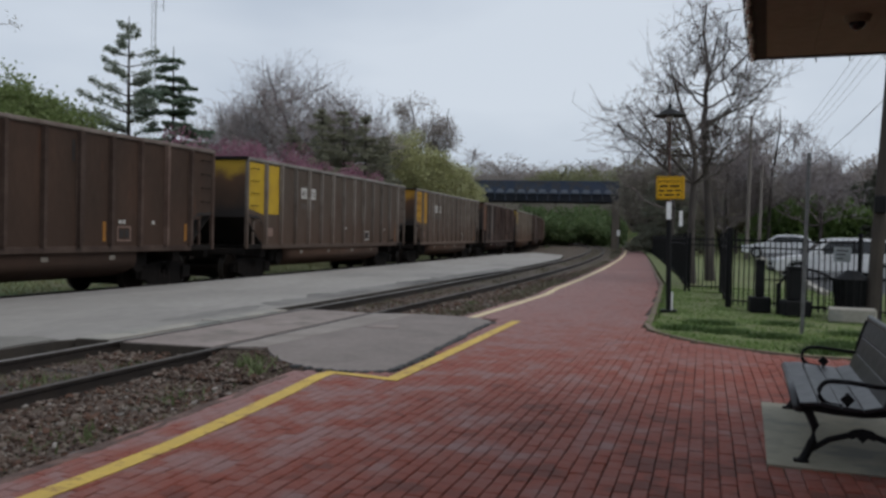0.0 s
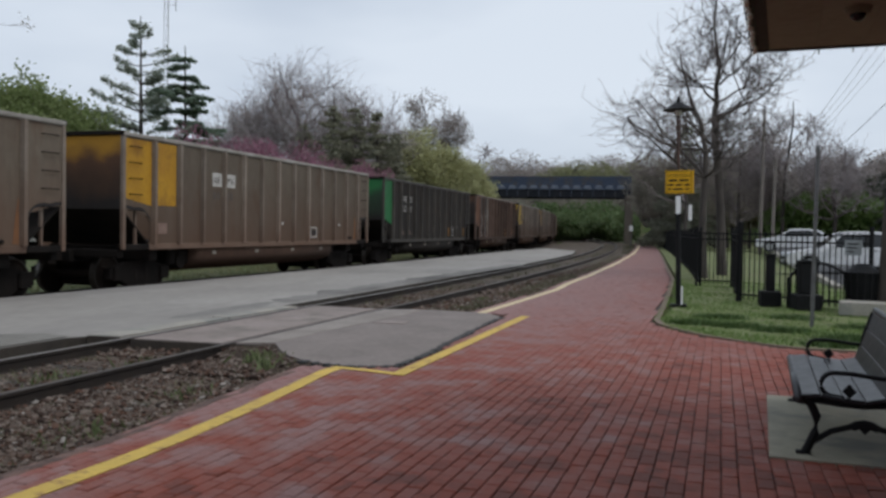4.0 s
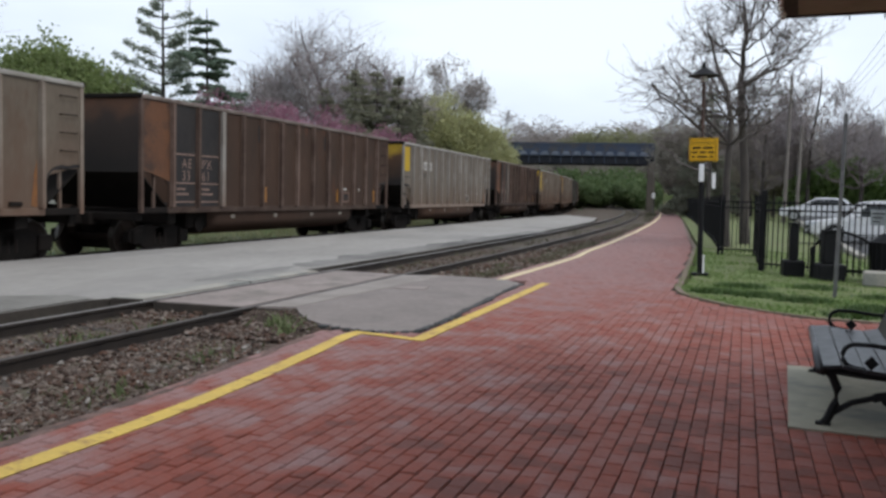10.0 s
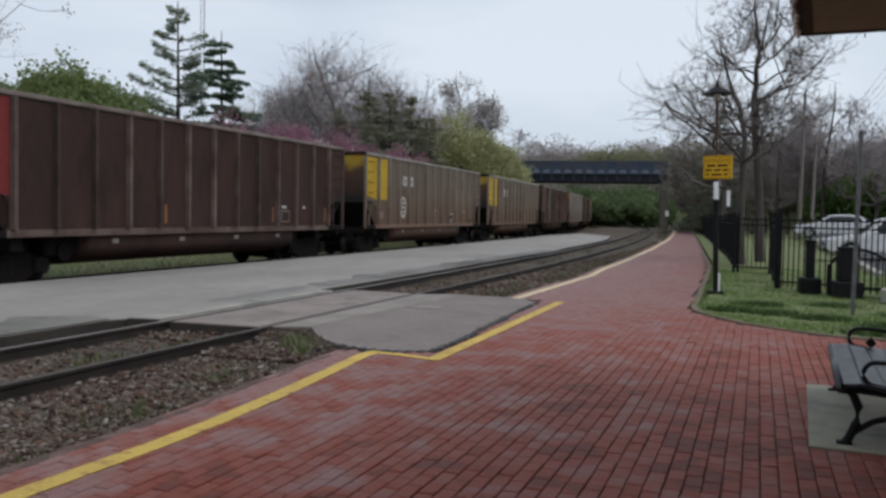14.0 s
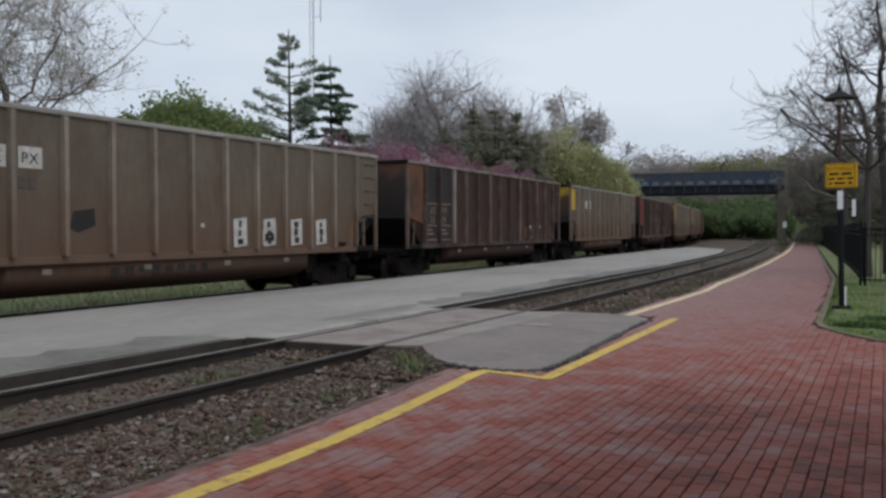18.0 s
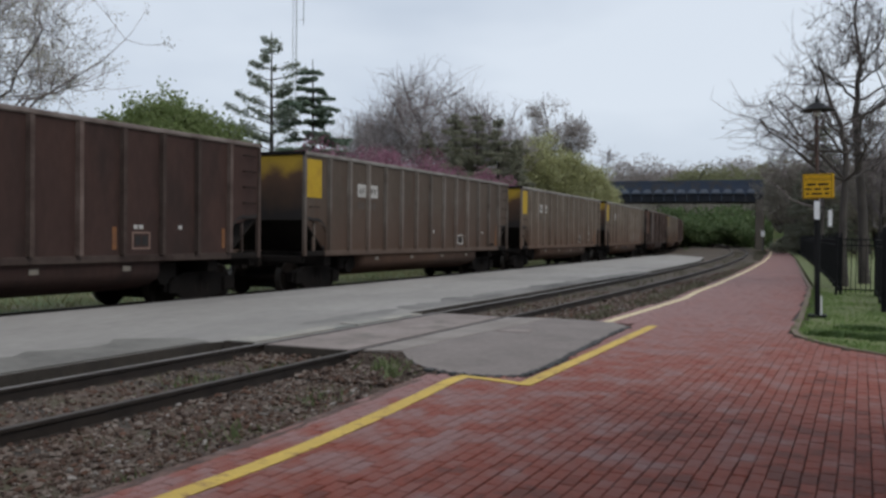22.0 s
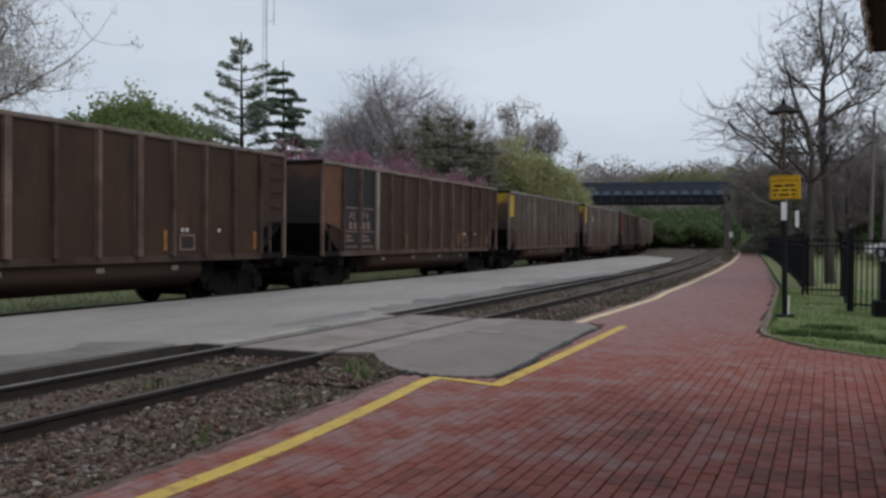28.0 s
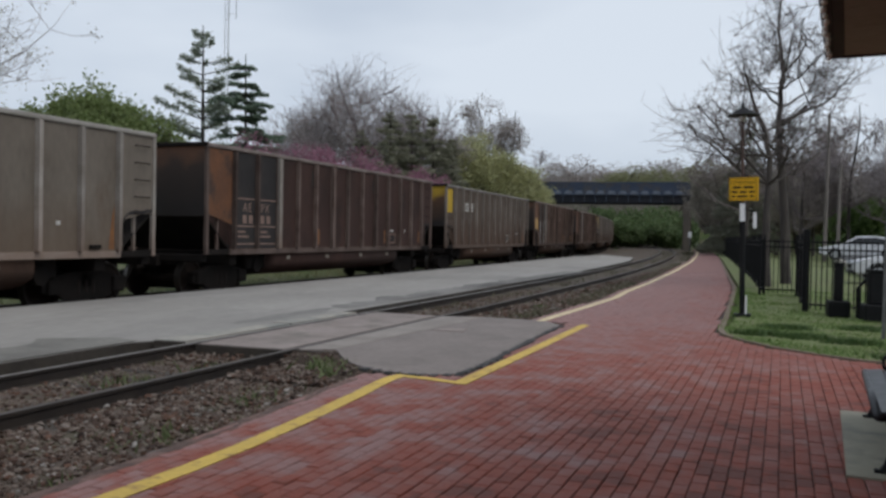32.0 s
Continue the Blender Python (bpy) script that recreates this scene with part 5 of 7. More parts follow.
    for y in (-3.4, -1.1, 1.2, 3.3):
        fit_part("belly_plate", "belly_plate", lambda bm: box(bm, 0, 0.008, -0.1, 0.1, SILL - 0.3, SILL - 0.2), M_PLATE, car, pose(HALF - 0.055, y, 0), "small pale plate on the belly")
    # bogies
    for e in (-1, 1):
        bogie = new("bogie")
        bogie.parent = car
        bogie.matrix_basis = pose(0, e * (L2 - 1.4), 0)
        for s in (-1, 1):
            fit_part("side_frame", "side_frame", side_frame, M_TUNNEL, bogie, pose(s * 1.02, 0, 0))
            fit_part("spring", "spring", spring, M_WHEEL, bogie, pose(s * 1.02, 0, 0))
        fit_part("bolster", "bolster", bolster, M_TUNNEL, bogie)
        # added dark block that closes the view through the bogie
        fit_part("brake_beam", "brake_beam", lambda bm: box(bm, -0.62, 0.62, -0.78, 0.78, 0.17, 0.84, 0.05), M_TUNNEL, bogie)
        for k in (-1, 1):
            ws = fit_part("wheelset", "wheelset", wheelset, M_WHEEL, bogie, pose(0, k * 0.88, 0.457))
            if len(ws.data.materials) < 2:
                ws.data.materials.append(M_TREAD)
            WHEELSETS[k].append(ws)
    return car


def wheelset(bm):
    axle(bm)
    for s in (-1, 1):
        w = bmesh.new()
        wheel(w)
        me = bpy.data.meshes.new("tmp")
        bmesh.ops.transform(w, matrix=pose(s * 0.7525, 0, 0, 0, 0, 0 if s < 0 else 180), verts=w.verts)
        w.to_mesh(me)
        w.free()
        bm.from_mesh(me)
        bpy.data.meshes.remove(me)


WHEELSETS = {-1: [], 1: []}
ORDER = {9: "panel", 8: "lettered", 7: "panel_grey", 6: "plain", 5: "lettered_dark", 4: "panel", 3: "lettered_dark", 2: "amber_umber", 1: "stripes_umber", 0: "lettered", -1: "green",
         -2: "amber", -3: "stripes", -4: "lettered", -5: "panel_grey", -6: "lettered", -7: "stripes", -8: "crest", -9: "red", -10: "panel", -11: "lettered_dark", -12: "graffiti",
         -13: "scribble", -14: "panel_umber", -15: "red", -16: "panel_umber", -17: "faded", -18: "lettered", -19: "lettered_bright", -20: "panel_umber", -21: "lettered_dark", -22: "panel_grey", -23: "panel"}
NUMBERS = {0: "3349", -1: "5737", -5: "6936", -6: "3361", -11: "3689", -19: "3338"}
WAGONS = {k: coal_wagon(kind, NUMBERS.get(k, "")) for k, kind in ORDER.items()}


def train_at(t):
    """How far along the line the rear end of wagon 0 has come."""
    return 5.95 + 10.752 * t + 0.01117 * t * t


def motions():
    for k, car in WAGONS.items():
        rows = []
        for i in range(33):
            s = train_at(i) + k * PITCH + CAR / 2
            x, y, a = track_at(s, FAR_X, 0, FAR_RADIUS)
            rows.append((i, pose(x, y, FAR_RAIL, 0, 0, math.degrees(a))))
        walk(car, rows)
    # the wheels roll with the train: one turn for each length of tread
    for end, sets in WHEELSETS.items():
        rows = []
        for i in range(0, 32 * FPS + 1):
            rows.append((i / FPS, pose(0, end * 0.88, 0.457) @ Matrix.Rotation(-train_at(i / FPS) / 0.457, 4, "X")))
        walk(sets[0], rows)
        turn = sets[0].animation_data
        for w in sets[1:]:
            w.rotation_mode = "QUATERNION"
            w.animation_data_create()
            w.animation_data.action = turn.action
            w.animation_data.action_slot = turn.action_slot


# ---- trees ----
def tubes_mesh(name, tubes, material, sides):
    """Bent tapering tubes joined in one mesh."""
    groups = {}
    for pts, rad, _ in tubes:
        groups.setdefault(len(pts), []).append((pts, rad))
    ang = 2 * math.pi * np.arange(sides) / sides
    vs, fs, base = [], [], 0
    for m, items in groups.items():
        p, r = np.array([i[0] for i in items]), np.array([i[1] for i in items])
        i = np.arange(m)
        t = p[:, np.minimum(i + 1, m - 1)] - p[:, np.maximum(i - 1, 0)]
        t /= np.linalg.norm(t, axis=2, keepdims=True) + 1e-9
        u = np.cross(t, (0.31, 0.95, 0.05))
        u /= np.linalg.norm(u, axis=2, keepdims=True) + 1e-9
        w = np.cross(t, u)
        ring = p[:, :, None] + r[:, :, None, None] * (np.cos(ang)[:, None] * u[:, :, None] + np.sin(ang)[:, None] * w[:, :, None])
        vs.append(ring.reshape(-1, 3))
        k = np.arange(sides)
        lo = (np.arange(len(items)) * m)[:, None, None] + np.arange(m - 1)[None, :, None]
        one, two = lo * sides + k, lo * sides + (k + 1) % sides
        fs.append((np.stack([one, two, two + sides, one + sides], -1) + base).reshape(-1, 4))
        base += len(items) * m * sides
    vs, fs = np.concatenate(vs), np.concatenate(fs)
    me = bpy.data.meshes.new(name)
    quick_mesh(me, vs, fs)
    me.materials.append(material)
    return me


def quick_mesh(me, vs, fs):
    """Fill a mesh with faces that all have the same number of corners."""
    n, k = fs.shape
    me.vertices.add(len(vs))
    me.vertices.foreach_set("co", np.ascontiguousarray(vs, dtype=np.float32).ravel())
    me.loops.add(n * k)
    me.loops.foreach_set("vertex_index", np.ascontiguousarray(fs, dtype=np.int32).ravel())
    me.polygons.add(n)
    me.polygons.foreach_set("loop_start", np.arange(0, n * k, k, dtype=np.int32))
    me.update(calc_edges=True)
    me.validate()


def flakes_mesh(name, at, size, material, rng, flat=0.0, long=1.0):
    """Small leaves, each a bent pair of triangles turned its own way."""
    at = np.asarray(at)
    n = len(at)
    a = rng.normal(0, 1, (n, 3))
    a[:, 2] *= 1 - flat
    a /= np.linalg.norm(a, axis=1, keepdims=True)
    b = np.cross(a, rng.normal(0, 1, (n, 3)))
    b /= np.linalg.norm(b, axis=1, keepdims=True) + 1e-9
    s = size * rng.uniform(0.6, 1.4, (n, 1))
    c = np.cross(a, b) * s * 0.25
    quad = np.stack([at - a * s * long, at + b * s * 0.6 + c, at + a * s * long, at - b * s * 0.6 + c], 1).reshape(-1, 3)
    idx = np.arange(n)[:, None] * 4
    tri = np.concatenate([np.concatenate([idx, idx + 1, idx + 2], 1), np.concatenate([idx, idx + 2, idx + 3], 1)])
    me = bpy.data.meshes.new(name)
    quick_mesh(me, quad, tri)
    me.materials.append(material)
    return me


def put_part(name, me, parent, label=""):
    ob = new(name, me)
    ob.parent = parent
    return tagged(ob, label)


def bare_tree(label, at, height, wide, seed, base=0.3, trunk=0.2, limbs=11, branches=7, twigs=7, sprigs=2, fine=0.02, twig=None, droop=0.0, leaf=None, leaves=0, leaf_size=0.06, clump=0.25, flat=1.0, z=-0.35, lean=0.0):
    """A leafless tree: limbs fill a domed crown, and fork three times into a haze of twigs. wide: half the crown's breadth."""
    rng = np.random.default_rng(seed)
    low = height * base

    def crown(k, inner, outer):
        v = rng.normal(0, 1, (k, 3))
        v[:, 2] = np.abs(v[:, 2]) * 0.9 - 0.25 - droop
        v /= np.linalg.norm(v, axis=1, keepdims=True)
        r = rng.uniform(inner, outer, (k, 1))
        mid = low + (height - low) * 0.42
        p = v * r * (wide, wide, (height - mid))
        p[:, 2] = np.where(p[:, 2] < 0, p[:, 2] * 0.75, p[:, 2]) + mid
        return p

    def bent(p, q, r0, r1, n, sway):
        f = np.linspace(0, 1, n + 1)[:, None]
        d = q - p
        off = rng.normal(0, sway, 3) * np.linalg.norm(d)
        wob = rng.normal(0, sway * 0.22, (n + 1, 3)) * np.linalg.norm(d)
        wob[0] = wob[-1] = 0
        pts = p + d * f + off * (4 * f * (1 - f)) * 0.6 + wob - np.array((0, 0, 1)) * (f * (1 - f)) * np.linalg.norm(d) * 0.28
        return pts, r0 + (r1 - r0) * f[:, 0]

    split = height * rng.uniform(0.5, 0.6)
    tpts, trad = bent(np.zeros(3), np.array((lean * height, 0, split)), trunk, trunk * 0.55, 6, 0.02)
    top, toprad = bent(tpts[-1], np.array((lean * height + rng.normal(0, wide * 0.15), rng.normal(0, wide * 0.15), height * 0.93)), trunk * 0.55, 0.03, 6, 0.05)
    stem, srad = np.concatenate([tpts, top[1:]]), np.concatenate([trad, toprad[1:]])
    big, small, ends = [], [], []
    for goal in crown(limbs, 0.55, 0.88):
        want = np.clip(goal[2] - np.hypot(goal[0], goal[1]) * rng.uniform(0.45, 0.9), low * 0.9, height * 0.8)
        i = int(np.argmin(np.abs(stem[:, 2] - want)))
        lp, lr = bent(stem[i], goal, max(srad[i] * 0.55, fine * 2.2), fine * 1.8, 7, 0.07)
        big.append((lp, lr, 1))
        near = crown(branches * 5, 0.5, 1.0)
        near = near[np.argsort(np.linalg.norm(near - goal, axis=1))][:branches * 2]
        for q in near[rng.permutation(len(near))[:branches]]:
            j = rng.integers(3, 8)
            q = lp[j] + (q - lp[j]) * rng.uniform(0.5, 1.0)
            bp, br = bent(lp[j], q, max(lr[j] * 0.6, fine * 1.2), fine, 5, 0.09)
            big.append((bp, br, 2))
            for _ in range(twigs):
                m = rng.integers(2, 6)
                out = bp[m] - np.array((0, 0, low * 0.8))
                d = out / (np.linalg.norm(out) + 1e-9) * 0.6 + rng.normal(0, 0.62, 3) + np.array((0, 0, 0.15 - droop * 0.6))
                tip = bp[m] + d * wide * rng.uniform(0.09, 0.22)
                wp, wr = bent(bp[m], tip, fine * 0.9, fine * 0.55, 3, 0.14)
                small.append((wp, wr, 3))
                ends.append(tip)
                for _ in range(sprigs):
                    k = rng.integers(1, 4)
                    t2 = wp[k] + (d * 0.45 + rng.normal(0, 0.5, 3)) * wide * rng.uniform(0.06, 0.13)
                    small.append((np.array([wp[k], t2]), np.array([fine * 0.6, fine * 0.4]), 4))
    # bring the crown to its height and breadth
    tips = np.array(ends)
    k = np.array((wide / np.percentile(np.hypot(tips[:, 0], tips[:, 1]), 94),) * 2 + (height / np.percentile(tips[:, 2], 99.3),))
    big, small = [(p * k, r, v) for p, r, v in big], [(p * k, r, v) for p, r, v in small]
    stem, ends = stem * k, tips * k
    tree = thing("tree", pose(at[0], at[1], z), label, "tree")
    put_part("trunk", tubes_mesh("trunk", [(stem, srad, 0)], M_BARK, 9), tree)
    tagged(put_part("branchwork", tubes_mesh("branchwork", big, M_TWIGM if twig else M_BARK, 5), tree), kind="stuff")
    tagged(put_part("twigwork", tubes_mesh("twigwork", small, twig or M_TWIG, 3), tree), kind="stuff")
    if leaf:
        e = np.array(ends)
        p = e[rng.integers(0, len(e), leaves)] + np.clip(rng.normal(0, clump, (leaves, 3)), -2 * clump, 2 * clump)
        put_part("crown", flakes_mesh("crown", p, leaf_size, leaf, rng), tree)
    return tree


def spruce(label, at, height, seed, wide=0.2, leaf=None, gaps=0.0, whorls=16, start=0.12, droop=0.1, tuft=0.3, density=1.0, z=-0.35, loft=1.0, bare=0.15, arms=(5, 8), uneven=0.6):
    """A conifer: whorls of arms that dip and lift again at their tips, clothed with needle sprays, with gaps between."""
    rng = np.random.default_rng(seed)
    tree = thing("conifer", pose(at[0], at[1], z), label, "tree")
    put_part("trunk", tubes_mesh("trunk", [(np.array([(0, 0, 0), (0.1, 0, height * 0.5), (0, 0, height)]), np.array([height * 0.014, height * 0.009, 0.025]), 0)], M_BARK, 7), tree)
    limbs, tips = [], []
    for w in range(whorls):
        f = start + (0.985 - start) * (w + rng.uniform(-0.22, 0.22)) / whorls
        reach = height * wide * (1 - f) ** 0.75 * rng.uniform(0.85, 1.15) + 0.2
        for k in range(rng.integers(*arms)):
            if rng.random() < gaps:
                continue
            a = rng.uniform(0, 2 * math.pi)
            r = reach * rng.uniform(uneven, 1.2)
            d = np.array((math.cos(a), math.sin(a), 0))
            side = np.array((-d[1], d[0], 0))
            rise = rng.uniform(-0.06, 0.1) - droop
            base = np.array((0, 0, f * height))
            line = lambda g: base + np.outer(g, d) * r + np.outer(rise * g * r + 0.22 * abs(droop) * r * g ** 3, (0, 0, 1))
            limbs.append((line(np.linspace(0, 1, 4)), np.array([0.05, 0.04, 0.025, 0.012]), 1))
            n = int(max(6, r * 34 * density))
            g = bare + (1.04 - bare) * rng.random(n) ** 0.75
            fan = (rng.uniform(-1, 1, n) * 0.26 * r * (1.15 - g))[:, None] * side
            tips.append(line(g) + fan + rng.normal(0, 0.06, (n, 3)) * (1, 1, loft) + np.array((0, 0, 0.03)))
    tagged(put_part("branchwork", tubes_mesh("branchwork", limbs, M_BARK, 3), tree), kind="stuff")
    put_part("needles", flakes_mesh("needles", np.concatenate(tips), tuft, leaf, rng, 0.6, 1.5), tree)
    return tree


def bush(label, at, size, seed, leaf, n, leaf_size, z=-0.35, name="bush", category="bush"):
    """A shrub of many small leaves over an uneven mound, with stems inside."""
    rng = np.random.default_rng(seed)
    sx, sy, sz = size
    ob = thing(name, pose(at[0], at[1], z), label, category)
    lumps = rng.normal(0, 0.45, (14, 3)) * (sx, sy, 0) + np.stack([np.zeros(14), np.zeros(14), rng.uniform(0.25, 0.72, 14) * sz], 1)
    rad = rng.uniform(0.28, 0.5, 14)
    pick = rng.integers(0, 14, n)
    v = rng.normal(0, 1, (n, 3))
    v /= np.linalg.norm(v, axis=1, keepdims=True)
    pts = lumps[pick] + v * (rad[pick] * rng.uniform(0.55, 1.05, n) ** 0.6)[:, None] * np.array((sx, sy, sz * 0.62))
    pts[:, 2] = np.maximum(pts[:, 2], rng.uniform(0, 0.3, n))
    stems = [(np.array([(0, 0, 0), p * 0.5, p]), np.array([0.05, 0.03, 0.01]), 0) for p in lumps]
    put_part("stem_clump", tubes_mesh("stem_clump", stems, M_BARK, 4), ob)
    put_part("leaves", flakes_mesh("leaves", pts, leaf_size, leaf, rng), ob)
    return ob


L_PINE = leaf_mat("pine_needles", (0.27, 0.31, 0.25), (0.37, 0.4, 0.32), 0.5)
L_SPRUCE = leaf_mat("spruce_needles", (0.15, 0.21, 0.155), (0.23, 0.29, 0.21), 0.5)
L_DARK = leaf_mat("dark_needles", (0.075, 0.09, 0.06), (0.13, 0.135, 0.1), 0.4)
# the next two tones are lifted to carry the haze of distance
L_GREYPINE = leaf_mat("grey_needles", (0.23, 0.23, 0.165), (0.33, 0.32, 0.235), 0.5)
L_BRUSH = leaf_mat("brush_needles", (0.22, 0.2, 0.165), (0.3, 0.275, 0.23), 0.5)
L_GREEN = leaf_mat("spring_leaves", (0.16, 0.215, 0.07), (0.235, 0.28, 0.115), 0.5)
L_WILLOW = leaf_mat("willow_leaves", (0.35, 0.36, 0.175), (0.48, 0.465, 0.25), 0.5)
L_THICKET = leaf_mat("thicket_leaves", (0.1, 0.16, 0.06), (0.17, 0.22, 0.1), 0.5)
L_BANK = leaf_mat("bank_needles", (0.17, 0.175, 0.13), (0.25, 0.25, 0.19), 0.45)
L_PINK = leaf_mat("redbud_blossom", (0.3, 0.135, 0.19), (0.38, 0.195, 0.25), 0.45)
L_BUD = leaf_mat("pale_buds", (0.38, 0.36, 0.3), (0.5, 0.46, 0.38), 0.5)
L_HEDGE = leaf_mat("fresh_leaves", (0.13, 0.215, 0.06), (0.2, 0.28, 0.1), 0.5)
L_BROWN = leaf_mat("dull_twigs", (0.28, 0.245, 0.225), (0.4, 0.35, 0.325), 0.45)

bare_tree("large budding tree with pale open branches", out_at(-36.0, 46), 14.5, 6.2, 11, 0.2, 0.28, 12, 7, 7, 2, 0.018, M_TWIGP, leaf=L_BUD, leaves=11000, leaf_size=0.05, clump=0.2)
bare_tree("round green spring tree behind the train", out_at(-26.7, 52), 9.0, 3.5, 12, 0.35, 0.25, 14, 7, 6, 1, 0.018, leaf=L_GREEN, leaves=34000, leaf_size=0.12, clump=0.34)
bare_tree("small thin green tree behind the train", out_at(-23.0, 54), 8.6, 2.4, 13, 0.3, 0.16, 10, 6, 6, 2, 0.018, leaf=L_GREEN, leaves=7000, leaf_size=0.09, clump=0.3)
spruce("tall open white pine with tufted branches", out_at(-19.4, 60), 15.4, 21, 0.33, L_PINE, 0.3, 20, 0.2, -0.26, 0.08, 2.3, loft=2.0, bare=0.35, arms=(4, 8), uneven=0.4)
spruce("layered blue-green spruce with level branches", out_at(-16.75, 58), 13.3, 22, 0.32, L_SPRUCE, 0.04, 21, 0.08, 0.1, 0.075, 4.4, loft=0.9, arms=(6, 9), uneven=0.5)
bare_tree("wide bare tree with fine grey twigs", out_at(-9.4, 88), 18.0, 7.8, 31, 0.15, 0.34, 30, 9, 10, 3, 0.025, M_TWIGP)
bare_tree("bare tree with fine grey twigs", out_at(-5.6, 94), 16.2, 6.2, 32, 0.15, 0.3, 22, 9, 9, 3, 0.025, M_TWIGP)
bare_tree("bare tree with fine grey twigs", out_at(-13.6, 92), 14.4, 4.6, 33, 0.15, 0.25, 16, 8, 9, 3, 0.025, M_TWIGP)
for k, (az, d, h) in enumerate(((-7.4, 76, 12.2), (-4.6, 78, 12.0), (-9.2, 82, 11.0), (-6.0, 80, 12.6), (-3.4, 80, 10.4))):
    spruce("dark ragged conifer behind the train", out_at(az, d), h * 1.06, 23 + k, 0.27, L_GREYPINE, 0.12, 24, 0.05, 0.1, 0.1, 2.0, loft=1.6, uneven=0.45)
for k, (az, d, sz) in enumerate(((-14.6, 44, (2.6, 2, 7.2)), (-12.0, 45, (2.8, 2, 7.5)), (-9.4, 48, (3.0, 2, 7.5)), (-7.0, 52, (2.4, 2, 6.6)), (-4.4, 56, (1.6, 2, 6.2)))):
    bush("redbud in dusky pink blossom behind the train", out_at(az, d), sz, 41 + k, L_PINK, 9000, 0.06, name="blossom_tree", category="tree")
for k, (az, d, h, wd) in enumerate(((-1.5, 100, 12.6, 5.2), (0.4, 104, 10.2, 4.0), (-3.1, 98, 10.2, 3.6), (1.9, 108, 7.6, 3.0))):
    bare_tree("yellow-green willow in early leaf", out_at(az, d), h, wd, 51 + k, 0.15, 0.25, 14, 6, 6, 1, 0.025, leaf=L_WILLOW, leaves=int(5200 * wd), leaf_size=0.16, clump=0.45)
bare_tree("bare tree with knobbly brown tops", out_at(-1.5, 112), 19.0, 3.0, 55, 0.4, 0.2, 9, 6, 5, 1, 0.026, M_TWIGP, leaf=L_BROWN, leaves=5000, leaf_size=0.1, clump=0.35)
bare_tree("bare tree with knobbly brown tops", out_at(0.55, 114), 17.0, 2.6, 56, 0.4, 0.2, 8, 6, 5, 1, 0.026, M_TWIGP, leaf=L_BROWN, leaves=4000, leaf_size=0.1, clump=0.35)
bare_tree("slender bare tree far off", out_at(2.4, 160), 18, 4.0, 57, 0.4, 0.2, 7, 5, 5, 1, 0.03, M_TWIGP)
for k, (az, d, h) in enumerate(((15.3, 84, 12.2), (14.3, 92, 8.0))):
    spruce("dull dark conifer on the bank beside the bridge", out_at(az, d), h, 281 + k, 0.29, L_BANK, 0.14, 22, 0.1, 0.08, 0.1, 1.8, loft=2.2, uneven=0.6)
for k, (az, d, h) in enumerate(((13.9, 96, 9.6), (15.8, 90, 8.8), (17.2, 94, 10.2))):
    bare_tree("grey-brown brushy tree on the bank", out_at(az, d), h, 3.2, 81 + k, 0.08, 0.2, 12, 7, 6, 2, 0.022, M_TWIG, leaf=L_BRUSH, leaves=13000, leaf_size=0.1, clump=0.42)
bare_tree("grey bare tree behind the path", out_at(15.4, 70), 11.0, 4.5, 61, 0.25, 0.18, 9, 6, 6, 2, 0.02, M_TWIG)
bare_tree("grey bare tree beyond the car park", out_at(21.3, 80), 12.4, 4.0, 62, 0.2, 0.2, 14, 8, 8, 3, 0.022, M_TWIGP)
bare_tree("grey bare tree beyond the car park", out_at(24.0, 78), 9.8, 4.0, 63, 0.2, 0.2, 14, 8, 7, 3, 0.022, M_TWIGP)
bare_tree("grey bare tree beyond the car park", out_at(18.6, 80), 9.6, 3.6, 64, 0.15, 0.2, 14, 8, 7, 3, 0.024, M_TWIG)
for k, (az, d, h) in enumerate(((25.9, 88, 7.6), (27.2, 84, 8.4), (28.8, 76, 8.6))):
    spruce("dark evergreen behind the parked cars", out_at(az, d), h, 181 + k, 0.45, L_DARK, 0.05, 20, 0.03, 0.05, 0.12, 3.0, loft=2.0)

# woods closing the far side and the background
def woods(name, label, spots, leaf, size, count, seed, trunk_mat=None):
    rng = np.random.default_rng(seed)
    tubes, pts = [], []
    for (x, y, h, r) in spots:
        tubes.append((np.array([(x, y, -0.4), (x + rng.normal(0, 0.3), y, h * 0.5), (x + rng.normal(0, 0.5), y, h * 0.95)]), np.array([0.22, 0.14, 0.04]), 0))
        for _ in range(9):
            a, f = rng.uniform(0, 6.28), rng.uniform(0.3, 0.8)
            tubes.append((np.array([(x, y, h * f), (x + r * 0.6 * math.cos(a), y + r * 0.6 * math.sin(a), h * (f + 0.14)), (x + r * math.cos(a), y + r * math.sin(a), h * min(1, f + 0.22))]), np.array([0.1, 0.06, 0.02]), 1))
        c = rng.normal(0, 0.42, (10, 3)) * (r, r, h * 0.22) + (x, y, h * 0.68)
        v = rng.normal(0, 1, (count, 3))
        v /= np.linalg.norm(v, axis=1, keepdims=True)
        pts.append(c[rng.integers(0, 10, count)] + v * (rng.uniform(0.3, 1, count) ** 0.5 * r * 0.55)[:, None] * (1, 1, 0.85))
    ob = thing(name, Matrix.Identity(4), label, "woods", kind="stuff")
    put_part("trunks", tubes_mesh("trunks", tubes, trunk_mat or M_BARK, 4), ob)
    put_part("crowns", flakes_mesh("crowns", np.concatenate(pts), size, leaf, rng), ob)


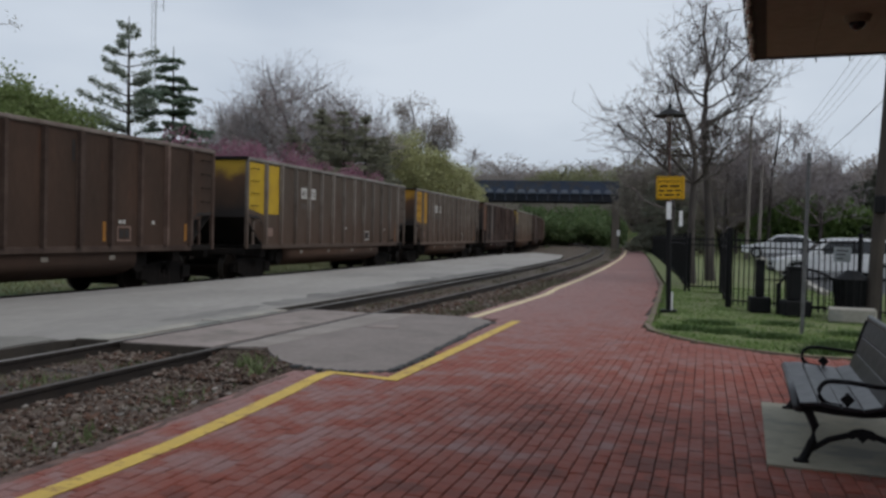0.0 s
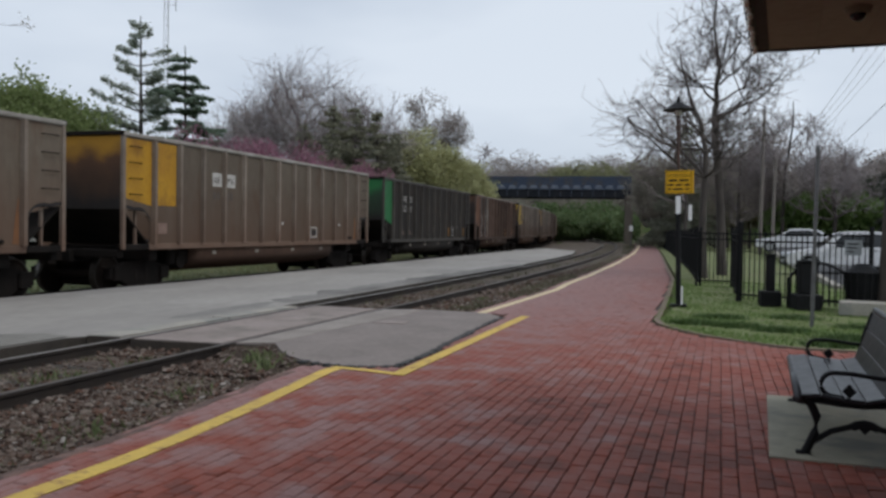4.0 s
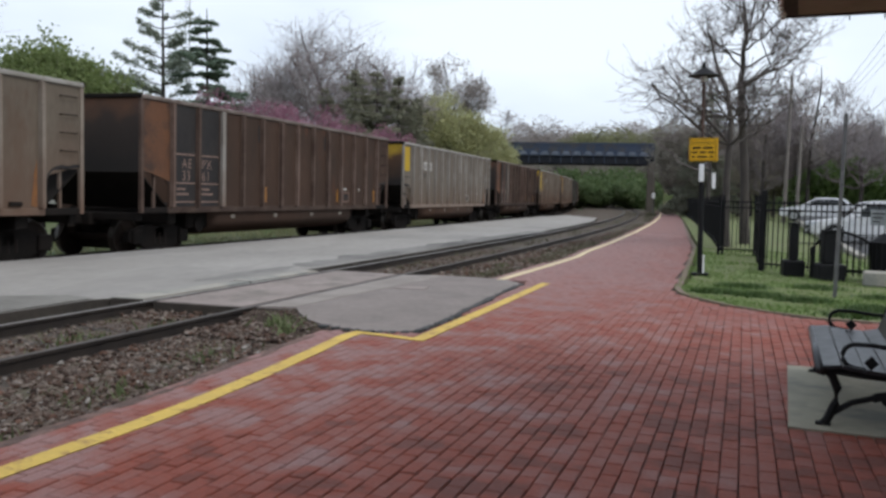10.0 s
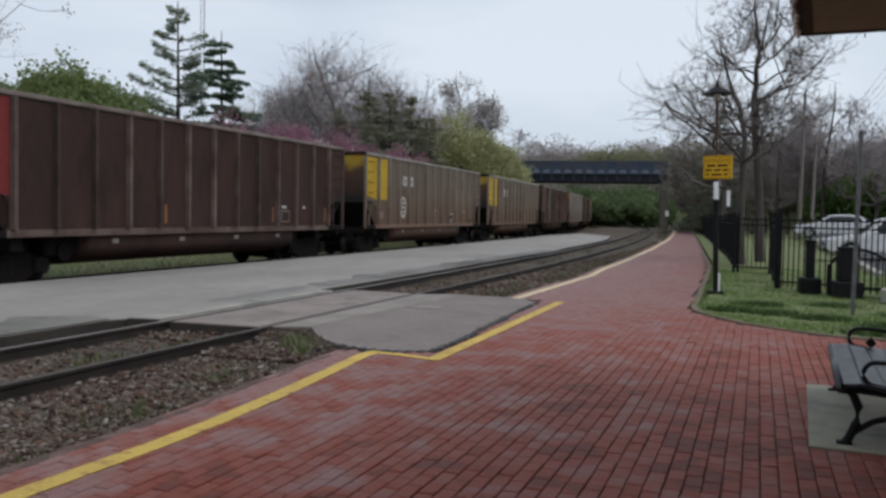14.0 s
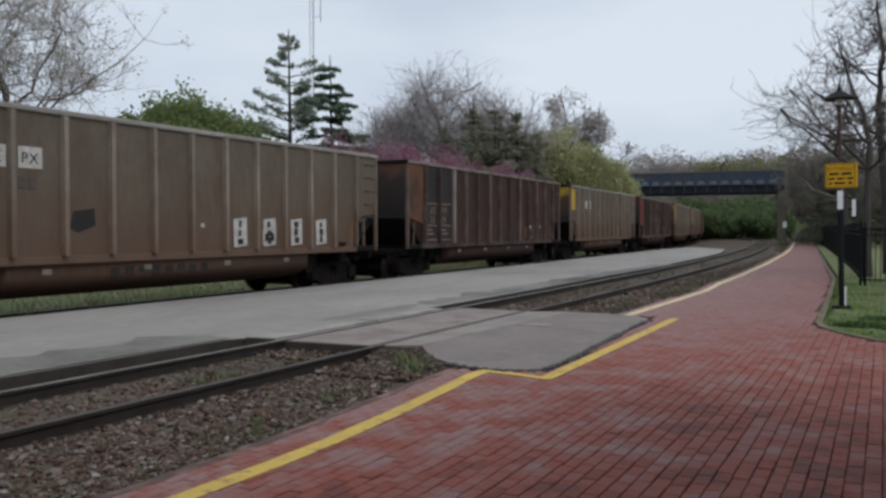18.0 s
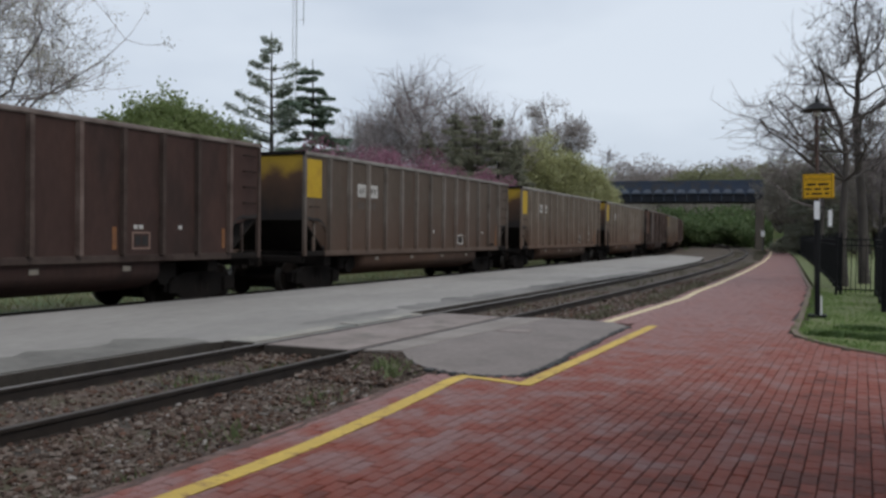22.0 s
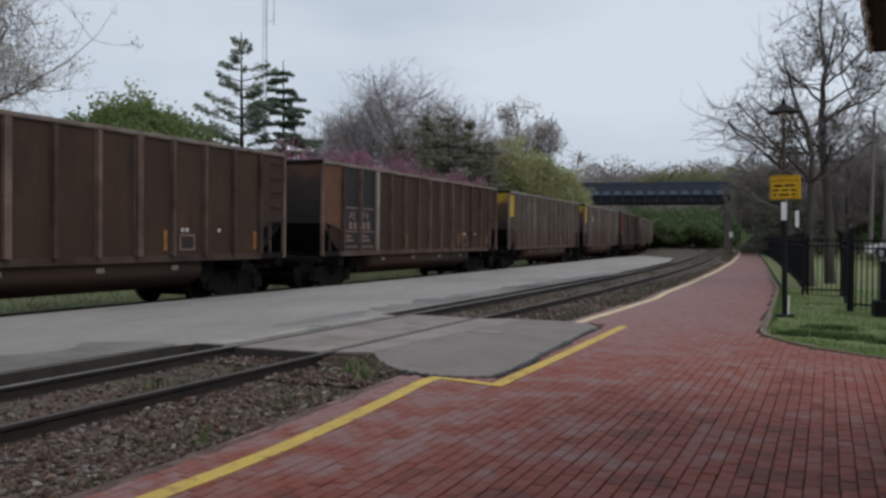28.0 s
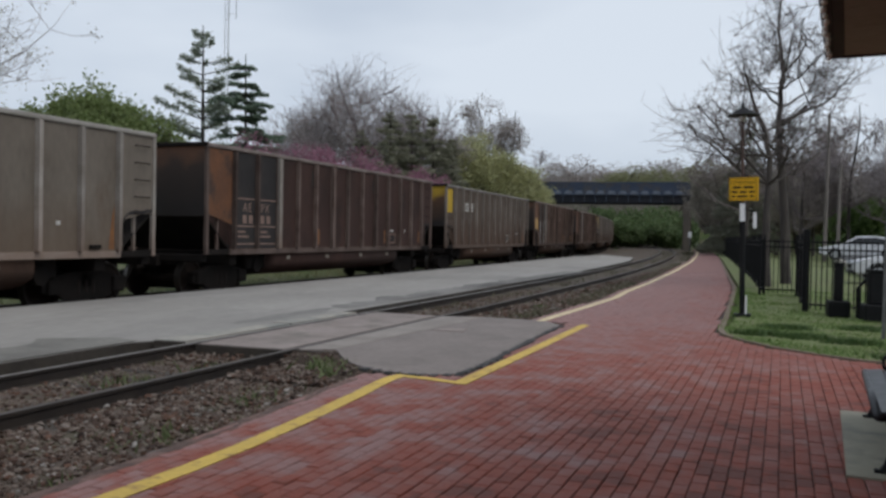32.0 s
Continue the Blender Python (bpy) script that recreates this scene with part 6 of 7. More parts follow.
rng = np.random.default_rng(77)
def spots(az0, az1, d0, d1, n, h0, h1):
    out = []
    for k in range(n):
        x, y = out_at(az0 + (az1 - az0) * (k + rng.uniform(0.2, 0.8)) / n, rng.uniform(d0, d1))
        h = rng.uniform(h0, h1)
        out.append((x, y, h, h * rng.uniform(0.28, 0.42)))
    return out


woods("far_woods", "hazy grey-brown bare woods on the far rise", spots(2.4, 13.5, 215, 260, 24, 18.5, 21.5), L_BROWN, 0.22, 4000, 1)
woods("far_woods", "olive spring woods behind the bridge", spots(5.6, 13, 185, 205, 10, 14, 17), leaf_mat("olive_leaves", (0.19, 0.2, 0.1), (0.28, 0.28, 0.15), 0.45), 0.22, 4000, 2)
woods("far_woods", "brown bare brush under the bridge", spots(3.5, 12.6, 166, 182, 14, 8, 10), L_BRUSH, 0.22, 2200, 8)
woods("far_woods", "grey-brown brush on the bank beside the bridge", spots(12.9, 20.5, 96, 125, 16, 5, 8), L_BRUSH, 0.2, 3500, 3)
woods("far_woods", "grey bare woods behind the car park", spots(14, 32, 115, 150, 22, 10.5, 14.5), L_BROWN, 0.17, 5000, 4)
woods("far_woods", "grey woods behind the train", spots(-44, 2, 120, 170, 26, 7, 10), L_BROWN, 0.25, 1800, 5)
for k, (az, d, sz) in enumerate(((7.2, 150, (6, 4, 5.8)), (9.0, 148, (6, 4, 5.0)), (10.6, 150, (5, 4, 6.0)), (5.2, 155, (7, 4, 6.5)), (3.4, 158, (6, 4, 7.0)), (8.2, 156, (5, 4, 7.6)), (9.9, 157, (4, 4, 8.2)), (11.6, 158, (4, 4, 7.4)), (6.4, 158, (4, 4, 8.0)))):
    bush("fresh green thicket beyond the bridge", out_at(az, d), sz, 61 + k, L_THICKET, 2200, 0.33)
for k, (az, d, sz) in enumerate(((20.9, 84, (2.0, 2, 5.0)), (22.0, 82, (2.3, 2, 6.2)), (23.4, 83, (2.6, 2, 6.6)), (25.0, 82, (2.6, 2, 6.0)), (26.6, 80, (2.6, 2, 5.4)))):
    bush("bright green shrubs beyond the car park", out_at(az, d), sz, 71 + k, L_HEDGE, 3000, 0.22)


# ---- the bridge over the tracks ----
M_NAVY = mat("navy_bridge_paint", (0.05, 0.07, 0.115), (0.065, 0.085, 0.13), 0.6, 0.6, dirt=(0.08, 0.075, 0.075), dirt_scale=0.8)
M_ABUT = mat("old_abutment", (0.145, 0.122, 0.102), (0.1, 0.085, 0.072), 0.5, 0.9, bump=0.5, bump_scale=6)
M_NAVYPALE = mat("worn_blue_paint", (0.2, 0.225, 0.275), (0.14, 0.165, 0.21), 2.0, 0.8)


def road_bridge():
    a, b = Vector((*out_at(0.6, 133), 0)), Vector((*out_at(12.0, 130), 0))
    span = (b - a).length
    turn = math.degrees(math.atan2(b.y - a.y, b.x - a.x))
    br = thing("road_bridge", pose(a.x, a.y, 0, 0, 0, turn), "navy steel girder bridge carrying a road over the tracks", "bridge")
    for y in (0, 7.0):
        bm = bmesh.new()
        box(bm, 0, span, y - 0.02, y + 0.02, 6.6, 7.7)
        box(bm, 0, span, y - 0.25, y + 0.25, 6.57, 6.65)
        box(bm, 0, span, y - 0.2, y + 0.2, 7.62, 7.7)
        part("girder", bm, mat("dark_girder", (0.022, 0.024, 0.03), (0.035, 0.036, 0.042), 0.8, 0.8, spec=0.15), br, "dark lower girder")
        for k in range(int(span / 1.6) + 1):
            bm = bmesh.new()
            box(bm, k * 1.6 - 0.05, k * 1.6 + 0.05, y - 0.14, y + 0.14, 6.67, 9.45)
            part("stiffener", bm, M_NAVY, br)
        bm = bmesh.new()
        box(bm, 0, span, y - 0.1, y + 0.1, 9.4, 9.65)
        part("top_rail", bm, M_NAVY, br)
        bm = bmesh.new()
        box(bm, 0, span, y - 0.03, y + 0.03, 7.75, 9.4)
        part("parapet", bm, M_NAVY, br)
        for k in range(int(span / 1.6)):
            for lo, hi in ((8.4, 9.4), (9.4, 8.4)):
                bm = bmesh.new()
                rod(bm, (k * 1.6, y, lo), (k * 1.6 + 1.6, y, hi), 0.07, n=4)
                part("lattice_bar", bm, M_NAVY, br)
            bm = bmesh.new()
            prism(bm, [(k * 1.6 + 0.2, 7.85), (k * 1.6 + 1.4, 7.85), (k * 1.6 + 1.15, 8.35), (k * 1.6 + 0.45, 8.35)], y - 0.24, y - 0.21, "y")
            part("worn_plate", bm, M_NAVYPALE, br)
    bm = bmesh.new()
    box(bm, 0, span, 0.2, 6.8, 7.3, 7.65)
    part("deck", bm, M_NAVY, br)
    for x0, x1 in ((-6, 0.6), (span - 0.9, span + 0.2)):
        bm = bmesh.new()
        box(bm, x0, x1, -0.6, 7.6, -0.5, 6.74, 0.08)
        part("abutment", bm, M_ABUT, br, "stained concrete abutment")
    return br


road_bridge()
bm = bmesh.new()
x, y = out_at(13.9, 134)
for p in (((-1.5, 2), (26, 2), (26, 16), (-1.5, 16)),):
    lo = [bm.verts.new((x + a, y + b, -0.5)) for a, b in ((-2.6, -6), (40, -10), (40, 24), (-2.6, 20))]
    hi = [bm.verts.new((x + a, y + b, 7.2)) for a, b in ((-2.4, -1), (40, -1), (40, 8), (-2.4, 8))]
    fs = [bm.faces.new(hi)] + [bm.faces.new((lo[i], lo[(i + 1) % 4], hi[(i + 1) % 4], hi[i])) for i in range(4)]
    bmesh.ops.recalc_face_normals(bm, faces=fs)
single("embankment", bm, M_GRASS, "grassy bank carrying the road up to the bridge", "bank", kind="structure")

# white marker post by the far track
x, y = out_at(12.05, 104)
mk = thing("marker_post", pose(x, y, -0.3), "small white marker sign on a post by the track", "sign")
bm = bmesh.new()
box(bm, -0.04, 0.04, -0.04, 0.04, 0, 2.6)
part("post", bm, M_GALV, mk)
bm = bmesh.new()
box(bm, -0.2, 0.2, -0.07, -0.042, 1.95, 2.6, 0.01)
part("panel", bm, M_WHITE, mk)

# radio mast far behind the pines
def radio_mast():
    x, y = out_at(-17.9, 320)
    ob = thing("radio_mast", pose(x, y, 0), "tall thin lattice radio mast far behind the trees", "mast")
    legs = [(0, 0.9), (-0.78, -0.45), (0.78, -0.45)]
    for p in legs:
        bm = bmesh.new()
        rod(bm, (*p, 0), (*p, 110), 0.09, n=5)
        part("leg", bm, mat("pale_mast_paint", (0.4, 0.4, 0.41), (0.33, 0.33, 0.34), 1.0, 0.7), ob)
    bm = bmesh.new()
    for k in range(44):
        for i in range(3):
            rod(bm, (*legs[i], k * 2.5), (*legs[(i + 1) % 3], k * 2.5 + 2.5), 0.035, n=3)
    tagged(part("lattice", bm, M_GALV, ob), kind="stuff")
    bm = bmesh.new()
    rod(bm, (3.6, 0, 76), (3.6, 0, 88), 0.12, n=5)
    rod(bm, (0.7, 0, 78), (3.6, 0, 78), 0.06, n=4)
    part("antenna", bm, M_GALV, ob)


radio_mast()


# low white building seen between the wagons
def low_house(az, d, w):
    x, y = out_at(az, d)
    ob = thing("low_building", pose(x, y, -0.35, 0, 0, 17.5 - az), "low white building behind the train", "building")
    bm = bmesh.new()
    box(bm, -w, w, 0, 6, 0, 2.9)
    part("wall", bm, mat("white_siding", (0.6, 0.6, 0.58), (0.5, 0.5, 0.48), 1.0, 0.7), ob)
    bm = bmesh.new()
    prism(bm, [(-0.5, 2.85), (3, 4.3), (6.5, 2.85), (6.5, 2.7), (-0.5, 2.7)], -w - 0.3, w + 0.3, "x")
    part("roof", bm, mat("grey_shingles", (0.12, 0.12, 0.12), (0.08, 0.08, 0.08), 2, 0.9), ob)
    for k in range(int(w * 2 / 1.4)):
        bm = bmesh.new()
        box(bm, -w + 0.5 + k * 1.4, -w + 1.1 + k * 1.4, -0.04, 0.02, 0.9, 2.1)
        part("window", bm, plain("dark_glass", (0.02, 0.022, 0.025), 0.1), ob)


low_house(-34, 58, 6)
low_house(-25.5, 64, 5)


# ---- beside the path ----
def sign_post():
    ob = thing("sign_post", pose(-0.73, 18.63, 0, 0, -1.1, 0), "black lamp post with a yellow warning sign", "sign post")
    bm = bmesh.new()
    rod(bm, (0, 0, -0.1), (0, 0, 2.05), 0.055, n=10)
    part("post", bm, M_BLACK, ob)
    bm = bmesh.new()
    rod(bm, (0, 0, 2.05), (0, 0, 4.02), 0.028, n=8)
    part("pipe", bm, mat("rusty_pipe", (0.12, 0.07, 0.055), (0.07, 0.05, 0.045), 4, 0.8), ob, "rusty thin upper pipe")
    bm = bmesh.new()
    box(bm, -0.17, 0.17, -0.17, 0.17, -0.02, 0.05, 0.015)
    part("base_plate", bm, M_BLACK, ob)
    bm = bmesh.new()
    rod(bm, (0, 0, 4.06), (0, 0, 4.22), 0.33, 0.07, 20)
    rod(bm, (0, 0, 4.22), (0, 0, 4.36), 0.05, 0.012, 8)
    part("lamp_hood", bm, M_BLACK, ob, "dark cone-shaped lamp hood")
    bm = bmesh.new()
    bmesh.ops.create_uvsphere(bm, u_segments=10, v_segments=8, radius=0.075, matrix=Matrix.Translation((0, 0, 4.02)))
    part("bulb", bm, plain("frosted_glass", (0.6, 0.6, 0.58), 0.3), ob)
    sg = part("sign_panel", box(bmesh.new(), -0.26, 0.31, -0.075, -0.06, 2.33, 2.81, 0.004), mat("yellow_sign", (0.75, 0.42, 0.01), (0.7, 0.38, 0.01), 2, 0.5), ob, "yellow warning panel")
    bm = bmesh.new()
    for a in (2.345, 2.785):
        box(bm, -0.24, 0.26, -0.0795, -0.0755, a, a + 0.01)
    for a in (-0.245, 0.255):
        box(bm, a, a + 0.01, -0.0795, -0.0755, 2.345, 2.795)
    part("border", bm, M_BLACK, sg)
    for k, (z, h, spans) in enumerate(((2.585, 0.042, ((-0.19, -0.02), (0.02, 0.21))), (2.495, 0.038, ((-0.21, -0.09), (-0.05, 0.08), (0.12, 0.23))), (2.405, 0.038, ((-0.2, -0.14), (-0.1, 0.1), (0.14, 0.22))))):
        for p, q in spans:
            part("text_bar", box(bmesh.new(), p, q, -0.0795, -0.0755, z, z + h), M_BLACK, sg)
    cu = bpy.data.curves.new("heading", "FONT")
    cu.body, cu.size, cu.align_x, cu.align_y, cu.extrude = "ATTENTION", 0.082, "CENTER", "CENTER", 0.002
    tx = new("heading", cu)
    dg = bpy.context.evaluated_depsgraph_get()
    me = bpy.data.meshes.new_from_object(tx.evaluated_get(dg))
    bpy.data.objects.remove(tx)
    me.materials.clear()
    me.materials.append(M_BLACK)
    hd = new("heading", me)
    hd.parent = sg
    hd.matrix_basis = pose(0.01, -0.078, 2.7, 90, 0, 0)
    for x, z0, z1, w in ((0.0, 1.92, 2.28, 0.05), (0.24, 1.78, 2.1, 0.035)):
        part("notice", box(bmesh.new(), x - w, x + w, -0.075, -0.06, z0, z1), M_WHITE, ob, "small white notice")
    part("side_bracket", rod(bmesh.new(), (0.0, -0.05, 2.2), (0.24, -0.06, 2.1), 0.015, n=5), M_BLACK, ob)
    part("marker_tube", rod(bmesh.new(), (0.07, -0.05, 0.05), (0.075, -0.05, 0.42), 0.018, n=8), M_WHITE, ob, "white plastic tube at its foot")


sign_post()


# picket fence of black steel
def fence_run(a, b, panels, name="fence", z=0.0, separate=True, tall=1.58, gap=0.115):
    a, b = Vector((*a, z)), Vector((*b, z))
    turn = math.atan2(b.y - a.y, b.x - a.x)
    length = (b - a).length
    ob = thing(name, Matrix.Translation(a) @ Matrix.Rotation(turn, 4, "Z"), "black steel picket fence along the lawn", "fence", kind="" if separate else "stuff")
    rails, post, picket = bmesh.new(), bmesh.new(), bmesh.new()
    box(post, -0.035, 0.035, -0.035, 0.035, -0.05, tall + 0.1)
    prism(post, [(-0.04, -0.04), (0.04, -0.04), (0.04, 0.04), (-0.04, 0.04)], tall + 0.1, tall + 0.13, "z")
    box(picket, -0.01, 0.01, -0.01, 0.01, 0.06, tall)
    pm, km = mesh_of("post", post, M_BLACK), mesh_of("picket", picket, M_BLACK)
    for zr in (0.16, tall - 0.22, tall - 0.06):
        rr = bmesh.new()
        box(rr, 0, length, -0.018, 0.018, zr - 0.018, zr + 0.018)
        part("rail", rr, M_BLACK, ob)
    rails.free()
    for k in range(panels + 1):
        p = new("post", pm)
        p.parent, p.location = ob, (length * k / panels, 0, 0)
    n = int(length / gap)
    for k in range(1, n):
        p = new("picket", km)
        p.parent, p.location = ob, (length * k / n, 0, 0)
    return ob


fence_run((-0.57, 26.2), (0.4, 26.15), 1)
fence_run((0.41, 26.1), (0.5, 20.8), 2)
fence_run((0.5, 20.7), (2.98, 19.3), 1)
fence_run((3.3, 18.95), (7.6, 15.9), 2)
part("corner_post", box(bmesh.new(), -0.07, 0.07, -0.07, 0.07, -0.05, 1.8, 0.01), M_BLACK, thing("fence_corner", pose(0.5, 20.75, 0), "thick black corner post of the fence", "post"))
far_line = [(interp(PATH_RIGHT, q) + 0.75, q) for q in (26.3, 36, 48, 62, 78, 95)]
for a, b in zip(far_line, far_line[1:]):
    ob = thing("fence", Matrix.Identity(4), "black picket fence running on beside the path", "fence")
    d = Vector((b[0] - a[0], b[1] - a[1], 0))
    n = int(d.length / 0.13)
    bars = bmesh.new()
    for k in range(n):
        p = Vector((*a, 0)) + d * (k / n)
        box(bars, p.x - 0.011, p.x + 0.011, p.y - 0.011, p.y + 0.011, 0.05, 1.58)
    tagged(part("picketing", bars, M_BLACK, ob), kind="stuff")
    for zr in (0.16, 1.36, 1.52):
        part("rail", rod(bmesh.new(), (*a, zr), (*b, zr), 0.02, n=4), M_BLACK, ob)
    for k in range(int(d.length / 2.4) + 1):
        p = Vector((*a, 0)) + d * min(1, k * 2.4 / d.length)
        part("post", box(bmesh.new(), p.x - 0.035, p.x + 0.035, p.y - 0.035, p.y + 0.035, -0.1, 1.7), M_BLACK, ob)

# low hoop of black steel bars before the fence
hoop = thing("hoop_rail", pose(1.46, 19.42, 0, 0, 0, -4), "low black steel hoop rail with upright bars", "rail")
ARCH = [(0.0, 0.62), (0.1, 0.76), (0.25, 0.88), (0.45, 0.95), (0.65, 0.94), (0.85, 0.87), (1.02, 0.77), (1.16, 0.66)]
part("arch", pipe(bmesh.new(), [(0, 0, 0.0)] + [(p, 0, q) for p, q in ARCH] + [(1.16, 0, 0.0)], 0.03, 6), M_BLACK, hoop)
part("arch_cap", pipe(bmesh.new(), [(p, -0.004, q + 0.026) for p, q in ARCH], 0.012, 5), M_GALV, hoop, "bright upper edge")
for k in range(1, 9):
    p = k * 0.129
    part("bar", box(bmesh.new(), p - 0.01, p + 0.01, -0.01, 0.01, 0.05, interp(ARCH, p)), M_BLACK, hoop)
for p in (0.0, 1.16):
    part("post", box(bmesh.new(), p - 0.05, p + 0.05, -0.05, 0.05, -0.02, 0.64, 0.01), M_BLACK, hoop)
part("rail", box(bmesh.new(), 0, 1.16, -0.015, 0.015, 0.14, 0.18), M_BLACK, hoop)

# bollards with square bases
for (x, y), w, bw, h in (((1.1, 19.7), 0.085, 0.21, 1.08), ((1.75, 19.0), 0.155, 0.26, 0.98)):
    bo = thing("bollard", pose(x, y, -0.01, 0, 0, 8), "black post standing in a square black base", "bollard", "bollards by the fence")
    part("base", box(bmesh.new(), -bw, bw, -bw, bw, 0, 0.34, 0.03), M_BLACK, bo)
    part("post", box(bmesh.new(), -w, w, -w, w, 0.34, h, 0.02), M_BLACK, bo)
    part("cap", box(bmesh.new(), -w - 0.02, w + 0.02, -w - 0.02, w + 0.02, h, h + 0.04, 0.01), M_BLACK, bo)

ob = thing("stone_block", pose(2.68, 18.1, -0.01, 0, 0, -6), "low pale stone block on the lawn", "block")
part("block", box(bmesh.new(), -0.42, 0.42, -0.17, 0.17, 0, 0.29, 0.03), M_PALE, ob)
ob = thing("litter_bin", pose(2.78, 18.9, -0.01, 0, 0, -25), "black slatted litter bin", "bin")
part("body", rod(bmesh.new(), (0, 0, 0.05), (0, 0, 0.8), 0.27, 0.3, 16), M_BLACK, ob)
for k in range(16):
    a = k * math.pi / 8
    part("slat", rod(bmesh.new(), (0.29 * math.cos(a), 0.29 * math.sin(a), 0.05), (0.33 * math.cos(a), 0.33 * math.sin(a), 0.82), 0.018, n=4), M_BLACK, ob)
part("lid", rod(bmesh.new(), (0, 0, 0.8), (0, 0, 0.98), 0.34, 0.12, 16), M_BLACK, ob)

# grey sign post at the lawn's edge
ob = thing("steel_post", pose(1.55, 15.6, -0.05, 0, 0.6, 0), "tall grey steel post without its sign", "post")
part("post", box(bmesh.new(), -0.03, 0.03, -0.03, 0.03, 0, 3.05, 0.004), M_GALV, ob)
for k in range(5):
    part("bolt", rod(bmesh.new(), (0, -0.032, 1.9 + 0.24 * k), (0, -0.024, 1.9 + 0.24 * k), 0.012, n=6), M_BLACK, ob)
ob = thing("fence_notice", pose(2.68, 19.44, 0, 0, 0, -29), "pale notice board wired to the fence", "sign")
part("panel", box(bmesh.new(), -0.17, 0.17, -0.05, -0.03, 1.12, 1.43), mat("grey_notice", (0.4, 0.42, 0.42), (0.3, 0.31, 0.31), 4, 0.6), ob)
for k in range(3):
    part("text_bar", box(bmesh.new(), -0.12, 0.12 - 0.05 * k, -0.0545, -0.0505, 1.34 - 0.08 * k, 1.365 - 0.08 * k), M_BLACK, ob)

# wooden utility poles and wires
def utility_pole(x, y, h, r, label, lean=0.0, arms=True, wood=None):
    ob = thing("utility_pole", pose(x, y, -0.2, 0, lean, 0), label, "pole", "utility poles")
    part("pole", rod(bmesh.new(), (0, 0, 0), (0, 0, h), r, r * 0.62, 12), wood or M_WOODPOLE, ob)
    if arms:
        part("cross_arm", box(bmesh.new(), -1.1, 1.1, -0.06, 0.06, h - 0.7, h - 0.58), M_WOODPOLE, ob)
        for k in (-1, -0.4, 0.4, 1):
            part("insulator", rod(bmesh.new(), (k, 0, h - 0.58), (k, 0, h - 0.42), 0.045, n=8), plain("insulator_glass", (0.2, 0.22, 0.2), 0.2), ob)
    return ob


utility_pole(3.12, 18.75, 9.5, 0.14, "stout dark wooden utility pole with hung cables", 2.6, False)
utility_pole(*out_at(36, 20), 9.8, 0.17, "wooden utility pole beside the station roof", 0)
part("junction_box", box(bmesh.new(), 3.09, 3.3, 18.52, 18.63, 2.1, 2.45, 0.02), M_BLACK, thing("junction_box_mount", Matrix.Identity(4), "small black box fixed to the pole", "box"))
x, y = out_at(19.9, 72)
utility_pole(x, y, 11.4, 0.16, "pale thin wooden utility pole beyond the car park", 0.6, False, M_PALEPOLE)
x, y = out_at(20.6, 70)
utility_pole(x, y, 7.4, 0.15, "pale thin wooden utility pole beyond the car park", 0.9, False, M_PALEPOLE)


def wire(a, b, sag, r=0.012):
    a, b = Vector(a), Vector(b)
    pts = [a.lerp(b, f) - Vector((0, 0, sag * 4 * f * (1 - f))) for f in np.linspace(0, 1, 13)]
    return single("wire", pipe(bmesh.new(), pts, r, 4), M_BLACK, "thin black overhead wire between the poles", "wire", "overhead wires")


x1, y1 = out_at(22.3, 72)
xa, ya = out_at(35, 20)
for k in range(4):
    wire((xa - 0.9 + k * 0.3, ya, 9.2 - 0.02 * k), (x1 - 1 + 0.3 * k, y1, 8.1), 0.5, 0.008)
x2, y2 = out_at(23.2, 70)
wire((xa + 0.9, ya, 8.6), (x2, y2, 6.9), 0.4, 0.02)


# ---- the bench and its pad ----
bm = bmesh.new()
prism(bm, [(0.42, 6.29), (2.2, 6.2), (2.3, 8.62), (0.52, 8.7)], -0.2, 0.012, "z")
single("bench_pad", bm, mat("bench_pad_concrete", (0.34, 0.315, 0.24), (0.275, 0.255, 0.195), 1.3, 0.85, bump=0.25, bump_scale=70, dirt=(0.17, 0.165, 0.14), dirt_scale=1.2), "pale concrete pad under the bench", "pad", kind="structure")


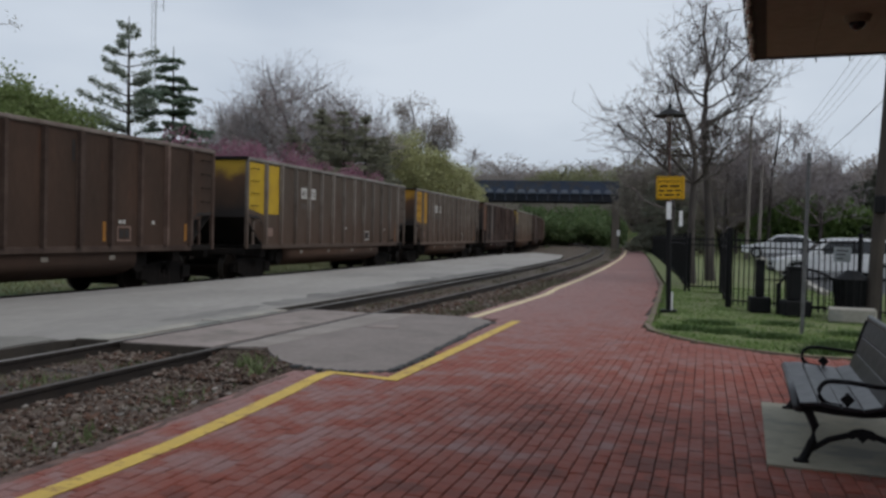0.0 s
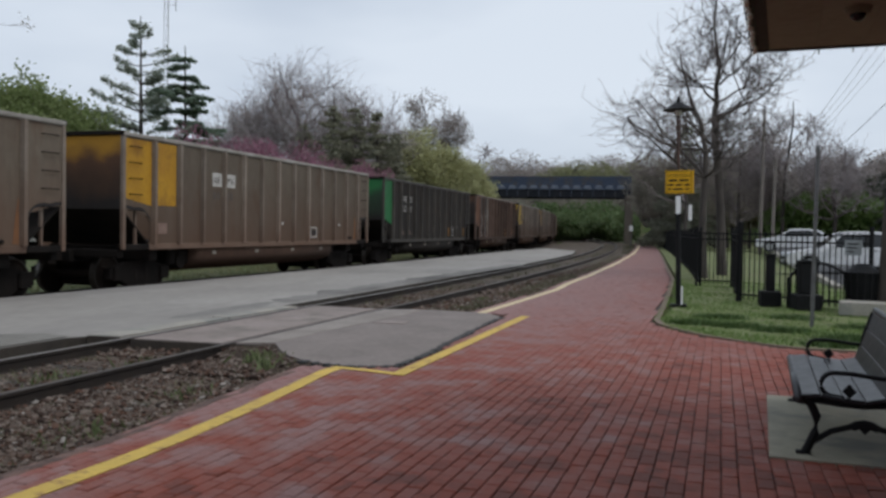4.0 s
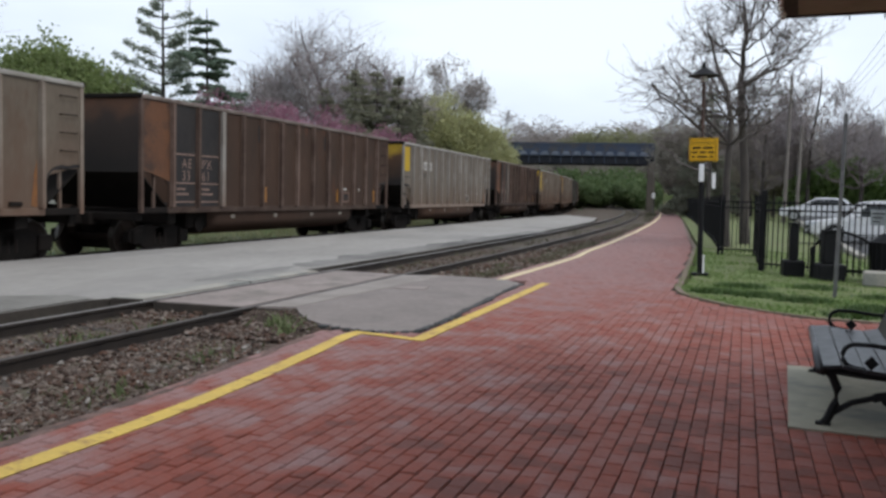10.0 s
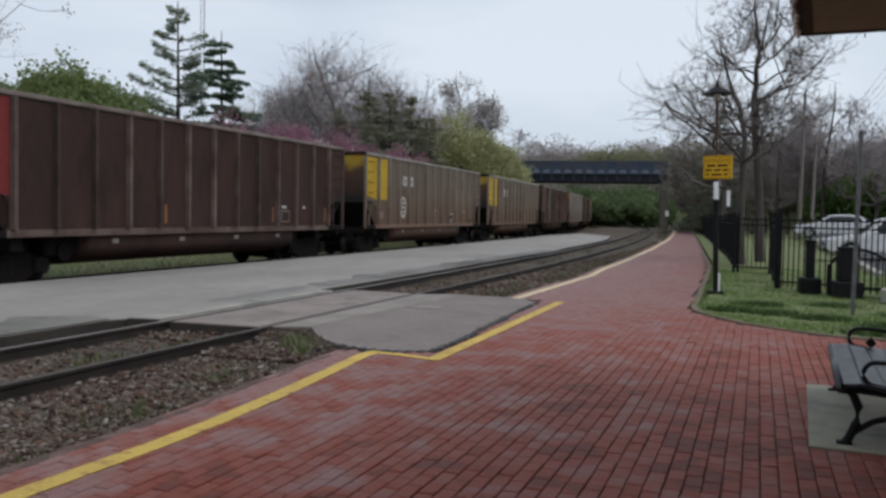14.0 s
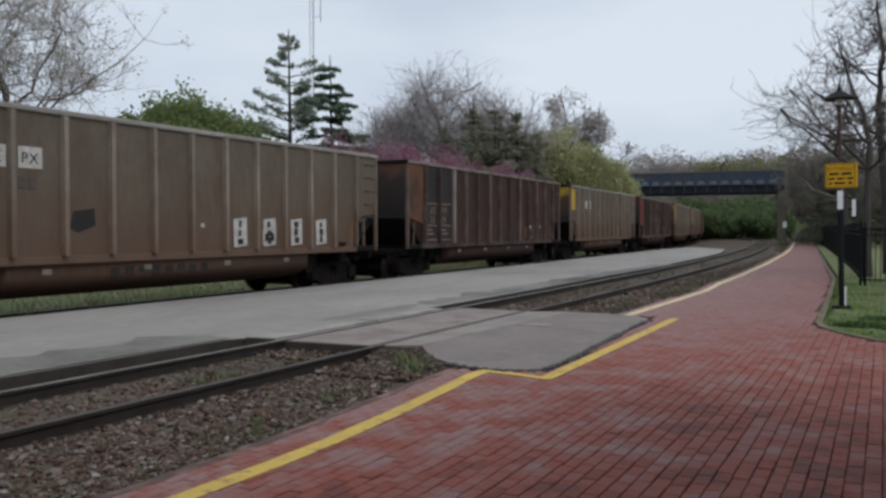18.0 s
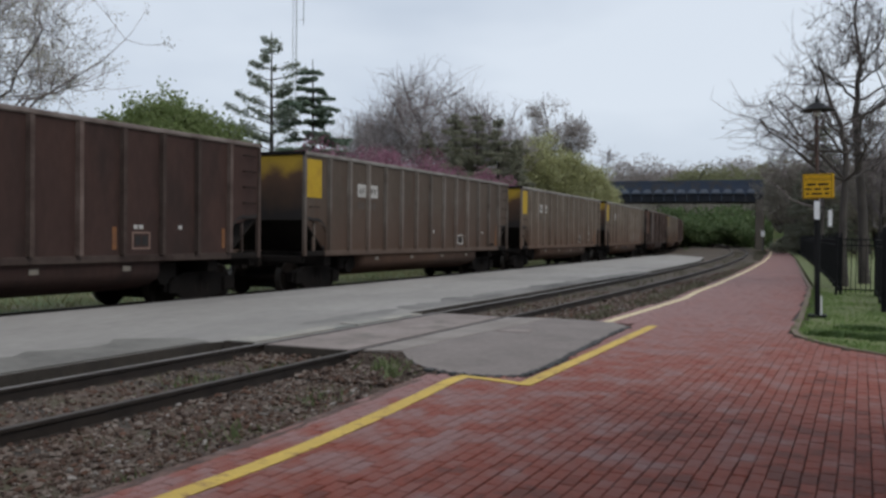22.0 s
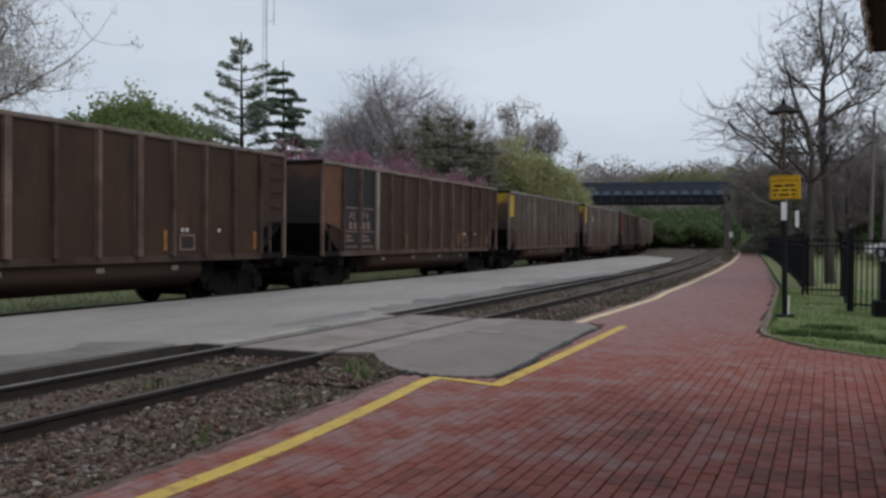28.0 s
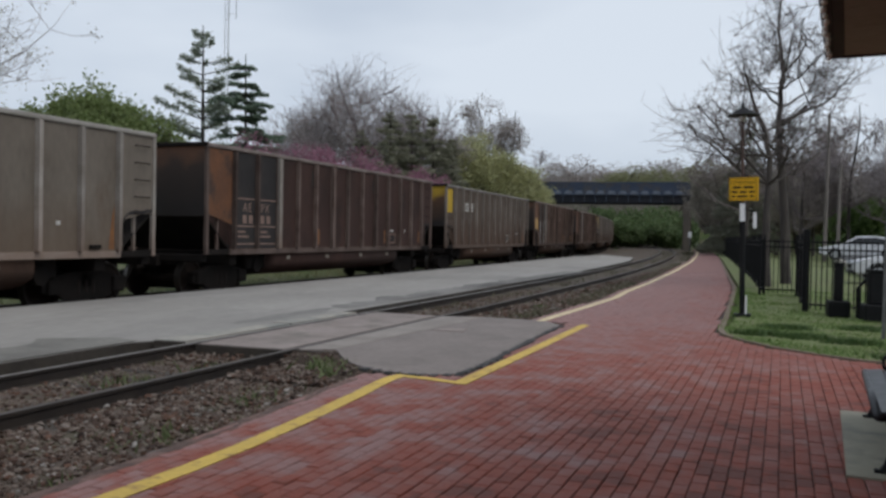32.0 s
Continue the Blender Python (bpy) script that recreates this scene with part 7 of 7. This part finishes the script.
def bench():
    ob = thing("bench", pose(0.72, 6.45, 0.012, 0, 0, -2.5), "black iron bench with curled armrests and dark slats", "bench")
    M_SLAT = mat("bench_slat", (0.02, 0.02, 0.023), (0.03, 0.03, 0.034), 3, 0.38, spec=0.5)
    long = 2.0
    for y in (0.0, long):
        fr = part("end_frame", pipe(bmesh.new(), [(-0.07, y, 0.0), (-0.04, y, 0.05), (0.0, y, 0.15), (0.01, y, 0.26), (-0.03, y, 0.35), (-0.08, y, 0.385)], 0.03, 8), M_BLACK, ob)
        part("back_leg", pipe(bmesh.new(), [(0.68, y, 0.0), (0.6, y, 0.08), (0.5, y, 0.25), (0.47, y, 0.38), (0.5, y, 0.62), (0.57, y, 0.83)], 0.03, 8), M_BLACK, ob)
        part("brace", pipe(bmesh.new(), [(-0.01, y, 0.09), (0.1, y, 0.17), (0.22, y, 0.21), (0.31, y, 0.23), (0.4, y, 0.21), (0.5, y, 0.18), (0.6, y, 0.09)], 0.021, 7), M_BLACK, ob)
        part("seat_support", pipe(bmesh.new(), [(-0.1, y, 0.36), (-0.05, y, 0.385), (0.15, y, 0.365), (0.3, y, 0.36), (0.5, y, 0.38)], 0.028, 6), M_BLACK, ob)
        curl = [(0.52, y, 0.55), (0.4, y, 0.55), (0.22, y, 0.57), (0.12, y, 0.57)] + [(0.11 + 0.08 * math.cos(t), y, 0.49 + 0.08 * math.sin(t)) for t in np.linspace(math.pi * 0.55, math.pi * 1.5, 8)] + [(0.18, y, 0.4)]
        part("armrest", pipe(bmesh.new(), curl, 0.016, 7), M_BLACK, ob, "curled iron armrest")
        part("ornament", prism(bmesh.new(), [(0.21, 0.4), (0.255, 0.45), (0.21, 0.5), (0.165, 0.45)], y - 0.012, y + 0.012, "y"), M_BLACK, ob, "iron leaf ornament")
        part("brace_leaf", prism(bmesh.new(), [(0.2, 0.215), (0.25, 0.25), (0.31, 0.262), (0.37, 0.25), (0.42, 0.215), (0.38, 0.185), (0.345, 0.2), (0.31, 0.165), (0.275, 0.2), (0.24, 0.185)], y - 0.014, y + 0.014, "y"), M_BLACK, ob, "scalloped iron leaf on the brace")
        for x in (-0.07, 0.68):
            part("foot", box(bmesh.new(), x - 0.05, x + 0.05, y - 0.03, y + 0.03, 0, 0.02, 0.005), M_BLACK, ob)
    # closely set boards bent to the body: seat, then back, with a rolled front edge
    line = [(-0.1, 0.4), (0.03, 0.415), (0.17, 0.395), (0.31, 0.385), (0.435, 0.415), (0.48, 0.545), (0.525, 0.69), (0.575, 0.835)]
    for k, ((xa, za), (xb, zb)) in enumerate(zip(line, line[1:])):
        size, tilt = math.dist((xa, za), (xb, zb)), math.degrees(math.atan2(zb - za, xb - xa))
        bm = bmesh.new()
        box(bm, -size / 2 + 0.002, size / 2 - 0.002, -0.05, long + 0.05, -0.014, 0.014, 0.006)
        bmesh.ops.transform(bm, matrix=pose((xa + xb) / 2, 0, (za + zb) / 2, 0, -tilt, 0), verts=bm.verts)
        part("seat_board" if k < 4 else "back_board", bm, M_SLAT, ob)
    part("front_roll", rod(bmesh.new(), (-0.105, -0.05, 0.385), (-0.105, long + 0.05, 0.385), 0.034, n=14), M_SLAT, ob, smooth=True)
    part("top_roll", rod(bmesh.new(), (0.585, -0.05, 0.85), (0.585, long + 0.05, 0.85), 0.028, n=14), M_SLAT, ob, smooth=True)


bench()


# ---- the station canopy ----
def canopy():
    ob = thing("station_canopy", pose(0.31, 8.0, 0, 0, 0, -3.6), "brown station eave with a string of small bulbs", "canopy")
    M_SOFFIT = mat("brown_soffit", (0.3, 0.305, 0.225), (0.255, 0.26, 0.19), 1.0, 0.7, bump=0.2, bump_scale=12)
    M_FASCIA = mat("dark_fascia", (0.022, 0.018, 0.016), (0.035, 0.028, 0.024), 2.0, 0.7)
    for k in range(16):   # boards of the soffit, run along the eave
        part("soffit_board", box(bmesh.new(), 0.13 + k * 0.366, 0.494 + k * 0.366, -26, -0.05, 3.1, 3.13), M_SOFFIT, ob)
    part("side_fascia", box(bmesh.new(), -0.02, 0.05, -26, 0.0, 3.09, 3.62, 0.01), M_FASCIA, ob)
    part("soffit_trim", box(bmesh.new(), 0.05, 0.13, -26, -0.05, 3.095, 3.13, 0.006), M_FASCIA, ob)
    part("end_fascia", box(bmesh.new(), -0.02, 5.95, -0.05, 0.0, 3.085, 3.62, 0.01), M_FASCIA, ob)
    bm = bmesh.new()
    prism(bm, [(-0.02, 3.623), (6.1, 3.623), (6.1, 3.68), (3.2, 5.2), (2.8, 5.2), (-0.02, 3.68)], -26, 0.0, "y")
    part("roof", bm, mat("roof_shingles", (0.09, 0.075, 0.065), (0.06, 0.05, 0.045), 2, 0.9), ob)
    glow = plain("small_bulb", (0.75, 0.72, 0.62), 0.2)
    bulb = bmesh.new()
    bmesh.ops.create_uvsphere(bulb, u_segments=8, v_segments=6, radius=0.021)
    bmesh.ops.scale(bulb, vec=(1, 1.5, 1), verts=bulb.verts)
    bme = mesh_of("bulb", bulb, glow, True)
    for k in range(60):
        b = new("bulb", bme)
        b.parent, b.location = ob, (0.012 + 0.008 * math.sin(k * 1.3), -0.12 - k * 0.125, 3.07 + 0.01 * math.sin(k * 2.1))
    part("bulb_cord", rod(bmesh.new(), (0.012, -0.05, 3.092), (0.012, -7.6, 3.092), 0.006, n=4), M_BLACK, ob)
    for k in range(14):
        part("hook", rod(bmesh.new(), (0.26 + k * 0.26, -0.02, 3.09), (0.26 + k * 0.26, -0.02, 3.045), 0.005, n=5), M_FASCIA, ob)
    dome = bmesh.new()
    bmesh.ops.create_uvsphere(dome, u_segments=14, v_segments=8, radius=0.055, matrix=Matrix.Translation((0.72, -1.35, 3.055)))
    part("camera_dome", dome, plain("smoked_dome", (0.01, 0.01, 0.012), 0.08), ob, "black dome camera", True)
    part("dome_base", rod(bmesh.new(), (0.72, -1.35, 3.055), (0.72, -1.35, 3.11), 0.075, 0.1, 16), M_SOFFIT, ob)
    # wall out of view, added to shade the bricks round the bench
    part("wall", box(bmesh.new(), 1.78, 2.1, -26, -0.4, -0.3, 3.1), mat("unseen_wall_brick", (0.2, 0.09, 0.065), (0.16, 0.08, 0.06), 3, 0.85), ob)


canopy()


# ---- parked cars ----
def parked_car(x, y, z, turn, label, tall=1.47, length=4.6, suv=False):
    ob = thing("parked_car", pose(x, y, z, 0, 0, turn), label, "car", "cars in the car park")
    paint = mat("white_car_paint", (0.78, 0.78, 0.79), (0.74, 0.74, 0.75), 0.5, 0.25, spec=0.6)
    glass = plain("car_glass", (0.012, 0.014, 0.016), 0.05)
    trim, tyre, rim = plain("car_trim", (0.015, 0.015, 0.015), 0.6), mat("tyre_rubber", (0.015, 0.015, 0.015), (0.022, 0.022, 0.022), 4, 0.85), plain("alloy_rim", (0.45, 0.45, 0.46), 0.3, 0.9)
    h, L = tall, length / 2
    # outline from nose (-x) to tail
    low = [(-L, 0.42), (-L + 0.05, 0.68), (-L + 0.35, 0.8), (-L + 1.15, 0.93), (L - 0.5, 0.98 if not suv else 1.05), (L - 0.05, 0.95 if not suv else 1.02), (L, 0.6), (L - 0.06, 0.32), (-L + 0.1, 0.3)]
    bm = bmesh.new()
    prism(bm, low, -0.86, 0.86, "y")
    bmesh.ops.bevel(bm, geom=bm.edges[:], offset=0.06, segments=2, affect="EDGES")
    part("body", bm, paint, ob, smooth=False)
    roof = [(-L + 1.2, 0.9), (-L + 1.95, h - 0.05), (-L + 2.5, h), (L - 1.5, h), (L - 0.9 if not suv else L - 0.35, h - 0.08), (L - 0.35 if not suv else L - 0.12, 0.95)]
    bm = bmesh.new()
    prism(bm, roof, -0.72, 0.72, "y")
    for v in bm.verts:
        if v.co.z > 1.2:
            v.co.y *= 0.86
    bmesh.ops.bevel(bm, geom=bm.edges[:], offset=0.05, segments=2, affect="EDGES")
    part("cabin", bm, paint, ob)
    for s in (-1, 1):
        bm = bmesh.new()
        win = [(-L + 1.55, 0.98), (-L + 2.05, h - 0.13), (L - 1.5, h - 0.1), (L - 0.95 if not suv else L - 0.5, h - 0.2), (L - 0.75 if not suv else L - 0.4, 1.02)]
        prism(bm, win, 0.0, 0.02, "y")
        for v in bm.verts:
            f = (v.co.z - 0.95) / (h - 0.95)
            v.co.y = s * (0.735 - 0.095 * f + v.co.y)
        part("side_window", bm, glass, ob)
        for xm in (-L + 2.35, L - 1.85):
            part("pillar", prism(bmesh.new(), [(xm, 0.98), (xm + 0.07, 0.98), (xm + 0.07, h - 0.12), (xm, h - 0.12)], s * 0.66, s * 0.745, "y"), trim, ob)
        for xm in (-L + 2.1, L - 1.7):
            part("door_handle", box(bmesh.new(), xm, xm + 0.18, s * 0.87 - 0.012, s * 0.87 + 0.012, 0.86, 0.89), trim, ob)
        part("mirror", box(bmesh.new(), -L + 1.6, -L + 1.75, s * 0.95 - 0.09, s * 0.95 + 0.09, 0.96, 1.1, 0.03), paint, ob)
        part("headlight", box(bmesh.new(), -L - 0.005, -L + 0.28, s * 0.66 - 0.17, s * 0.66 + 0.17, 0.62, 0.76, 0.03), plain("headlight_glass", (0.5, 0.52, 0.55), 0.08), ob)
        part("tail_light", box(bmesh.new(), L - 0.2, L + 0.012, s * 0.68 - 0.15, s * 0.68 + 0.15, 0.72, 0.9, 0.02), plain("tail_light", (0.3, 0.01, 0.01), 0.2), ob)
        for xw in (-L + 0.88, L - 0.9):
            wh = part("wheel", rod(bmesh.new(), (xw, s * 0.68, 0.33), (xw, s * 0.9, 0.33), 0.33, n=24), tyre, ob)
            part("rim", rod(bmesh.new(), (xw, s * 0.85, 0.33), (xw, s * 0.908, 0.33), 0.215, n=16), rim, wh)
            part("arch", pipe(bmesh.new(), [(xw + 0.37 * math.cos(t), s * 0.865, 0.33 + 0.37 * math.sin(t)) for t in np.linspace(0, math.pi, 9)], 0.02, 5), trim, ob)
    bm = bmesh.new()
    prism(bm, [(-L + 1.27, 0.95), (-L + 1.97, h - 0.09), (-L + 1.99, h - 0.12), (-L + 1.3, 0.93)], -0.6, 0.6, "y")
    bmesh.ops.translate(bm, vec=(-0.03, 0, 0.02), verts=bm.verts)
    part("windscreen", bm, glass, ob)
    part("grille", box(bmesh.new(), -L - 0.012, -L + 0.05, -0.45, 0.45, 0.5, 0.62, 0.01), trim, ob)
    part("number_plate", box(bmesh.new(), -L - 0.02, -L, -0.2, 0.2, 0.38, 0.47), M_WHITE, ob)
    part("bumper", box(bmesh.new(), -L - 0.03, -L + 0.15, -0.8, 0.8, 0.28, 0.42, 0.04), trim, ob)


x, y = out_at(21.9, 58)
parked_car(x, y, 0.43, -4, "white saloon car parked beyond the fence")
parked_car(4.72, 36.2, 0.085, 3, "white estate car parked beyond the fence", 1.6, 4.7, True)
x, y = out_at(28.6, 50)
parked_car(x, y, 0.26, 0, "white car parked deeper in the car park", 1.5)

# the bare trees by the fence
bare_tree("tall bare tree with crooked spreading limbs", (0.15, 33.6), 10.6, 2.5, 91, 0.4, 0.2, 12, 7, 9, 2, 0.0105, z=-0.05, lean=-0.03)
bare_tree("slim bare tree with drooping side branches", (-0.45, 31.0), 7.0, 3.4, 92, 0.5, 0.16, 11, 7, 8, 2, 0.0105, z=-0.05, droop=0.5)


# ---- grass and weeds ----
def blades(name, label, n, inside, size, seed, a, b, z=-0.01):
    rng = np.random.default_rng(seed)
    pts = []
    while len(pts) < n:
        p = inside(rng)
        if p is not None:
            pts.append((*p, z))
    at = np.array(pts)
    h = size * rng.uniform(0.5, 1.5, (n, 1))
    lean = rng.normal(0, 0.5, (n, 2)) * h
    ang = rng.uniform(0, math.pi, n)
    w = np.stack([np.cos(ang), np.sin(ang), 0 * ang], 1) * h * 0.16
    tip = at + np.concatenate([lean, h], 1)
    vs = np.stack([at - w, at + w, tip], 1).reshape(-1, 3)
    me = bpy.data.meshes.new(name)
    me.from_pydata(vs.tolist(), [], np.arange(3 * n).reshape(-1, 3).tolist())
    me.materials.append(leaf_mat(name + "_green", a, b, 0.3))
    return tagged(new(name, me), label, "grass", kind="stuff")


def on_lawn(rng):
    y = 12.4 + 17 * rng.random() ** 1.5
    left = interp([(12.4, 1.7), (12.5, 1.1), (12.85, 0.55), (13.35, 0.0), (14.1, -0.5), (14.8, -0.8), (15.5, -0.9), (18, -0.93), (23, -1.05), (29, -1.25)], y)
    x = left - 0.1 + (9.1 - left) * rng.random() ** 1.3
    if noise.noise(Vector((x * 0.9, y * 0.9, 3))) + 0.35 < rng.random() * 0.7:
        return None
    return x, y


blades("lawn_grass", "short spring grass with bare patches", 44000, on_lawn, 0.042, 15, (0.112, 0.2, 0.046), (0.21, 0.28, 0.092))


def tufty(rng):
    c = ((1.05, 14.6), (0.35, 15.0), (1.9, 13.9), (2.6, 13.2), (0.1, 16.4), (1.4, 16.9), (2.4, 15.6), (-0.3, 15.2), (1.6, 13.0), (3.2, 14.6))[rng.integers(0, 10)]
    return c[0] + rng.normal(0, 0.2), c[1] + rng.normal(0, 0.1)


blades("lawn_tufts", "darker taller tufts in the lawn", 7000, tufty, 0.075, 21, (0.05, 0.1, 0.028), (0.1, 0.15, 0.045))


def weedy(rng):
    c = ((-5.1, 9.55), (-5.3, 9.65), (-4.85, 9.4), (-4.95, 9.2), (-4.75, 8.9), (-4.28, 4.45), (-4.62, 5.7), (-6.5, 8.9), (-5.0, 17.5), (-5.3, 20), (-6.7, 7.6), (-4.9, 7.4))[rng.integers(0, 12)]
    return c[0] + rng.normal(0, 0.14), c[1] + rng.normal(0, 0.25)


blades("track_weeds", "green weeds growing in the gravel", 650, weedy, 0.075, 16, (0.06, 0.09, 0.03), (0.12, 0.14, 0.06), -0.15)


def bank_tuft(rng):
    c = ((-4.78, 8.85), (-4.95, 9.1), (-5.15, 9.35))[rng.integers(0, 3)]
    return c[0] + rng.normal(0, 0.14), c[1] + rng.normal(0, 0.16)


blades("bank_weeds", "tuft of fresh weeds on the soil beside the apron", 150, bank_tuft, 0.1, 24, (0.1, 0.14, 0.05), (0.19, 0.22, 0.1), -0.08)


def verge(rng):
    s = rng.uniform(-4, 70)
    x, y, a = track_at(s, FAR_X, -rng.uniform(2.0, 9.0), FAR_RADIUS)
    return x, y


blades("verge_grass", "rough dry grass beyond the train", 15000, verge, 0.14, 17, (0.17, 0.18, 0.085), (0.27, 0.255, 0.14), -0.36)


def track_edge(rng):
    """Tufts in drifts along the gravel's edge beside the brick path."""
    s = 15.8 + 95 * rng.random() ** 1.3
    x, y, a = track_at(s, NEAR_X, rng.normal(2.15, 0.42) if rng.random() < 0.75 else rng.normal(-0.1, 0.5))
    if y < 103 and x > interp(YELLOW_FAR, y) - 0.3 or noise.noise(Vector((x * 0.7, y * 0.45, 9))) < -0.02:
        return None
    return x, y


blades("edge_weeds", "brownish green weeds along the gravel beside the path", 5500, track_edge, 0.1, 18, (0.075, 0.075, 0.042), (0.15, 0.135, 0.085), -0.15)


def near_edge(rng):
    """Thin weeds over the near gravel and along the edge of the bricks."""
    y = 2.5 + 7.0 * rng.random()
    x = rng.normal(-4.35, 0.16) if rng.random() < 0.45 else rng.uniform(-7.4, -4.3)
    if noise.noise(Vector((x * 1.3, y * 1.1, 4))) < 0.12:
        return None
    return x, y


blades("gravel_weeds", "thin dry weeds in the gravel by the bricks", 900, near_edge, 0.05, 19, (0.1, 0.105, 0.05), (0.17, 0.155, 0.09), -0.15)


# ---- paving bricks ----
BRICK_L, BRICK_W, LONG, WIDE = 0.2, 0.0985, 0.2055, 0.1045


def brick_at(x, y):
    """Whether a brick with its middle here belongs to the platform."""
    if y < 8.6:
        left = -4.0 if y < 5 else -4.0 - 0.07 * (y - 5)
    elif y < 15.3:
        left = interp([(8.6, -3.9), (8.8, -3.62), (8.98, -3.27), (9.7, -3.24), (12.1, -3.38), (14.1, -3.48), (15.3, -3.6)], y)
    else:
        left = interp(YELLOW_FAR, y) - 0.24
    if y < 12.35:
        right = 5.5
    elif y < 15.5:
        right = interp([(12.35, 1.5), (12.42, 1.0), (12.78, 0.42), (13.3, -0.14), (14.08, -0.64), (14.8, -0.95), (15.5, -1.05)], y)
    else:
        right = interp(PATH_RIGHT, y) - 0.15
    if not left < x < right:
        return False
    return not (0.6 < x < 2.1 and 6.4 < y < 8.5)


def brick_shape(chamfer=True):
    a, b, c = BRICK_W / 2, BRICK_L / 2, 0.006
    lo = [(-a, -b, -0.03), (a, -b, -0.03), (a, b, -0.03), (-a, b, -0.03)]
    if not chamfer:
        return np.array(lo + [(p, q, 0.0) for p, q, _ in lo]), [(4, 5, 6, 7), (0, 1, 5, 4), (1, 2, 6, 5), (2, 3, 7, 6), (3, 0, 4, 7)]
    mid = [(p, q, -c) for p, q, _ in lo]
    top = [(p - math.copysign(c, p), q - math.copysign(c, q), 0.0) for p, q, _ in lo]
    fs = [(8, 9, 10, 11)]
    for k in range(4):
        j = (k + 1) % 4
        fs += [(k, j, 4 + j, 4 + k), (4 + k, 4 + j, 8 + j, 8 + k)]
    return np.array(lo + mid + top), fs


def lay_bricks():
    rng = np.random.default_rng(9)
    turn = 0.0
    singles, near, far = [], [], []
    row = 0
    x = -4.75
    while x < 5.5:
        y = -6.0 + (0.5 * LONG if row % 2 else 0) + rng.uniform(-0.012, 0.012)
        while y < 40.0:
            if brick_at(x, y):
                spot = (x + rng.normal(0, 0.0015), y + rng.normal(0, 0.002), rng.uniform(-0.003, 0.0022), rng.normal(0, 0.006), rng.normal(0, 0.012), rng.normal(0, 0.008))
                if -1.6 < x < 1.45 and 4.0 < y < 6.1:
                    singles.append(spot)
                elif 2.4 < y < 11:
                    near.append(spot)
                else:
                    far.append(spot)
            y += LONG
        x += WIDE
        row += 1
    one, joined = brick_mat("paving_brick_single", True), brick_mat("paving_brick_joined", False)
    paving = thing("brick_paving", Matrix.Identity(4), "worn red and grey paving bricks in running bond", "paving", kind="structure")
    vs, fs = brick_shape()
    me = bpy.data.meshes.new("brick")
    me.from_pydata(vs.tolist(), [], fs)
    me.materials.append(one)
    for x, y, z, rx, ry, rz in singles:
        b = new("brick", me)
        b.parent = paving
        b.matrix_basis = Matrix.LocRotScale((x, y, z), Euler((rx * 0.4, ry, rz)), None)
    for name, spots_, chamfer in (("bricks", near, True), ("bricks_beyond", far, False)):
        vs, fs = brick_shape(chamfer)
        sp = np.array(spots_)
        n, k = len(sp), len(vs)
        p = np.repeat(vs[None], n, 0)
        out = p.copy()
        out[..., 0] = p[..., 0] - p[..., 1] * sp[:, 5:6]
        out[..., 1] = p[..., 1] + p[..., 0] * sp[:, 5:6]
        out[..., 2] = p[..., 2] + p[..., 0] * sp[:, 4:5] + p[..., 1] * sp[:, 3:4]
        out += sp[:, None, :3]
        faces = (np.array(fs)[None] + (np.arange(n) * k)[:, None, None]).reshape(-1, 4)
        me = bpy.data.meshes.new(name)
        me.from_pydata(out.reshape(-1, 3).tolist(), [], faces.tolist())
        me.materials.append(joined)
        ob = new(name, me)
        ob.parent = paving
        tagged(ob, kind="stuff")
    return len(singles), len(near), len(far)


lay_bricks()


motions()
